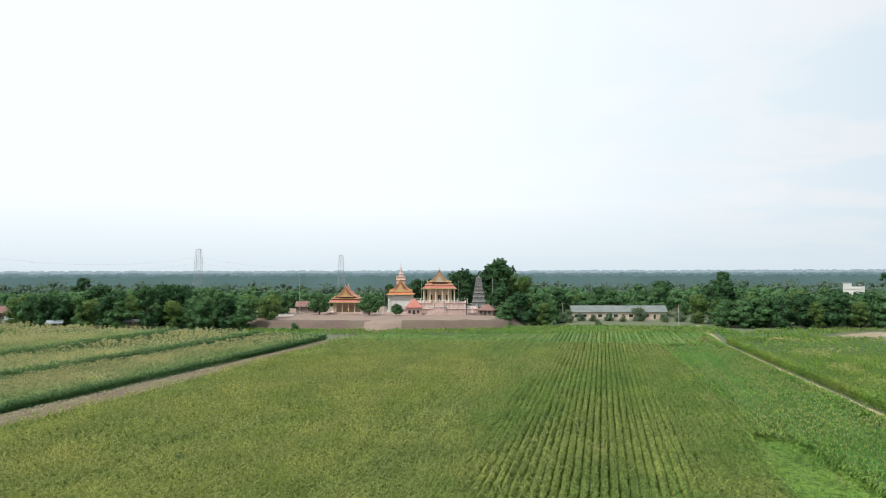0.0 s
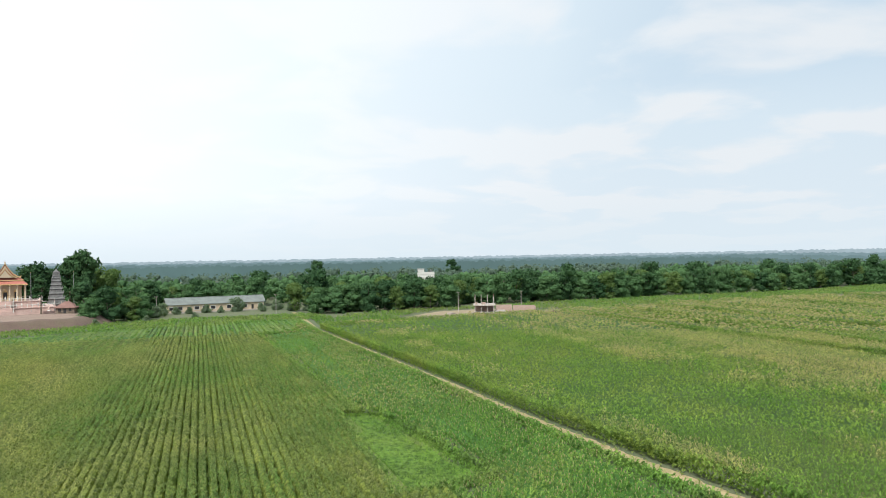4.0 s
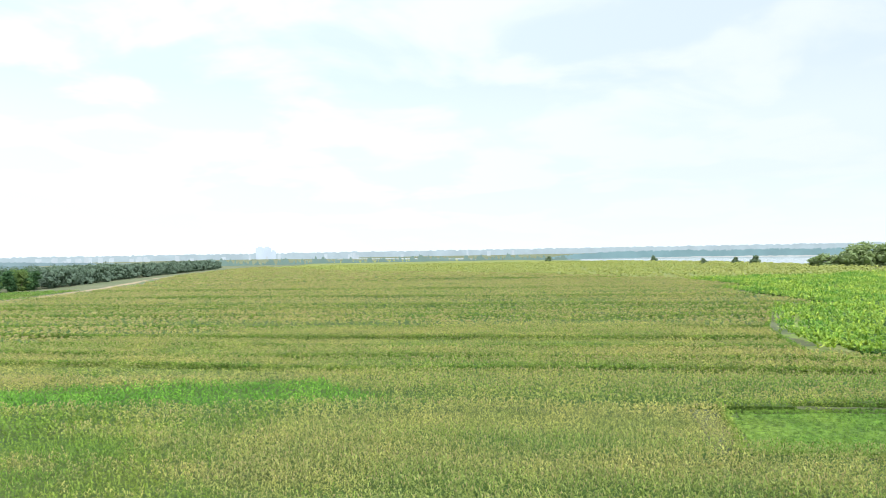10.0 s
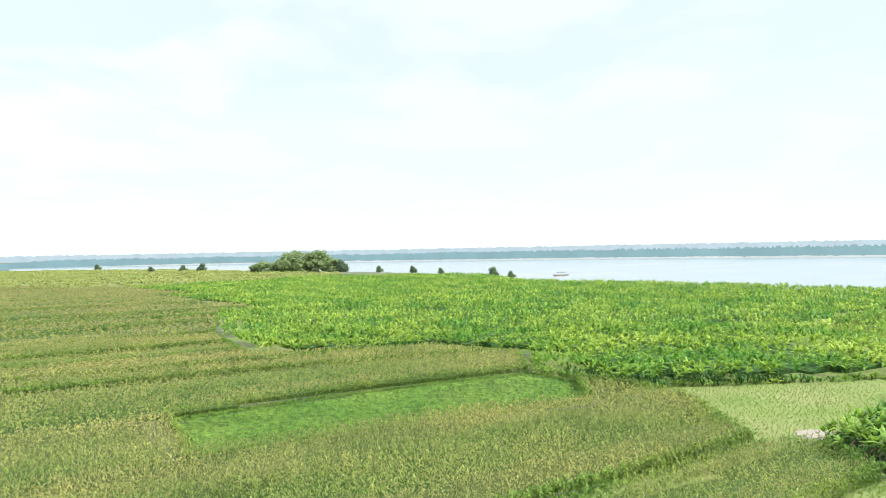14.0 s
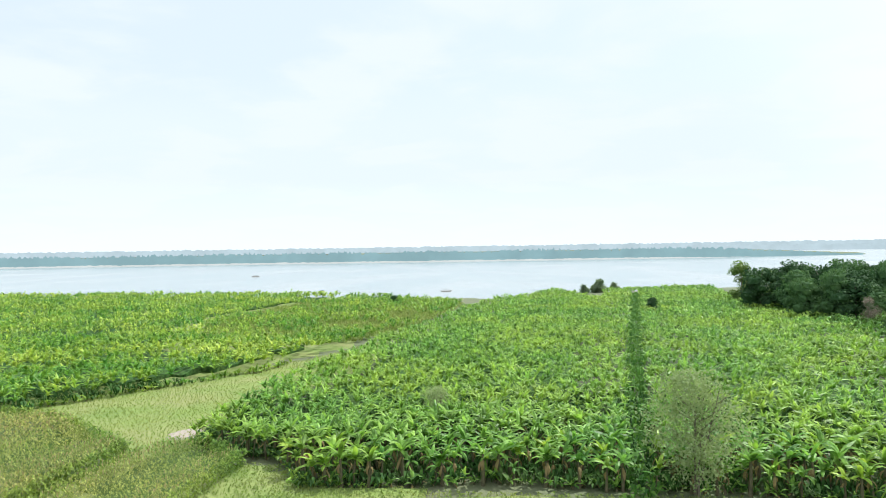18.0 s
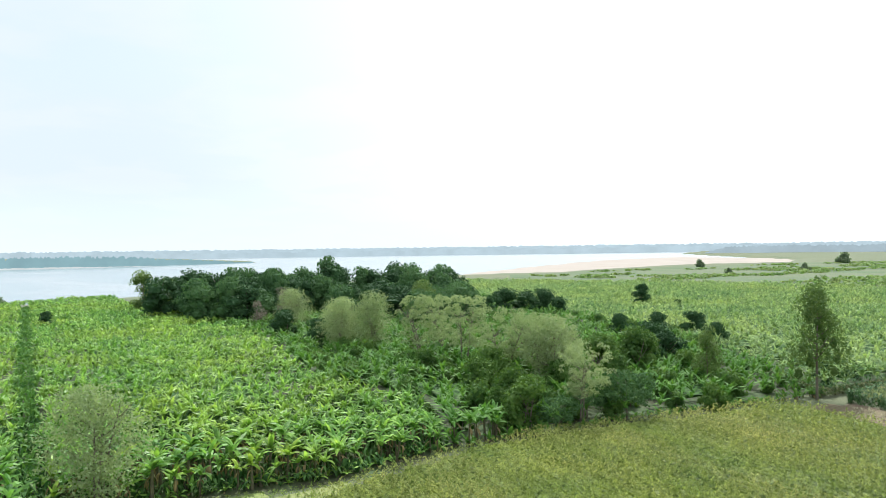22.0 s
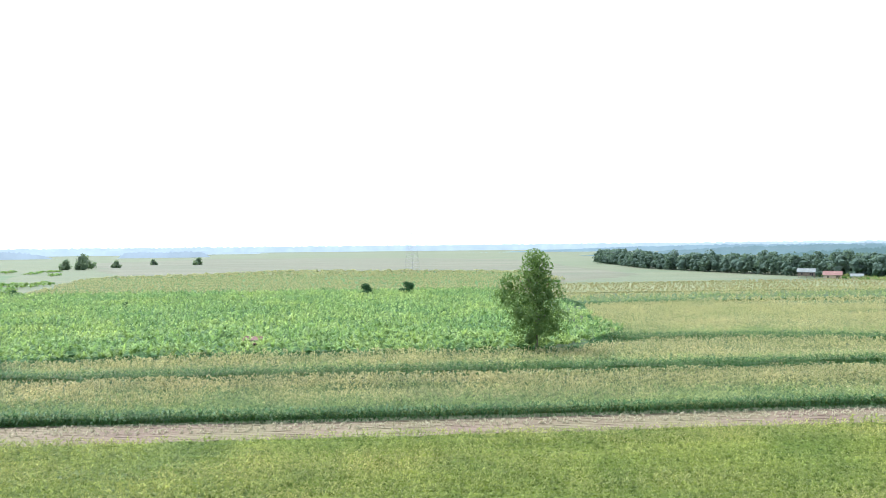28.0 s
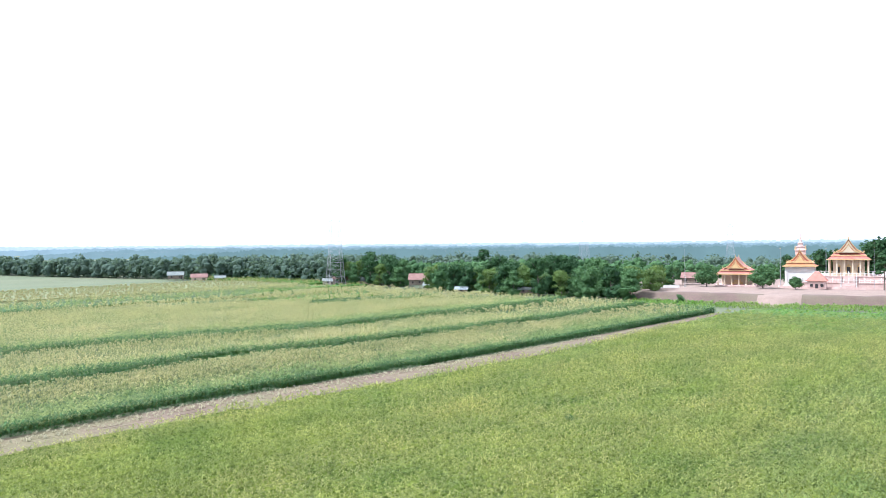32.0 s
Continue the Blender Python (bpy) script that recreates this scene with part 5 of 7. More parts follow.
def forest(name, label, spots, mats, seed, size=1.0, cards=26):
    """Far woods seen over the first trees: crowns by the hundred."""
    r = np.random.default_rng(seed)
    plans = []
    for k in range(8):
        g = Geo()
        h, w = r.uniform(11, 16), r.uniform(9, 13)
        for q in range(6):
            V = ICO_V[:] * (1 + r.uniform(-0.25, 0.2, (len(ICO_V), 1)))
            a = r.uniform(0, 6.3)
            s = w * r.uniform(0.15, 0.25)
            g.add(V * (s, s, s * 0.9) + (math.cos(a) * w * 0.27, math.sin(a) * w * 0.27, h * (0.16 + 0.62 * (q + r.random()) / 6)), ICO_F)
        g.add(*leaf_cards(r, lobes_round(r, h, w, 14, 0.06), cards * 2, 0.95, 0.55))
        g.tube([(0, 0, -0.3), (0, 0, h * 0.6)], (0.3, 0.2), 4)
        V, F = np.concatenate(g.V), np.concatenate(g.F)
        plans.append((V, F, np.full(len(F), 0)))
    X, Y, s = spots
    V, F, I = spread(plans, X, Y, np.zeros(len(X)), s * size, r, 0.01)
    return single(name, np_mesh(name, V, F, mats, I), label, "woods", kind="stuff")


def woods_spots(outline, gap, r, clear=(), lo=0.75, hi=1.15):
    p = np.asarray(outline, float)
    X, Y = np.meshgrid(np.arange(p[:, 0].min(), p[:, 0].max(), gap), np.arange(p[:, 1].min(), p[:, 1].max(), gap), indexing="ij")
    X, Y = (X + r.uniform(-0.45, 0.45, X.shape) * gap).ravel(), (Y + r.uniform(-0.45, 0.45, Y.shape) * gap).ravel()
    m = inside(outline, X, Y)
    for c in clear:
        m &= ~inside(c, X, Y)
    X, Y = X[m], Y[m]
    return X, Y, r.uniform(lo, hi, len(X)) * (0.8 + 0.4 * value_noise(X, Y, 60, 9))


forest("tree_belt", "green tree belt along the western fields", belt_spots([(-990, 515), (-690, 420), (-560, 415), (-470, 415), (-400, 425), (-330, 412), (-306, 404)], 7, 1, 0.95, 1.3, 3), [M_TREE_HAZE], 54, 1.05, 110)
forest("tree_belt", "green tree belt along the far corn", belt_spots([(623, 315), (760, 330), (900, 350), (1150, 370), (1454, 395)], 9, 1, 1.1, 1.3, 8), [M_TREE_HAZE], 55, 1.0, 90)
r = np.random.default_rng(50)
CLEAR = [[(-110, 300), (56, 300), (56, 420), (34, 425), (34, 470), (-60, 470), (-110, 430)], [(60, 300), (122, 300), (122, 415), (60, 415)],
         [(-320, 360), (-250, 360), (-250, 405), (-320, 405)], [(-245, 360), (-195, 360), (-195, 412), (-245, 412)], [(-470, 360), (-400, 360), (-400, 425), (-470, 425)]]
forest("village_woods", "mixed green village woods behind the first trees",
       woods_spots([(-330, 425), (-210, 385), (-100, 372), (60, 430), (125, 428), (190, 365), (250, 352), (430, 338), (640, 345), (640, 520), (-330, 520)], 9.5, r, CLEAR), [M_TREE], 51, 0.95, 26)
forest("far_woods", "haze-paled woods deep behind the village",
       woods_spots([(-700, 440), (-330, 430), (-330, 520), (640, 520), (640, 350), (1460, 410), (1300, 620), (700, 800), (-700, 800)], 20, r, CLEAR, 0.75, 1.1), [M_TREE_HAZE], 52, 1.05, 16)
# the grove south-west of the clearing
def airy_shape(r, h, w):
    """Small leaf puffs out on thin branches, over a bare lower trunk."""
    out = []
    for k in range(130):
        t, a = r.random(), r.uniform(0, 6.3)
        reach = w * 0.5 * math.sqrt(r.random()) * (0.55 + 0.45 * math.sin(math.pi * (0.15 + 0.7 * t)))
        s = w * r.uniform(0.04, 0.085)
        out.append((math.cos(a) * reach, math.sin(a) * reach, h * (0.36 + 0.6 * t), s, s * 0.8))
    return out


wisp = kinds(3, "sparse_tree", "sparse olive-green tree with thin pale branches", "tree", 13.5, 10.5, 200, M_WISP, group="sparse trees of the grove", lobes=90, cards=6400, size=0.18, low=0.1, core=0, trunk=0.12, limbs=12, stems=3, flat=0.9)
airy = kinds(3, "sparse_tree", "thin-crowned khaki tree on a bare dark trunk", "tree", 15.5, 10.5, 205, M_WISP, group="sparse trees of the grove", cards=5400, size=0.17, core=0, trunk=0.16, limbs=16, stems=2, flat=0.9, shape=airy_shape)
for x, y, s in ((-20.5, -76, 0.98), (-95, -150, 1.1), (-103, -148, 1.15), (-99, -156, 1.0), (-101, -88, 0.95), (-94, -84, 0.9), (-110, -200, 1.1)):
    put(wisp[int(abs(x)) % 3], x, y, s)
for x, y, s in ((-97, -121.6, 1.02), (-98, -110, 1.05), (-94, -95, 0.95), (-95, -86.5, 0.85), (-82.7, -67.6, 0.8), (-102, -90, 0.9), (-108, -128, 0.95), (-106, -100, 0.8)):
    put(airy[int(abs(x + y)) % 3], x, y, s)
put(wisp[1], 7, -104, 0.4)
feathery = build_tree("small_tree", "small feathery green tree on a bare trunk at the field edge", "tree", 6.8, 8.6, 208, M_TREE, cards=2600, size=0.22, core=0.35, trunk=0.13, limbs=9, flat=0.85, shape=airy_shape)
put(feathery, -90, -66, 1.0), put(feathery, -86, -70, 0.8), put(feathery, -77, -67.5, 0.7)
bare = build_tree("bare_tree", "leafless grey-brown twiggy tree", "tree", 15, 9, 210, M_BARE, lobes=14, cards=2600, size=0.14, low=0.3, core=0, trunk=0.14, limbs=16, stems=2, flat=0.9)
put(bare, -116, -216, 0.95), put(bare, -105, -212, 0.75)
dense = (kinds(2, "broadleaf_tree", "green broadleaf tree of the grove", "tree", 17, 14, 215, M_TREE, group="dark trees of the grove", lobes=30, cards=2000, size=0.55, low=0.08, core=0.7, flat=0.85) + kinds(3, "broadleaf_tree", "dark dense broadleaf tree of the grove", "tree", 17, 15, 220, M_TREE_D, group="dark trees of the grove", lobes=30, cards=2000, size=0.55, low=0.08, core=0.7, flat=0.85))
q = random.Random(8)
for k in range(96):
    az, d = q.uniform(-160.5, -138.6), q.uniform(225, 335)
    if d < 225 + (-140 - az) * 2.0:
        continue
    p = at(az, d)
    put(dense[k % 5], p.x, p.y, q.uniform(0.85, 1.1), sz=q.uniform(0.74, 1.04) * (0.85 + 0.36 * (d - 225) / 110))
light = kinds(2, "broadleaf_tree", "light green tree at the edge of the grove", "tree", 17, 12, 230, M_TREE_L, lobes=24, cards=3600, size=0.36, low=0.05, core=0.6, flat=0.85)
for az, d, s in ((-161.6, 330, 1.05), (-159.8, 318, 0.85), (-141.5, 238, 0.85), (-158.3, 300, 0.8)):
    p = at(az, d)
    put(light[int(d) % 2], p.x, p.y, s)
pine = build_tree("dark_conifer", "dark pointed evergreen tree", "tree", 16, 7, 240, M_TREE_D, lobes=10, cards=1500, size=0.4, low=0.15)
for az, d, s in ((-139.4, 268, 1.03), (-138.4, 262, 0.8)):
    p = at(az, d)
    put(pine, p.x, p.y, s)
for az, d, s in ((-135.2, 272, 0.66), (-133.6, 276, 0.7), (-132.2, 280, 0.64), (-131.2, 268, 0.5), (-136.6, 262, 0.55)):
    p = at(az, d)
    put(dense[2 + int(d) % 3], p.x, p.y, s)
M_COPSE = foliage("copse_leaf", (0.03, 0.08, 0.02), (0.065, 0.145, 0.03), (0.15, 0.25, 0.05), through_light=0.35, rough=0.7)
copse = kinds(2, "leafy_bush", "tall leafy green bush at the edge of the grove", "bush", 7.2, 6.4, 255, M_COPSE, group="leafy bushes of the grove", lobes=26, cards=2600, size=0.24, low=0.02, core=0.6, flat=0.9, trunk=0.12, stems=3)
mango = kinds(2, "mango_tree", "small round dark mango tree", "tree", 7.2, 6.6, 250, M_TREE_D, group="mango trees", lobes=18, cards=2200, size=0.26, low=0.05, core=0.68, flat=0.85, trunk=0.16)
for x, y, s in ((-163, -121, 1.05), (-169.5, -114, 1.05), (-180.6, -111, 1.05), (-259, -182, 1.3), (-255.6, -163, 0.6), (-74.5, -71, 1.05), (-79, -78, 1.05), (-82, -88, 1.0), (-75, -77, 0.7), (-103, -78, 1.0), (-117, -83, 1.35),
                (-110, -86, 1.2), (-124, -88, 1.1), (-129, -85, 1.1), (-140, -96, 1.1), (-150, -104, 1.0), (-165, -95, 0.9), (-147.7, -58, 0.45), (-143, -62, 0.5), (-137, -58, 0.4), (-88, -92, 1.1), (-99, -100, 0.9), (-92, -80, 0.9),
                (-97, -72, 0.75), (-104, -160, 1.0), (-93, -158, 0.9), (-90, -112, 0.8), (-96, -163, 1.1), (-106, -170, 1.2), (-112, -178, 1.2), (-100, -185, 1.2), (-118, -190, 1.3), (-122, -76, 0.8), (-134, -92, 0.9)):
    put((copse if x > -126 and y > -115 else mango)[int(abs(x)) % 2], x, y, s)
for x, y, s in ((-362, 64, 1.0), (-363, 86, 1.05), (-424, -104, 0.7), (-330, -40, 0.5), (-59, -271, 0.85), (40, -330, 0.6), (86, -392, 0.5)):
    put(mango[int(abs(y)) % 2], x, y, s)


r = np.random.default_rng(77)
X, Y = row_points(GROVE, 6.0, 6.0, 0, 260, r, 0.35)
under = kinds(2, "undergrowth_shrub", "dense dark undergrowth shrub of the grove", "shrub", 4.2, 5.2, 275, M_COPSE, group="undergrowth shrubs", lobes=14, cards=900, size=0.26, low=0.0, core=0.8, trunk=0.08, squash=1.0)
for k, (x, y) in enumerate(zip(X, Y)):
    if r.random() < 0.72:
        put(under[k % 2], x, y, r.uniform(0.5, 1.15))
def tall_shape(r, h, w):
    """Drooping plumes stacked up a tall stem."""
    out = []
    for k in range(16):
        t = (k + 0.5) / 16
        z = h * (0.2 + 0.74 * t)
        reach = w * 0.5 * (0.75 - 0.55 * t) * r.uniform(0.3, 1.0)
        a = r.uniform(0, 6.3)
        s = w * (0.24 - 0.08 * t) * r.uniform(0.8, 1.2)
        out.append((math.cos(a) * reach, math.sin(a) * reach, z, s, s * 1.5))
    return out


def big_shape(r, h, w):
    """A full leaning column of foliage with one spreading limb."""
    out = []
    for k in range(26):
        t = (k + 0.5) / 26
        a, reach = r.uniform(0, 6.3), w * 0.5 * (0.62 - 0.42 * t * t) * r.uniform(0.1, 1.0)
        s = w * r.uniform(0.13, 0.2) * (1.1 - 0.35 * t)
        out.append((math.cos(a) * reach, math.sin(a) * reach, h * (0.16 + 0.76 * t), s, s * 1.25))
    for k in range(6):
        out.append((-2.1 - 0.35 * k * 0.8, -4.6 - 0.7 * k * 0.6, h * r.uniform(0.5, 0.68), w * 0.1, w * 0.13))
    return out


tall = build_tree("tall_tree", "tall light green tree with drooping branches", "tree", 24, 19, 260, M_TREE_L, cards=7500, size=0.32, core=0.3, trunk=0.3, limbs=14, shape=big_shape, flat=0.8)
put(tall, -155, 66, 1.0, 0)
poplar = build_tree("slender_tree", "tall narrow light green tree at the field corner", "tree", 18.5, 11, 265, M_TREE_L, cards=4200, size=0.26, core=0.25, trunk=0.2, limbs=10, shape=tall_shape, flat=0.8)
put(poplar, -123, -53.5, 1.0), put(poplar, -118.6, -70, 0.56)
# far bushes along the river and on the western meadow
bush = kinds(2, "bush", "rounded green bush on the open land", "bush", 6, 9, 270, M_BUSH_HAZE, group="scattered bushes", lobes=16, cards=700, size=0.5, low=0.0, core=0.85, trunk=0.12, squash=1.0)
for az, d, s in ((135.5, 655, 1.35), (129.4, 850, 1.2), (126.8, 900, 1.0), (113.9, 1150, 1.6), (112.6, 1180, 1.3), (110.5, 1150, 1.2), (99.4, 1600, 1.6), (-111.8, 1050, 1.9), (-114.2, 770, 1.0), (-121, 900, 1.2), (-103.8, 438, 0.35), (-99.6, 1060, 2.6),
                 (-100.6, 1080, 1.7), (-97.5, 1100, 1.4), (-105.5, 1000, 1.3), (-106.8, 990, 1.5), (-92, 1200, 1.6), (-95, 1250, 1.3), (-119, 700, 0.7), (-90.3, 430, 0.4), (131.5, 800, 0.8), (136.8, 640, 0.8), (124.0, 950, 2.0),
                 (107, 1500, 1.4)):
    p = at(az, d)
    put(bush[int(d) % 2], p.x, p.y, s)
for x, y, s in ((84, 383, 0.55), (99, 382, 0.75), (70, 382, 0.5), (76, 380, 0.45), (112, 383, 0.5), (62, 376, 0.8), (118, 378, 0.7), (122, 366, 0.6), (58, 368, 0.7), (90, 378, 0.4), (128, 360, 0.5), (110, 372, 0.4), (24, 344, 0.5), (50, 340, 0.4), (72, 352, 0.35), (30, 338, 0.35)):
    put(bush[int(x) % 2], x, y, s)
for x, y, s in ((-60, -406, 0.95), (-68, -404, 0.7), (-52, -400, 0.6)):
    put(bush[int(-x) % 2], x, y, s)
hedge = kinds(2, "bush", "leafy dark green bush at the foot of the trees", "bush", 6, 8, 300, M_TREE, group="bushes under the tree belt", lobes=16, cards=700, size=0.4, low=0.0, core=0.8, trunk=0.12, squash=1.0)
for x, y, s in ((-34.7, 99.9, 0.22), (-12.8, 93, 0.24), (-44, 67.6, 0.18), (-36.4, 71.5, 0.18)):
    put(hedge[int(-x) % 2], x, y, s)
q = random.Random(21)
for line, n in (([(-60, 322), (-91, 331), (-153, 341), (-225, 360), (-300, 386), (-406, 404)], 12), ([(128, 326), (178, 318), (250, 326), (351, 318), (430, 304), (520, 312), (620, 308)], 9)):
    for (x0, y0), (x1, y1) in zip(line, line[1:]):
        for k in range(n):
            t = (k + q.uniform(0, 0.9)) / n
            put(hedge[k % 2], x0 + (x1 - x0) * t, y0 + (y1 - y0) * t + q.uniform(-1, 3), q.uniform(0.25, 0.62))
clump = kinds(2, "scrub_tree", "low olive-brown scrub tree on the river bank", "tree", 11, 14, 280, M_WISP, group="scrub on the river bank", lobes=18, cards=900, size=0.7, low=0.0, core=0.8, trunk=0.2)
for az, d, s in ((117.6, 960, 1.4), (118.3, 950, 1.6), (119.1, 960, 1.7), (119.8, 965, 1.75), (120.5, 955, 1.7), (121.2, 970, 1.75), (122, 965, 1.7), (122.8, 975, 1.6), (123.5, 960, 1.5)):
    p = at(az, d)
    put(clump[int(d) % 2], p.x, p.y, s, sz=s * (0.7 + 0.3 * (int(az * 10) % 3) / 2))


for root in TREES:  # drop the patterns that stand nowhere
    if root.name not in PLACED:
        for o in (*root.children_recursive, root):
            bpy.data.objects.remove(o)

# ---- temple terrace ----
MOUND = [(-98, 356), (-82, 336), (-60, 331), (-40, 330), (-22, 329), (0, 330), (20, 333), (32, 350), (34, 470), (-60, 475), (-112, 440)]


def mound_mesh():
    xs, ys = np.arange(-130, 50, 2.0), np.arange(300, 490, 2.0)
    X, Y = np.meshgrid(xs, ys, indexing="ij")
    d = edge_dist(MOUND, X, Y) * np.where(inside(MOUND, X, Y), 1, -1)
    ramp = np.clip(1.4 - np.abs(X + 29 - (Y - 307) * 0.12) / 7, 0, 1)  # the smoother track down the bank
    run = 7 + 13 * ramp
    t = np.clip((d + run) / run, 0, 1)
    Z = 4.0 * (t * t * (3 - 2 * t)) + (value_noise(X, Y, 5, 4) - 0.5) * 0.5 * (1 - ramp) - 0.25
    k = np.arange(X.size).reshape(X.shape)
    F = np.stack([k[:-1, :-1], k[1:, :-1], k[1:, 1:], k[:-1, 1:]], -1).reshape(-1, 4)
    # paler trodden track and top; the slope's darker colour also makes up its shading
    lit = (ramp[:-1, :-1] > 0.35).ravel() | (d[:-1, :-1] > 2 + 3 * value_noise(X, Y, 9, 7)[:-1, :-1]).ravel()
    return np_mesh("earth_bank", np.stack([X, Y, Z], -1).reshape(-1, 3), F, [M_REDSOIL, M_RAMP], lit.astype(int), smooth=True)


single("earth_bank", mound_mesh(), "bare reddish earth terrace with a sloping bank", "earth bank", kind="structure")
MZ = 3.75


def concave(w, rise, drop=0.0):
    """Outline of a steep roof that flares at the eaves."""
    return [(-w / 2, -drop), (-w * 0.3, rise * 0.22), (-w * 0.13, rise * 0.6), (0, rise), (w * 0.13, rise * 0.6), (w * 0.3, rise * 0.22), (w / 2, -drop)]


def gable_roof(root, w, d, z, rise, tile, y=0.0, name="gable_roof", face=M_GOLD):
    """A steep gable with gilt bargeboards, a pediment and horned finials."""
    prof = concave(w, rise)
    under = [(x * 0.93, h - 0.35) for x, h in reversed(prof[1:-1])]
    roof = part(name, Geo().prism([(x, z + h) for x, h in prof + under], y - d / 2, y + d / 2), tile, root, "steep flared tiled roof")
    for s in (-1, 1):
        yy = y + s * (d / 2 + 0.15)
        g = Geo()
        ring, n = [], len(prof)
        for x, h in prof:
            ring += [(x, yy - 0.15, z + h - 0.2), (x, yy - 0.15, z + h + 0.2), (x, yy + 0.15, z + h + 0.2), (x, yy + 0.15, z + h - 0.2)]
        g.add(ring, [(4 * i + a, 4 * i + 4 + a, 4 * i + 4 + b, 4 * i + b) for i in range(n - 1) for a, b in ((0, 1), (1, 2), (2, 3), (3, 0))] + [(0, 1, 2, 3), (4 * n - 1, 4 * n - 2, 4 * n - 3, 4 * n - 4)])
        part("bargeboard", g, M_GOLD, roof, "gilded bargeboard")
        inner = [(x * 0.86, z + max(h * 0.9 - 0.25, 0.05)) for x, h in prof]
        part("pediment", Geo().prism(inner, yy - s * 0.08 - 0.1, yy - s * 0.08 + 0.1), face, roof, "carved pediment")
        part("finial", Geo().tube([(0, yy, z + rise), (0, yy + s * 0.2, z + rise + rise * 0.12), (0, yy + s * 0.55, z + rise + rise * 0.22)], (0.22, 0.14, 0.03), 5), M_GOLD, roof, "gilded horn finial")
        for e in (-1, 1):
            part("finial", Geo().tube([(e * w / 2, yy, z), (e * (w / 2 + 0.5), yy, z + 0.35), (e * (w / 2 + 0.7), yy, z + 1.0)], (0.18, 0.12, 0.03), 5), M_GOLD, roof, "gilded eave horn")
    return roof


def skirt_roof(root, w, d, z, h, inset, tile):
    g = Geo().box(-w / 2, w / 2, -d / 2, d / 2, z, z + 0.25).box(-w / 2, w / 2, -d / 2, d / 2, z + 0.25, z + h, inset)
    roof = part("skirt_roof", g, tile, root, "sloping lower tier of roof tiles")
    part("eave_trim", Geo().box(-w / 2 - 0.12, w / 2 + 0.12, -d / 2 - 0.12, -d / 2 + 0.1, z + 0.02, z + 0.42).box(-w / 2 - 0.12, w / 2 + 0.12, d / 2 - 0.1, d / 2 + 0.12, z + 0.02, z + 0.42), M_GOLD, roof, "gilded eave trim")
    return roof


def opening(root, x, y, z, w, h, trim, name="window", pointed=False, parent_label="", axis="y"):
    """A window or door: trim, recessed pane and sill."""
    win = part(name, Geo().box(x - w / 2 - 0.18, x - w / 2, y - 0.14, y + 0.1, z, z + h).box(x + w / 2, x + w / 2 + 0.18, y - 0.14, y + 0.1, z, z + h)
               .box(x - w / 2 - 0.25, x + w / 2 + 0.25, y - 0.17, y + 0.1, z + h, z + h + 0.22), trim, root, parent_label)
    part("pane", Geo().box(x - w / 2, x + w / 2, y - 0.03, y + 0.05, z, z + h), M_DARK, win, "dark opening")
    if name == "window":
        part("sill", Geo().box(x - w / 2 - 0.25, x + w / 2 + 0.25, y - 0.22, y + 0.1, z - 0.16, z), trim, win)
    if pointed:
        part("pointed_crest", Geo().prism([(x - w / 2 - 0.3, z + h + 0.2), (x, z + h + 1.4), (x + w / 2 + 0.3, z + h + 0.2)], y - 0.2, y + 0.05), M_GOLD, win, "pointed gilded crest")
    return win


def column(root, x, y, z0, z1, r=0.28, mat=None, name="column"):
    return part(name, Geo().turned([(r * 1.5, z0), (r * 1.5, z0 + 0.3), (r * 1.1, z0 + 0.45), (r, z0 + 1.0), (r * 0.92, z1 - 0.6), (r * 1.3, z1 - 0.3), (r * 1.5, z1)], 8, (x, y)), mat or M_CREAM, root)


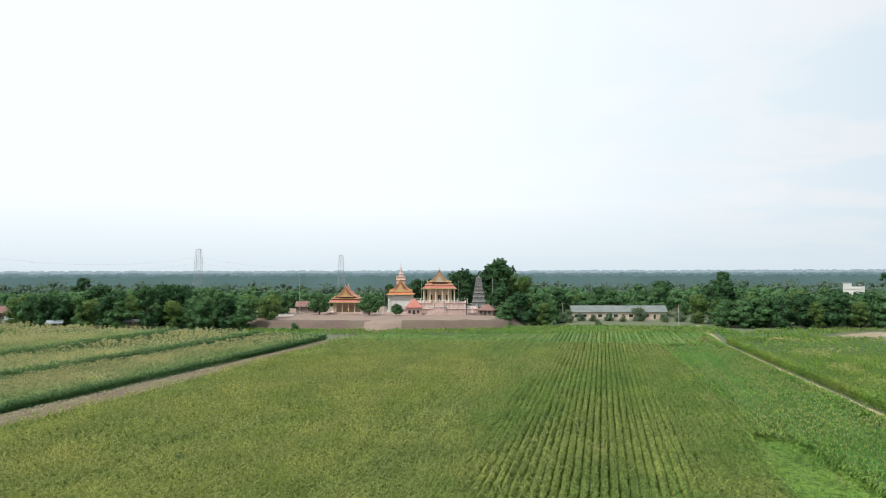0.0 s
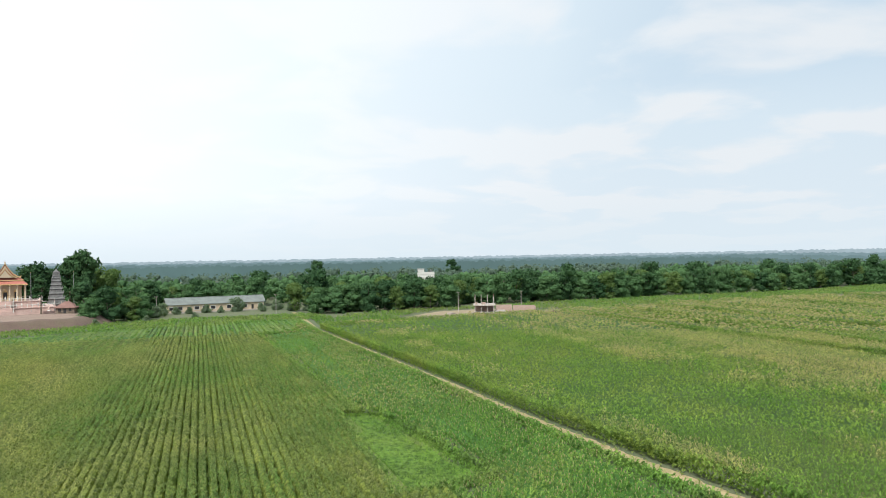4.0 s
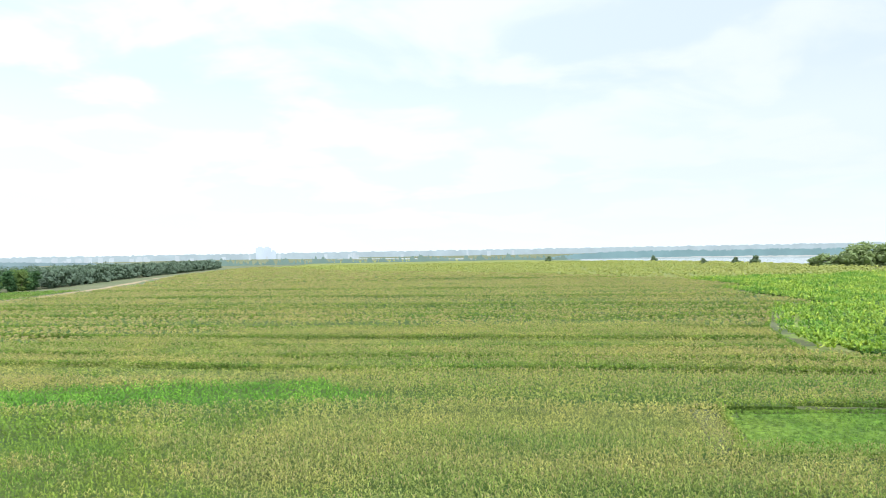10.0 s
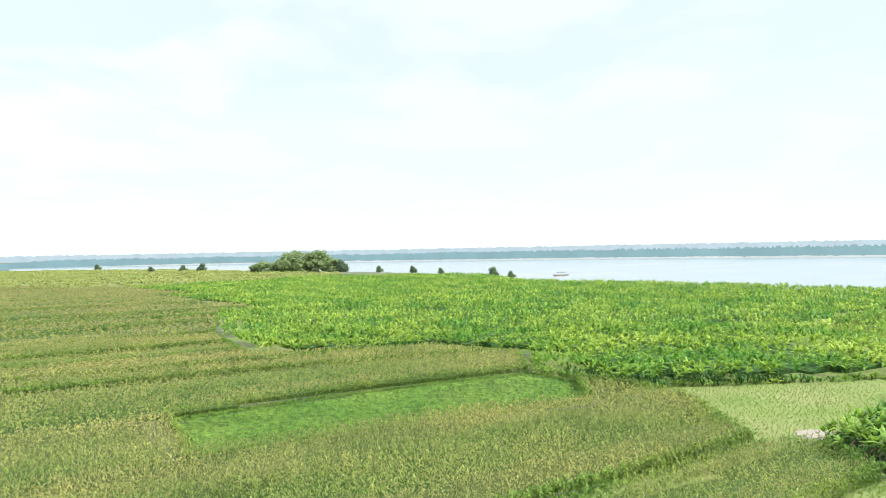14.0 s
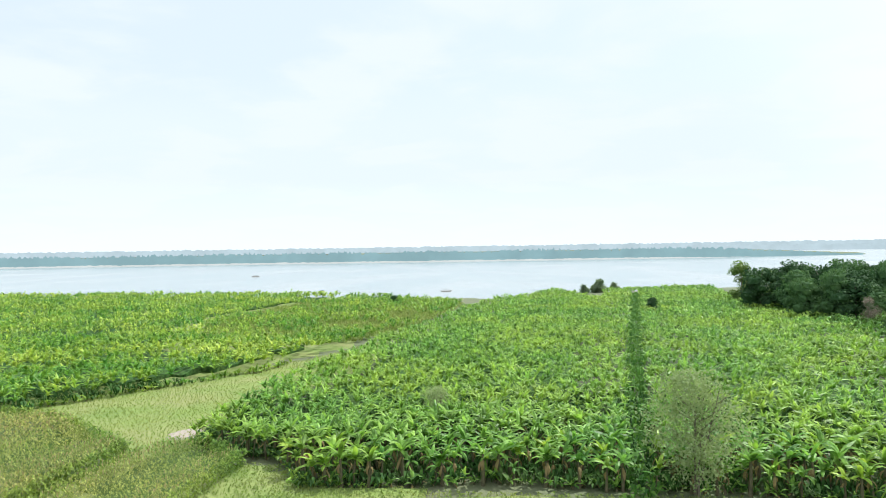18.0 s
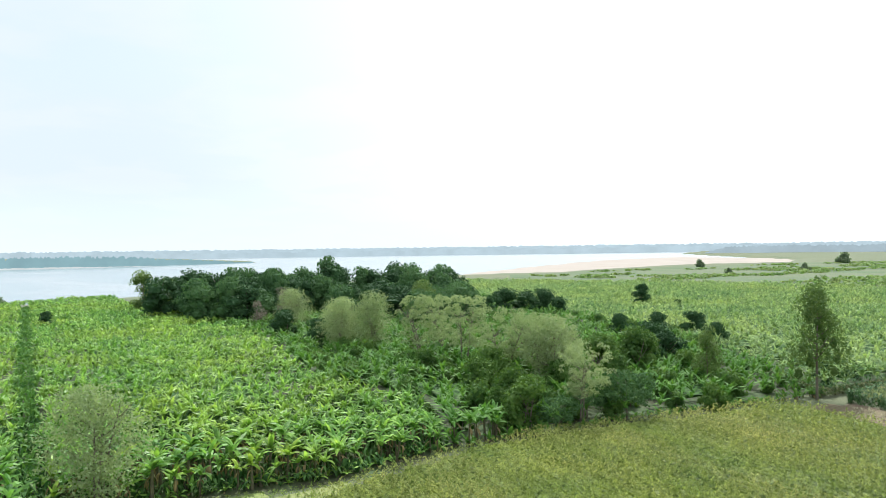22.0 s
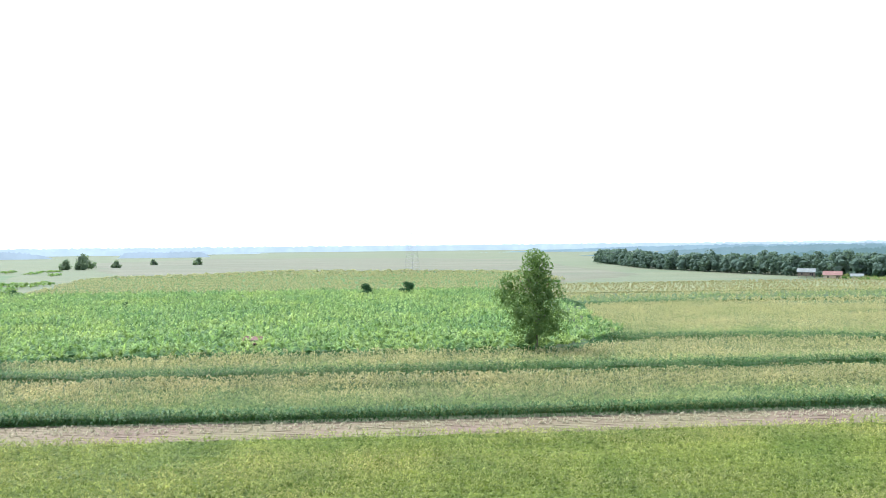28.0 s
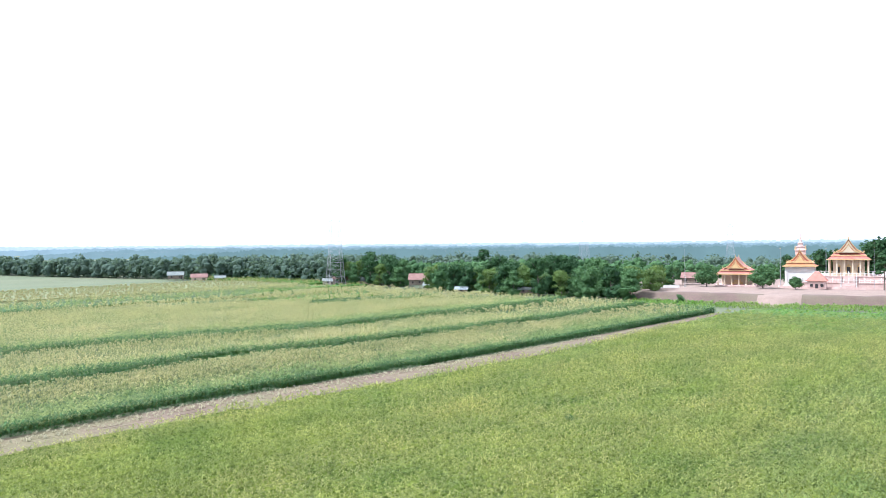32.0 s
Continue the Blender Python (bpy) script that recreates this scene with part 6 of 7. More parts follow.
def worship_hall():
    root = thing("worship_hall", "cream temple hall with tiered red roof on a terrace", "temple", pose(-2, 402, MZ) @ Matrix.Scale(1.07, 4))
    for k, (w, d, z0, z1) in enumerate(((36, 30, 0, 2.4), (27, 25, 2.4, 5.1))):
        part("terrace", Geo().box(-w / 2, w / 2, -d / 2, d / 2, z0, z1 - 0.3).box(-w / 2 - 0.25, w / 2 + 0.25, -d / 2 - 0.25, d / 2 + 0.25, z1 - 0.3, z1), M_PINK, root, "pinkish plastered terrace")
        for s in (-1, 1):
            rail = part("balustrade", Geo().box(-w / 2, w / 2, s * d / 2 - 0.12, s * d / 2 + 0.12, z1 + 0.95, z1 + 1.15), M_WALL_W, root, "white balustrade rail")
            for i in range(19 if s < 0 else 0):
                x = -w / 2 + w * i / 18
                part("baluster", Geo().turned([(0.2, z1), (0.12, z1 + 0.3), (0.2, z1 + 0.6), (0.14, z1 + 1.0), (0.22 if i % 3 else 0.3, z1 + 1.2), (0.03, z1 + (1.5 if i % 3 else 2.1))], 6, (x, s * d / 2)), M_WALL_W, rail)
    part("staircase", Geo().box(-2.5, 2.5, -17.5, -15, 0, 1.2).box(-2.5, 2.5, -16.2, -14, 1.2, 2.4).box(-2.2, 2.2, -14.2, -12.4, 2.4, 3.8).box(-2.2, 2.2, -13.2, -12, 3.8, 5.1), M_PINK, root)
    for k in range(4):
        part("step_wall", Geo().box(-3.1 + (k % 2) * 5.7, -2.6 + (k % 2) * 5.7, -17.6 + 3 * (k // 2), -14.2 + 2 * (k // 2), 0, 2.2 + 2.9 * (k // 2), 0.1), M_WALL_W, root)
    part("wall", Geo().box(-6, 6, -9, 9, 5.1, 11.6).box(-6.3, 6.3, -9.3, 9.3, 5.1, 5.8).box(-6.25, 6.25, -9.25, 9.25, 11.1, 11.6), M_CREAM, root, "cream plastered wall")
    for x in (-3.9, 0, 3.9):
        opening(root, x, -9.1, 6.3 if x else 5.3, 1.1 if x else 1.5, 2.6 if x else 3.5, M_GOLD, "window" if x else "door", True)
    for s in (-1, 1):
        for i in range(5):
            column(root, s * 7.4, -10 + 5 * i, 5.1, 11.8, 0.33)
    for x in (-4.4, -1.6, 1.6, 4.4):
        column(root, x, -10.4, 5.1, 11.8, 0.33)
    skirt_roof(root, 16.6, 22.5, 11.8, 1.7, 1.7, M_TILE_R)
    skirt_roof(root, 13.4, 19.5, 13.6, 1.6, 1.5, M_TILE_R)
    gable_roof(root, 10.8, 18.0, 14.9, 6.0, M_TILE_R, face=M_CREAM)
    gable_roof(root, 7.6, 20.0, 15.0, 3.9, M_TILE_R, name="porch_roof", face=M_CREAM)
    return root


def shrine():
    root = thing("spired_shrine", "white shrine with orange gabled roof and tall spire", "temple", pose(-22, 393, MZ))
    part("plinth", Geo().box(-7.2, 7.2, -7.2, 7.2, 0, 0.8).box(-6.8, 6.8, -6.8, 6.8, 0.8, 1.4), M_WALL_W, root)
    part("wall", Geo().box(-5.9, 5.9, -5.9, 5.9, 1.4, 9.4).box(-6.2, 6.2, -6.2, 6.2, 8.8, 9.4), M_WALL_W, root, "white plastered wall")
    opening(root, 0, -6.0, 1.5, 2.2, 2.7, M_WALL_W, "door")
    for x in (-3.8, 3.8):
        opening(root, x, -6.0, 2.2, 1.2, 1.8, M_WALL_W)
    for x in (-5.9, 5.9):
        for y in (-5.9, 5.9):
            part("pilaster", Geo().box(x - 0.45, x + 0.45, y - 0.45, y + 0.45, 1.4, 9.6), M_WALL_W, root)
    skirt_roof(root, 14.4, 14.4, 9.6, 1.5, 1.9, M_TILE_O)
    skirt_roof(root, 11.6, 11.6, 11.2, 1.3, 1.4, M_TILE_O)
    gable_roof(root, 10.4, 9.4, 11.8, 5.6, M_TILE_O, face=M_TILE_R)
    gable_roof(root, 6.8, 11.4, 11.6, 4.3, M_TILE_O, name="porch_roof", face=M_GOLD)
    lantern = part("lantern_tower", Geo().box(-2.3, 2.3, -2.3, 2.3, 15.2, 17.2, 0.15).box(-2.6, 2.6, -2.6, 2.6, 17.2, 17.6, 0.3).box(-1.8, 1.8, -1.8, 1.8, 17.6, 19.0, 0.15).box(-2.0, 2.0, -2.0, 2.0, 19.0, 19.3, 0.3)
                   .box(-1.2, 1.2, -1.2, 1.2, 19.3, 20.5, 0.15).box(-1.4, 1.4, -1.4, 1.4, 20.5, 20.8, 0.3), M_PINK, root, "stepped pale lantern tower")
    for x in (-2.2, 2.2):
        for y in (-2.2, 2.2):
            part("corner_spire", Geo().turned([(0.3, 17.2), (0.22, 18.0), (0.1, 18.8), (0.02, 19.8)], 6, (x, y)), M_GOLD, lantern)
    part("spire", Geo().turned([(0.8, 20.8), (0.55, 21.5), (0.6, 21.8), (0.34, 22.6), (0.38, 22.9), (0.18, 24.0), (0.2, 24.2), (0.05, 26.5), (0.02, 27.3)], 8), M_PINK, root, "slender ringed spire")
    return root


def pavilion():
    root = thing("open_pavilion", "open prayer pavilion with tiered red roof and gilt gables", "pavilion", pose(-50, 392, MZ))
    part("floor_slab", Geo().box(-9, 9, -7.5, 7.5, 0, 0.7).box(-9.4, 9.4, -7.9, 7.9, 0, 0.35), M_PINK, root)
    for i in range(6):
        for y in (-6.6, 6.6):
            column(root, -8 + 3.2 * i, y, 0.7, 5.8, 0.24)
    part("back_wall", Geo().box(-7.5, 7.5, 2.0, 2.4, 0.7, 5.6), M_CREAM, root)
    part("altar", Geo().box(-2.5, 2.5, 0.4, 1.9, 0.7, 1.9, 0.15).box(-1.6, 1.6, 0.7, 1.8, 1.9, 2.8, 0.12), M_GOLD, root)
    skirt_roof(root, 18.4, 15.6, 5.7, 1.7, 2.2, M_TILE_R)
    skirt_roof(root, 14.4, 12.4, 7.5, 1.5, 1.9, M_TILE_R)
    gable_roof(root, 10.8, 11.5, 8.7, 5.4, M_TILE_R, face=M_TILE_O)
    gable_roof(root, 6.6, 13.4, 8.6, 3.8, M_TILE_R, name="porch_roof", face=M_GOLD)
    return root


def stone_tower():
    root = thing("stone_tower", "old grey stepped stone tower", "tower", pose(19.5, 414, MZ))
    z, w = 0.0, 7.6
    for k, h in enumerate((3.2, 2.4, 2.6, 2.1, 2.0, 1.7, 1.4, 1.2, 1.0)):
        tier = part("tier", Geo().box(-w / 2, w / 2, -w / 2, w / 2, z, z + h * 0.72, 0.12).box(-w / 2 - 0.25, w / 2 + 0.25, -w / 2 - 0.25, w / 2 + 0.25, z + h * 0.72, z + h, 0.3), M_STONE, root)
        for x in (-w / 2, 0, w / 2):
            part("antefix", Geo().prism([(x - 0.4, z + h), (x, z + h + 1.0), (x + 0.4, z + h)], -w / 2 - 0.15, -w / 2 + 0.15), M_STONE, tier)
        z, w = z + h, w * (0.86 if k else 0.9)
    part("crown", Geo().turned([(0.9, z), (1.1, z + 0.5), (0.5, z + 1.2), (0.1, z + 2.0)], 8), M_STONE, root)
    return root


worship_hall(), shrine(), pavilion(), stone_tower()


def kiosk(name, label, m, w, d, hw, hr, wall, tile):
    root = thing(name, label, "building", m)
    part("wall", Geo().box(-w / 2, w / 2, -d / 2, d / 2, 0, hw).box(-w / 2 - 0.15, w / 2 + 0.15, -d / 2 - 0.15, d / 2 + 0.15, 0, 0.4), wall, root)
    g = Geo().box(-w / 2 - 0.7, w / 2 + 0.7, -d / 2 - 0.7, d / 2 + 0.7, hw, hw + 0.2)
    g.box(-w / 2 - 0.7, w / 2 + 0.7, -d / 2 - 0.7, d / 2 + 0.7, hw + 0.2, hw + hr, min(w, d) / 2 + 0.55)
    part("hip_roof", g, tile, root)
    for x in (-w * 0.28, w * 0.28):
        opening(root, x, -d / 2 - 0.1, 1.1, w * 0.16, 1.3, wall)
    opening(root, 0, -d / 2 - 0.1, 0.3, 1.2, 2.1, wall, "door")
    return root


kiosk("ticket_kiosk", "small pink house with a hipped red roof", pose(-14.5, 377, MZ), 7.6, 6.5, 3.6, 4.2, M_PINK, M_TILE_R)
kiosk("red_shed", "low shed with a dark red roof beside trees", pose(21.5, 368, MZ, 0, 0, -20), 7.5, 6, 2.6, 2.8, M_WOOD, M_TIN_R)


def stupa(x, y, s):
    root = thing("small_stupa", "small pale memorial stupa beside the hall", "stupa", pose(x, y, MZ) @ Matrix.Scale(s, 4), group="memorial stupas")
    part("base", Geo().box(-1, 1, -1, 1, 0, 0.8).box(-0.8, 0.8, -0.8, 0.8, 0.8, 1.5, 0.1), M_WALL_W, root)
    part("bell", Geo().turned([(0.7, 1.5), (0.75, 1.9), (0.55, 2.6), (0.25, 3.0), (0.2, 3.3), (0.04, 5.2)], 8), M_PINK, root)
    return root


first = stupa(17.5, 388, 1.1)
for x, y, s in ((20.5, 390, 0.9), (23.5, 392, 1.0), (26, 396, 0.8), (22, 384, 0.7), (15, 384, 0.8), (-24.5, 383, 0.6), (-30.5, 385, 0.6)):
    copy_thing(first, pose(x, y, MZ) @ Matrix.Scale(s / 1.1, 4))


def flagpole(x, y, h, z=MZ):
    root = thing("flagpole", "tall thin pale flagpole", "pole", pose(x, y, z), group="temple flagpoles")
    part("shaft", Geo().tube([(0, 0, -0.2), (0, 0, h * 0.6), (0, 0, h)], (0.13, 0.1, 0.05), 6), M_STEEL, root)
    part("foot", Geo().box(-0.5, 0.5, -0.5, 0.5, 0, 0.5, 0.08), M_CONC, root)
    part("knob", Geo().turned([(0.02, h), (0.16, h + 0.12), (0.02, h + 0.35)], 6), M_GOLD, root)
    return root


first = flagpole(-11, 384, 18)
for x, y in ((8, 384), (-30, 383), (-71, 372), (25, 380)):
    copy_thing(first, pose(x, y, MZ))


def low_wall(points, z, h, mat, label):
    root = thing("boundary_wall", label, "wall", pose(0, 0, z))
    for (x0, y0), (x1, y1) in zip(points, points[1:]):
        L, a = math.hypot(x1 - x0, y1 - y0), math.atan2(y1 - y0, x1 - x0)
        n = max(1, round(L / 4))
        for i in range(n):
            cx, cy = x0 + (x1 - x0) * (i + 0.5) / n, y0 + (y1 - y0) * (i + 0.5) / n
            part("panel", Geo().box(cx - L / n / 2, cx + L / n / 2, cy - 0.1, cy + 0.1, 0, h, turn=a), mat, root)
            part("post", Geo().box(cx - L / n / 2 * math.cos(a) - 0.2, cx - L / n / 2 * math.cos(a) + 0.2, cy - L / n / 2 * math.sin(a) - 0.2, cy - L / n / 2 * math.sin(a) + 0.2, 0, h + 0.4, 0.05), mat, root)
    return root


low_wall([(-94, 356), (-84, 362), (-72, 364)], 3.4, 1.6, M_WALL_W, "low white plastered boundary wall")
low_wall([(-30, 380), (-6, 374), (24, 376)], MZ, 1.1, M_PINK, "low pinkish boundary wall of the temple")


# ---- village houses ----
def house(x, y, z, turn, w, d, hw, hr, wall, roof, label, stilts=0.0):
    root = thing("house", label, "house", pose(x, y, z, 0, 0, turn))
    s = stilts
    if s:
        for px in (-w / 2 + 0.3, 0, w / 2 - 0.3):
            for py in (-d / 2 + 0.3, d / 2 - 0.3):
                part("stilt", Geo().tube([(px, py, -0.2), (px, py, s)], (0.16, 0.14), 5), M_WOOD, root)
    part("wall", Geo().box(-w / 2, w / 2, -d / 2, d / 2, s, s + hw).prism([(-d / 2, s + hw), (0, s + hw + hr), (d / 2, s + hw)], -w / 2, w / 2, "x"), wall, root)
    e, o = d / 2 + 0.7, w / 2 + 0.6
    k = hr / (d / 2)
    for q in (-1, 1):
        part("roof_slope", Geo().prism([(q * e, s + hw - 0.7 * k), (0, s + hw + hr), (0, s + hw + hr + 0.16), (q * e, s + hw - 0.7 * k + 0.16)], -o, o, "x"), roof, root)
    part("ridge_cap", Geo().tube([(-o, 0, s + hw + hr + 0.12), (o, 0, s + hw + hr + 0.12)], (0.18, 0.18), 5), roof, root)
    for i in range(max(1, int(w / 4))):
        xx = -w / 2 + w * (i + 0.5) / max(1, int(w / 4))
        opening(root, xx, -d / 2 - 0.1, s + 0.9, 1.0, 1.2, wall)
    opening(root, w * 0.36, -d / 2 - 0.1, s + 0.1, 0.95, 2.0, wall, "door")
    return root


house(-95, 392, 3.2, 8, 9, 7, 3.4, 2.4, M_WOOD, M_TIN_R, "wooden stilt house with a rusty red roof", 2.2)
house(-84, 386, 3.2, -5, 7.5, 6, 2.8, 1.6, M_WOOD, M_TIN_W, "wooden house with a bright tin roof", 2.2)
house(-72, 395, 3.4, 3, 9, 7, 3.0, 2.2, M_WOOD, M_TIN_R, "weathered wooden house with rusty roof", 1.2)
house(-218, 372, 0, 25, 12, 8, 3.4, 2.8, M_WOOD, M_TIN_R, "stilt house with faded red roof", 2.4)
house(-207, 365, 0, 25, 8, 6, 2.6, 1.4, M_WOOD, M_TIN, "low shed with a grey tin roof", 0)
house(-139, 341, 0, 20, 9, 5, 2.0, 1.0, M_WOOD, M_TIN, "open tin-roofed field shelter", 1.2)
house(-178, 346, 0, 18, 6, 5, 2.2, 1.0, M_WOOD, M_TIN_W, "small shed with a pale tin roof", 0)
house(-445, 398, 0, 45, 11, 7, 3.0, 2.2, M_WOOD, M_TIN, "grey-roofed wooden house by the far trees", 1.5)
house(-425, 402, 0, 45, 11, 7, 3.0, 2.2, M_CREAM, M_TIN_R, "cream house with rusty roof by the far trees", 0)
house(-410, 408, 0, 45, 7, 5, 2.4, 1.4, M_CREAM, M_TIN, "cream house with grey roof by the far trees", 0)
house(-292, 398, 0, 30, 11, 7, 3.2, 2.2, M_WOOD, M_TIN_R, "house with red roof beside the pylon", 1.0)
house(-300, 394, 0, 30, 7, 6, 2.4, 1.4, M_CREAM, M_TIN, "cream shed beside the pylon", 0)
house(-276, 400, 0, 30, 8, 6, 2.8, 1.8, M_BRICK, M_TIN, "brick house with a grey roof beside the pylon", 0)
house(-186, 392, 3, 20, 10, 7, 3.0, 2.0, M_WOOD, M_TIN_R, "old house with red roof among trees", 2)
house(52, 398, 0, 0, 9, 7, 3.0, 2.4, M_PINK, M_TIN_R, "pink house with dark red roof among trees", 0)
hut = house(-186, 6, 0, 60, 3.6, 3.0, 1.8, 0.9, M_WOOD, M_TIN_R, "field hut with rusty red roof among bananas", 1.0)


def school():
    root = thing("school_building", "long cream schoolhouse with a weathered grey roof", "school", pose(91, 393, 0, 0, 0, -1))
    w, d = 48, 8.5
    part("plinth", Geo().box(-w / 2 - 0.3, w / 2 + 0.3, -d / 2 - 1.6, d / 2 + 0.3, 0, 0.6), M_CONC, root)
    part("wall", Geo().box(-w / 2, w / 2, -d / 2, d / 2, 0.6, 4.4), M_CREAM, root, "cream wall with flaking paint")
    for q in (-1, 1):
        part("gable_wall", Geo().prism([(-d / 2, 4.4), (0, 7.2), (d / 2, 4.4)], q * w / 2 - 0.12, q * w / 2 + 0.12, "x"), M_CREAM, root)
        part("roof_slope", Geo().prism([(q * (d / 2 + 0.6), 4.05), (0, 7.25), (0, 7.45), (q * (d / 2 + 0.6), 4.25)], -w / 2 - 0.8, w / 2 + 0.8, "x"), M_TIN, root, "weathered grey corrugated roof")
    part("ridge_cap", Geo().tube([(-w / 2 - 0.8, 0, 7.42), (w / 2 + 0.8, 0, 7.42)], (0.22, 0.22), 5), M_TIN, root)
    for i in range(13):
        x = -w / 2 + 0.2 + (w - 0.4) * i / 12
        part("pilaster", Geo().box(x - 0.16, x + 0.16, -d / 2 - 0.18, -d / 2 + 0.02, 0.6, 4.1), M_CREAM, root)
    for i in range(12):
        x = -w / 2 + w * (i + 0.5) / 12
        if i % 4 == 2:
            opening(root, x, -d / 2 - 0.1, 0.7, 1.2, 2.3, M_CREAM, "door")
        else:
            opening(root, x, -d / 2 - 0.1, 1.6, 2.2, 1.5, M_WALL_W)
    return root


school()


def frame_house():
    """A concrete house being built: slab on columns, raw brick above."""
    root = thing("unfinished_house", "half-built concrete house with raw brick upper walls", "building site", pose(187, 288, 0, 0, 0, -33))
    part("floor_slab", Geo().box(-4.6, 4.6, -3.6, 4.6, 0, 0.4), M_CONC, root)
    part("upper_slab", Geo().box(-5.0, 5.0, -4.2, 5.0, 3.5, 3.85).box(-5.0, 5.0, -4.2, -3.9, 3.25, 3.5), M_CONC, root)
    for i in range(4):
        for y in (-3.4, 0.6, 4.4):
            x = -4.2 + 2.8 * i
            part("column", Geo().box(x - 0.16, x + 0.16, y - 0.16, y + 0.16, 0.4, 3.5), M_CONC, root)
            part("upper_column", Geo().box(x - 0.14, x + 0.14, y - 0.14, y + 0.14, 3.85, 7.0 + 0.5 * ((i + int(y)) % 3)), M_CONC, root)
            part("rebar", Geo().tube([(x, y, 7.0), (x, y, 8.4)], (0.05, 0.04), 4), M_TIN_R, root)
    for x0, x1, h in ((-4.2, -3.0, 0.9), (-1.2, 0.6, 1.1)):
        part("brick_wall", Geo().box(x0, x1, -3.5, -3.3, 3.85, 3.85 + h), M_BRICK, root)
    part("brick_wall", Geo().box(0.6, 0.8, -3.0, 4.2, 0.4, 3.5), M_BRICK, root)
    part("brick_wall", Geo().box(-4.2, 4.2, 4.25, 4.45, 0.4, 3.4), M_BRICK, root)
    part("porch_slab", Geo().box(4.6, 9.5, -2.5, 3.5, 0, 0.9), M_CONC, root)
    part("low_brick_wall", Geo().box(5.2, 12.5, 3.4, 3.7, 0.3, 3.2).box(12.2, 12.5, -3.0, 3.6, 0.2, 2.8), M_BRICK, root)
    part("low_brick_wall", Geo().box(13.0, 23.0, 1.5, 1.8, 0, 3.0).box(22.7, 23.0, -5.0, 1.6, 0, 2.6), M_BRICK, root)
    part("low_brick_wall", Geo().box(13.5, 21.0, -5.2, -4.9, 0, 1.4), M_BRICK, root)
    return root


frame_house()


def heap(x, y, w, h, mat, label, seed):
    r = np.random.default_rng(seed)
    V = ICO_V * (1 + r.uniform(-0.25, 0.25, (len(ICO_V), 1))) * (w / 2, w / 2.6, h)
    V[:, 2] = np.maximum(V[:, 2], -0.2)
    return single("sand_heap", np_mesh("sand_heap", V, ICO_F, mat, smooth=True), label, "heap", pose(x, y, 0, 0, 0, seed * 40), group="heaps at the building site")


for k, (x, y, w, h) in enumerate(((196, 274, 6, 1.4), (203, 270, 5, 1.1), (180, 282, 7, 1.2), (212, 268, 5, 0.9), (170, 290, 6, 0.8))):
    heap(x, y, w, h, M_REDSOIL if k % 2 else M_SAND, "heap of sand and rubble at the building site", 60 + k)
flat_patch("bare_ground", [(160, 268), (176, 282), (200, 266), (236, 262), (300, 262), (302, 268), (240, 272), (215, 285), (205, 305), (178, 310), (160, 300), (140, 280)], 0.12, M_PATH, "bare sandy ground by the building site", "soil", 3.0, 0.2)
flat_patch("field_track", [(300, 262), (470, 246), (640, 262), (900, 312), (1000, 322), (1000, 329), (900, 319), (640, 271), (470, 254), (300, 269)], 0.12, M_PATH, "sandy track between corn and trees", "track", 4.0, 0.2)


def utility_pole(x, y, h, first=[None]):
    m = pose(x, y, 0, 0, 0, 20)
    if first[0]:
        return copy_thing(first[0], m)
    root = first[0] = thing("utility_pole", "grey concrete utility pole", "pole", m, group="utility poles")
    part("shaft", Geo().tube([(0, 0, -0.3), (0, 0, h)], (0.17, 0.11), 6), M_CONC, root)
    part("crossarm", Geo().box(-0.9, 0.9, -0.06, 0.06, h - 0.6, h - 0.45), M_WOOD, root)
    for x in (-0.8, 0, 0.8):
        part("insulator", Geo().turned([(0.05, h - 0.45), (0.09, h - 0.35), (0.04, h - 0.2)], 6, (x, 0)), M_WALL_W, root)
    return root


for x, y in ((178, 296), (204, 283), (110, 352), (60, 378), (-88, 378), (-70, 369)):
    utility_pole(x, y, 9.5)


def white_house():
    root = thing("town_house", "tall white house rising over the trees", "house", pose(217, 398, 0, 0, 0, -28))
    part("wall", Geo().box(-5, 5, -4, 4, 0, 16.2).box(-5.2, 5.2, -4.2, 4.2, 15.6, 16.2).box(-5.2, 5.2, -4.2, 4.2, 11.6, 11.9), M_WALL_W, root)
    part("stair_tower", Geo().box(-5, -1, -3.5, 2, 16.2, 18.6).box(-5.2, -0.8, -3.7, 2.2, 18.6, 18.9), M_WALL_W, root)
    part("parapet", Geo().box(-1, 5, -4.0, -3.8, 16.2, 17.0).box(4.8, 5, -4, 4, 16.2, 17.0), M_WALL_W, root)
    for z in (12.6, 8.6):
        for x in (-2.8, 0.4, 3.2):
            opening(root, x, -4.1, z, 1.2, 1.5, M_WALL_W)
    part("water_tank", Geo().turned([(0.9, 16.2), (0.95, 16.5), (0.95, 18.0), (0.3, 18.3)], 10, (3, 1)), M_TIN, root)
    return root


white_house()


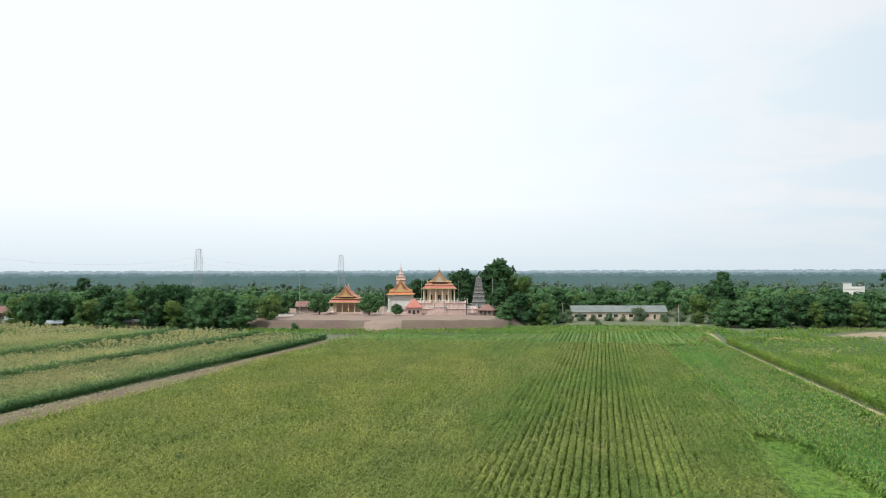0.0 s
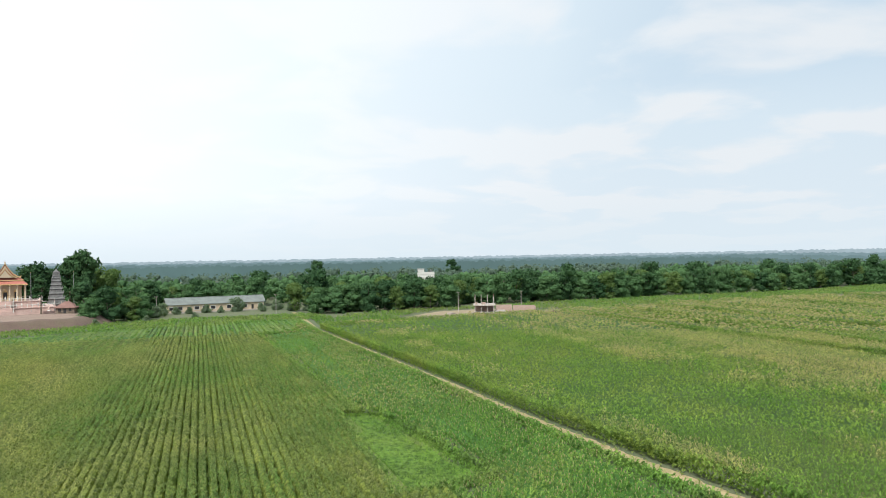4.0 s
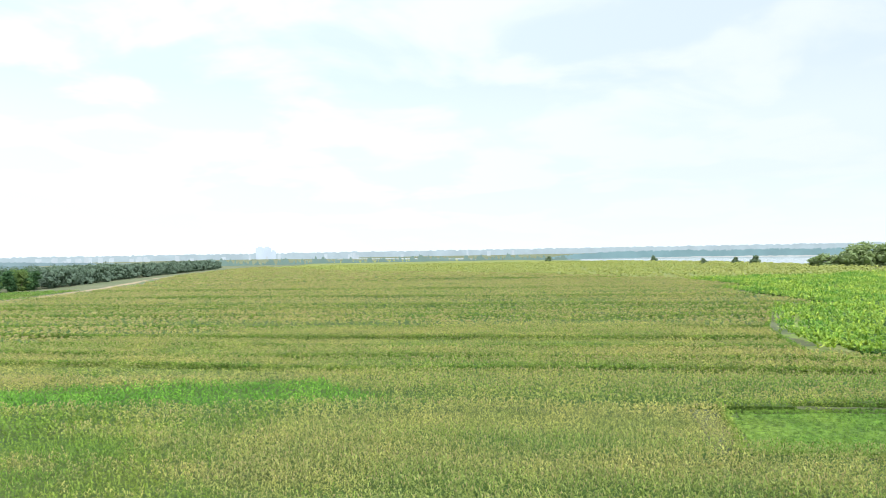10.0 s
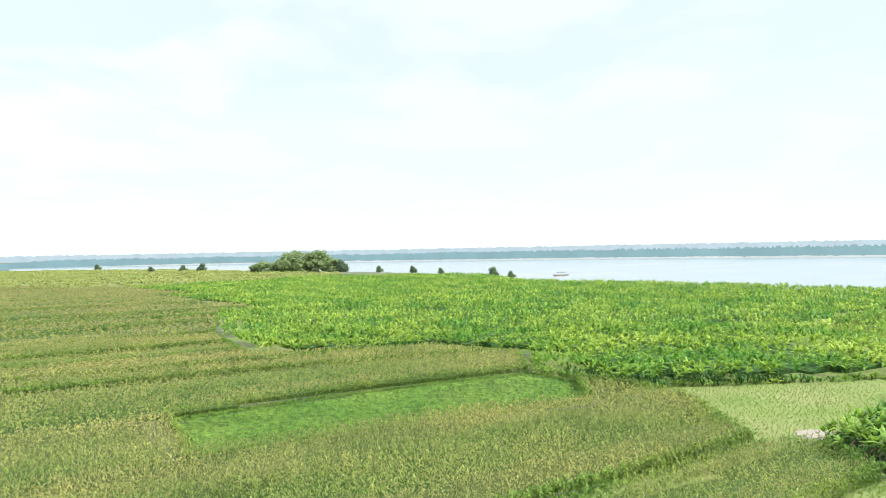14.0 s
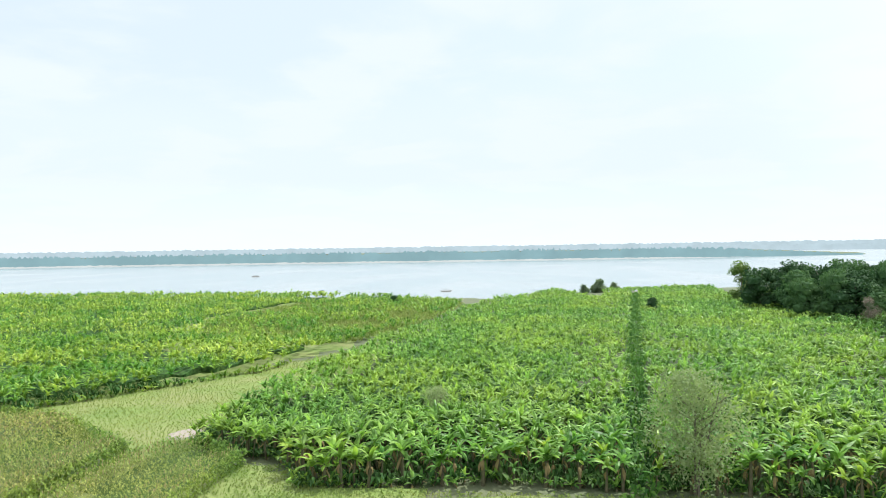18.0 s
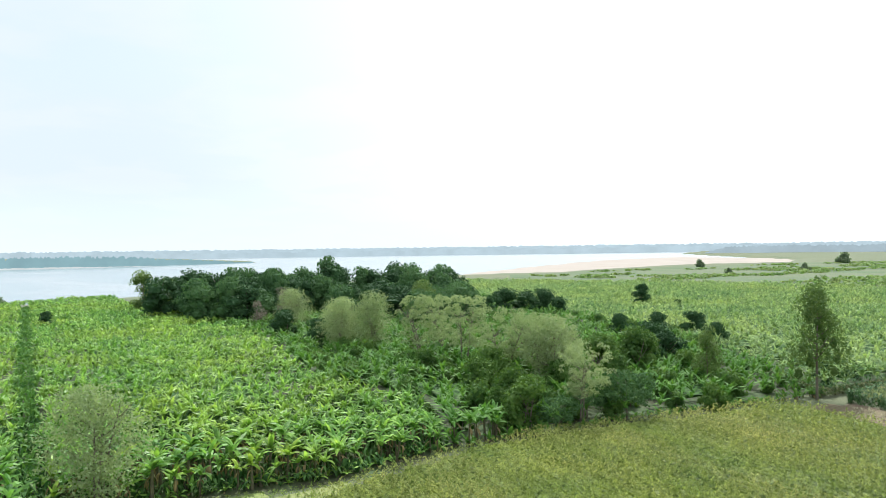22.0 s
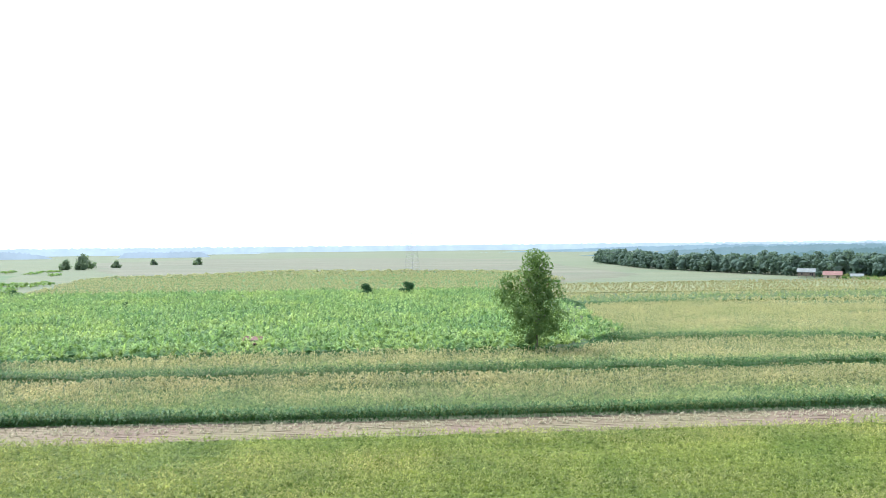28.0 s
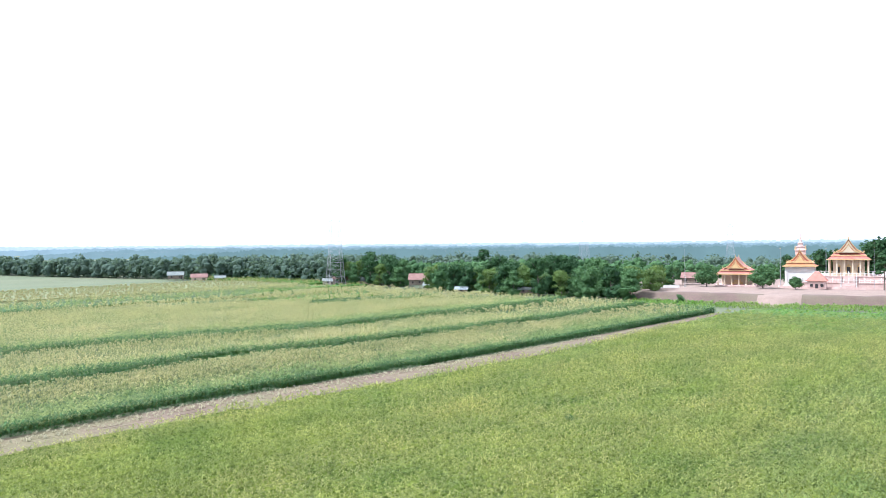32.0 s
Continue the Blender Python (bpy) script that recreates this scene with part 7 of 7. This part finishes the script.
# ---- pylons and lines ----
def pylon_geo(h, base, top):
    """Legs, braces and arms of a lattice tower, as separate pieces."""
    pieces = []
    w = lambda t: base * (1 - t / 0.45) + top * 1.5 * t / 0.45 if t < 0.45 else top * (1.5 - 0.5 * (t - 0.45) / 0.55)
    ts = [0, 0.12, 0.22, 0.31, 0.38, 0.45, 0.52, 0.59, 0.66, 0.73, 0.80, 0.87, 0.94, 1.0]
    for sx, sy in ((-1, -1), (1, -1), (1, 1), (-1, 1)):
        pieces.append(("leg", Geo().tube([(sx * w(t) / 2, sy * w(t) / 2, h * t - (0.2 if t == 0 else 0)) for t in (0, 0.2, 0.45, 0.75, 1.0)], (0.11, 0.1, 0.09, 0.08, 0.06), 4)))
    for a, b in zip(ts, ts[1:]):
        g = Geo()
        p, q = w(a) / 2, w(b) / 2
        for (ax, ay), (bx, by) in (((-1, -1), (1, -1)), ((1, -1), (1, 1)), ((1, 1), (-1, 1)), ((-1, 1), (-1, -1))):
            g.tube([(ax * p, ay * p, h * a), (bx * q, by * q, h * b)], (0.045, 0.045), 3)
            g.tube([(bx * p, by * p, h * a), (ax * q, ay * q, h * b)], (0.045, 0.045), 3)
            g.tube([(ax * q, ay * q, h * b), (bx * q, by * q, h * b)], (0.045, 0.045), 3)
        pieces.append(("brace", g))
    for t in (0.72, 0.86, 0.99):
        for s in (-1, 1):
            z, x = h * t, s * (w(t) / 2)
            e = s * (w(t) / 2 + (3.6 if t < 0.9 else 2.6))
            pieces.append(("crossarm", Geo().tube([(x, -0.5, z), (e, 0, z)], (0.09, 0.05), 3).tube([(x, 0.5, z), (e, 0, z)], (0.09, 0.05), 3).tube([(x, 0, z + 1.4), (e, 0, z)], (0.07, 0.05), 3)))
            pieces.append(("insulator", Geo().tube([(e, 0, z), (e, 0, z - 1.6)], (0.1, 0.1), 4)))
    return pieces


def pylon(x, y, turn, s=1.0, first=[None]):
    m = pose(x, y, 0, 0, 0, turn) @ Matrix.Scale(s, 4)
    if first[0]:
        return copy_thing(first[0], m)
    root = first[0] = thing("pylon", "tall steel lattice power pylon", "pylon", m, group="power pylons")
    for name, g in pylon_geo(42.0, 9.5, 4.2):
        part(name, g, M_STEEL, root)
    return root


TOWERS = [(-690, 168, 30), (-287, 384, 50), (-232, 714, 90), (-130, 960, 90)]
for x, y, a in TOWERS:
    pylon(x, y, a, 1.0 if x > -600 else 1.12)


def cable(a, b, sag, name="power_line"):
    P = [(a[0] + (b[0] - a[0]) * t, a[1] + (b[1] - a[1]) * t, a[2] + (b[2] - a[2]) * t - 4 * sag * t * (1 - t)) for t in np.linspace(0, 1, 13)]
    return single(name, Geo().tube(P, [0.016] * 13, 3).mesh(name, M_WIRE), "thin sagging power cable between pylons", "cable", group="power cables")


for (x0, y0, a0), (x1, y1, a1) in zip(TOWERS, TOWERS[1:]):
    for z in (28.6, 34.5, 40.0):
        for s in (-1, 1):
            e0, e1 = s * 5.4, s * 5.4
            cable((x0 + e0 * math.cos(radians(a0)), y0 + e0 * math.sin(radians(a0)), z), (x1 + e1 * math.cos(radians(a1)), y1 + e1 * math.sin(radians(a1)), z), 9)


# ---- river craft and far town ----
def river_boat(p, turn, s=1.0):
    root = thing("river_boat", "small dark roofed fishing boat on the river", "boat", pose(p.x, p.y, WATER_Z, 0, 0, turn) @ Matrix.Scale(s, 4), group="boats on the river")
    hull = [(-6, 0.9), (-4.5, 0.1), (-3, -0.25), (3, -0.25), (4.5, 0.1), (6, 1.0), (4.5, 0.75), (-4.5, 0.7)]
    part("hull", Geo().prism(hull, -1.1, 1.1), M_WOOD, root)
    part("cabin_roof", Geo().prism([(-1.2, 2.2), (-0.7, 2.6), (0.7, 2.6), (1.2, 2.2), (1.1, 2.1), (-1.1, 2.1)], -3, 2.6, "x"), M_TIN, root)
    for x in (-2.7, 0, 2.4):
        for y in (-1, 1):
            part("roof_post", Geo().tube([(x, y, 0.6), (x, y, 2.2)], (0.06, 0.06), 4), M_WOOD, root)
    return root


river_boat(at(140.6, 815), 70, 1.6)
river_boat(at(162.8, 900), 20, 0.8)
river_boat(at(177.0, 520), 10, 0.7)
# far buildings, with the haze over them put into a pale glowing colour
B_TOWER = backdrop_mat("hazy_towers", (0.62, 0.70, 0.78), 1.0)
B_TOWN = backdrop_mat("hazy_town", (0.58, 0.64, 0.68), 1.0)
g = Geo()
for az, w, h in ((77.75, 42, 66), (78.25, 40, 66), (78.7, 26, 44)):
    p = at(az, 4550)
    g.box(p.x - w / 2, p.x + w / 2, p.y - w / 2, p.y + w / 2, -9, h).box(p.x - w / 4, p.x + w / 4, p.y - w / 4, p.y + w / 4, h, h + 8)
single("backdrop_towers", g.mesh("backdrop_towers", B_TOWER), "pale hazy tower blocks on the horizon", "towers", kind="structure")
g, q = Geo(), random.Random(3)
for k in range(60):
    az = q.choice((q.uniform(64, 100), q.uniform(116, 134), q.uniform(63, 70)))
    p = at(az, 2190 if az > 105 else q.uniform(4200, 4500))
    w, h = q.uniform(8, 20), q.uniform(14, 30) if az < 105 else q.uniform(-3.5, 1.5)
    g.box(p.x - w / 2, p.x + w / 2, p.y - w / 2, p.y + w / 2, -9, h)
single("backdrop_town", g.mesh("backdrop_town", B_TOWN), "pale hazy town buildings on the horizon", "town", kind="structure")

# ---- small things in the fields ----
r = np.random.default_rng(90)
X, Y = row_points(between([(-70, -103.5), (60, -102.8), (120, -99.5), (180, -98.8)], [(-70, -109.5), (0, -106.8), (70, -107.2), (120, -102.8), (180, -100.5)]), 1.15, 1.1, 0, 300, r, 0.08)
sheaf = []
for k in range(5):
    V, F = kites(r, 6, 0.3, 0.6, 0.2, 0.0, 0.7, 0.6)
    sheaf.append((np.array(V), np.array(F), np.zeros(len(F), int)))
V, F, I = spread(sheaf, X, Y, np.full(len(X), 0.12), r.uniform(0.5, 1.0, len(X)), r)
M_STRAW = foliage("pale_straw", (0.27, 0.25, 0.16), (0.38, 0.35, 0.23), (0.50, 0.46, 0.32), through_light=0.2, rough=0.8)
single("straw_tufts", np_mesh("straw_tufts", V, F, [M_STRAW], I), "rows of pale cut stalks on bare soil", "stubble", kind="stuff")


def grass_stuff(name, outline, gap, r0, r1, h, mat, label, seed, z=0.1):
    r = np.random.default_rng(seed)
    X, Y = row_points(outline, gap, gap, r0, r1, r, 0.4)
    plans = []
    for k in range(6):
        V, F = kites(r, 5, h * 0.2, h, h * 0.3, 0.0, 0.4, 0.9)
        plans.append((np.array(V), np.array(F), np.zeros(len(F), int)))
    V, F, I = spread(plans, X, Y, np.full(len(X), z), r.uniform(0.5, 1.4, len(X)), r)
    return single(name, np_mesh(name, V, F, [mat], I), label, "grass", kind="stuff")


grass_stuff("clearing_grass", [(100, -112), (116, -128), (60, -140), (40, -170), (24, -215), (36, -118), (36, -92), (20, -82), (4, -76), (-24, -74), (-10, -60), (24, -66), (30, -89), (44, -93), (72, -107)], 0.55, 0, 200, 0.24, M_DRYGRASS, "tufts of dry and green grass in the clearing", 92, 0.15)
grass_stuff("clearing_grass", [(30, -66), (29, -85), (24, -86), (20, -77), (-24, -75), (-44, -69), (-43, -66), (-30, -62), (-10, -52), (31, -48)], 0.5, 0, 120, 0.24, M_DRYGRASS, "tufts of grass before the banana plants", 93, 0.15)
# added fill leaves whose dark colour deepens the gaps like shade
grass_stuff("plantation_weeds", BLOCK_SOUTH, 1.0, 0, 125, 1.1, M_UNDER_SHADE, "added low weeds coloured dark for the shade under the banana plants", 101, 0.0)
grass_stuff("plantation_weeds", BLOCK_EAST, 1.3, 0, 150, 1.2, M_UNDER_SHADE, "added low weeds coloured dark for the shade under the sunny banana plants", 102, 0.0)
r = np.random.default_rng(97)
X, Y = row_points([(-420, -90), (-1000, -190), (-1050, -420), (-480, -470), (-425, -260)], 7.0, 7.0, 0, 1100, r, 0.4)
U, W = to_uv(X, Y)
m = value_noise(X / 4, Y, 22, 98) * 0.7 + value_noise(X, Y, 40, 99) * 0.3 > 0.55
plans = []
for k in range(6):
    V, F = kites(r, 9, 1.0, 3.6, 2.2, 0.0, 0.5, 0.35)
    plans.append((np.array(V), np.array(F), np.zeros(len(F), int)))
V, F, I = spread(plans, X[m], Y[m], np.full(int(m.sum()), 0.5), r.uniform(0.5, 1.2, int(m.sum())), r)
single("meadow_growth", np_mesh("meadow_growth", V, F, [M_LUSH], I), "patches of low green growth on the river meadow", "growth", kind="stuff")
grass_stuff("verge_grass", [(x - 0.9, y) for x, y in PATH_LINE] + [(x + 2.4, y) for x, y in reversed(PATH_LINE)], 1.35, 0, 260, 0.4, M_DRYGRASS, "dry and green grass along the footpath", 96, 0.08)
grass_stuff("meadow_grass", RIVER_MEADOW, 1.1, 0, 400, 1.0, M_DRYGRASS, "rough yellow-green grass towards the river", 99, 0.0)
grass_stuff("lane_growth", LANE, 1.1, 0, 400, 1.2, M_BANANA_D, "dark green growth along the plantation lane", 95, 0.0)
grass_stuff("verge_grass", [(-84, 330), (-84, 300), (30, 300), (120, 300), (120, 335), (60, 345), (28, 338), (20, 327), (-30, 322)], 1.3, 0, 400, 0.9, M_LUSH, "rough green verge below the bank", 94, 0.0)
grass_stuff("verge_grass", [(120, 300), (135, 320), (200, 320), (250, 324), (350, 316), (430, 302), (520, 310), (620, 306), (620, 268), (470, 255), (302, 270), (240, 274), (215, 287), (205, 306), (176, 311), (150, 295), (138, 280), (160, 267), (120, 269), (100, 266), (112, 310)], 1.7, 0, 640, 1.0, M_LUSH, "rough green grass along the foot of the trees", 98, 0.0)
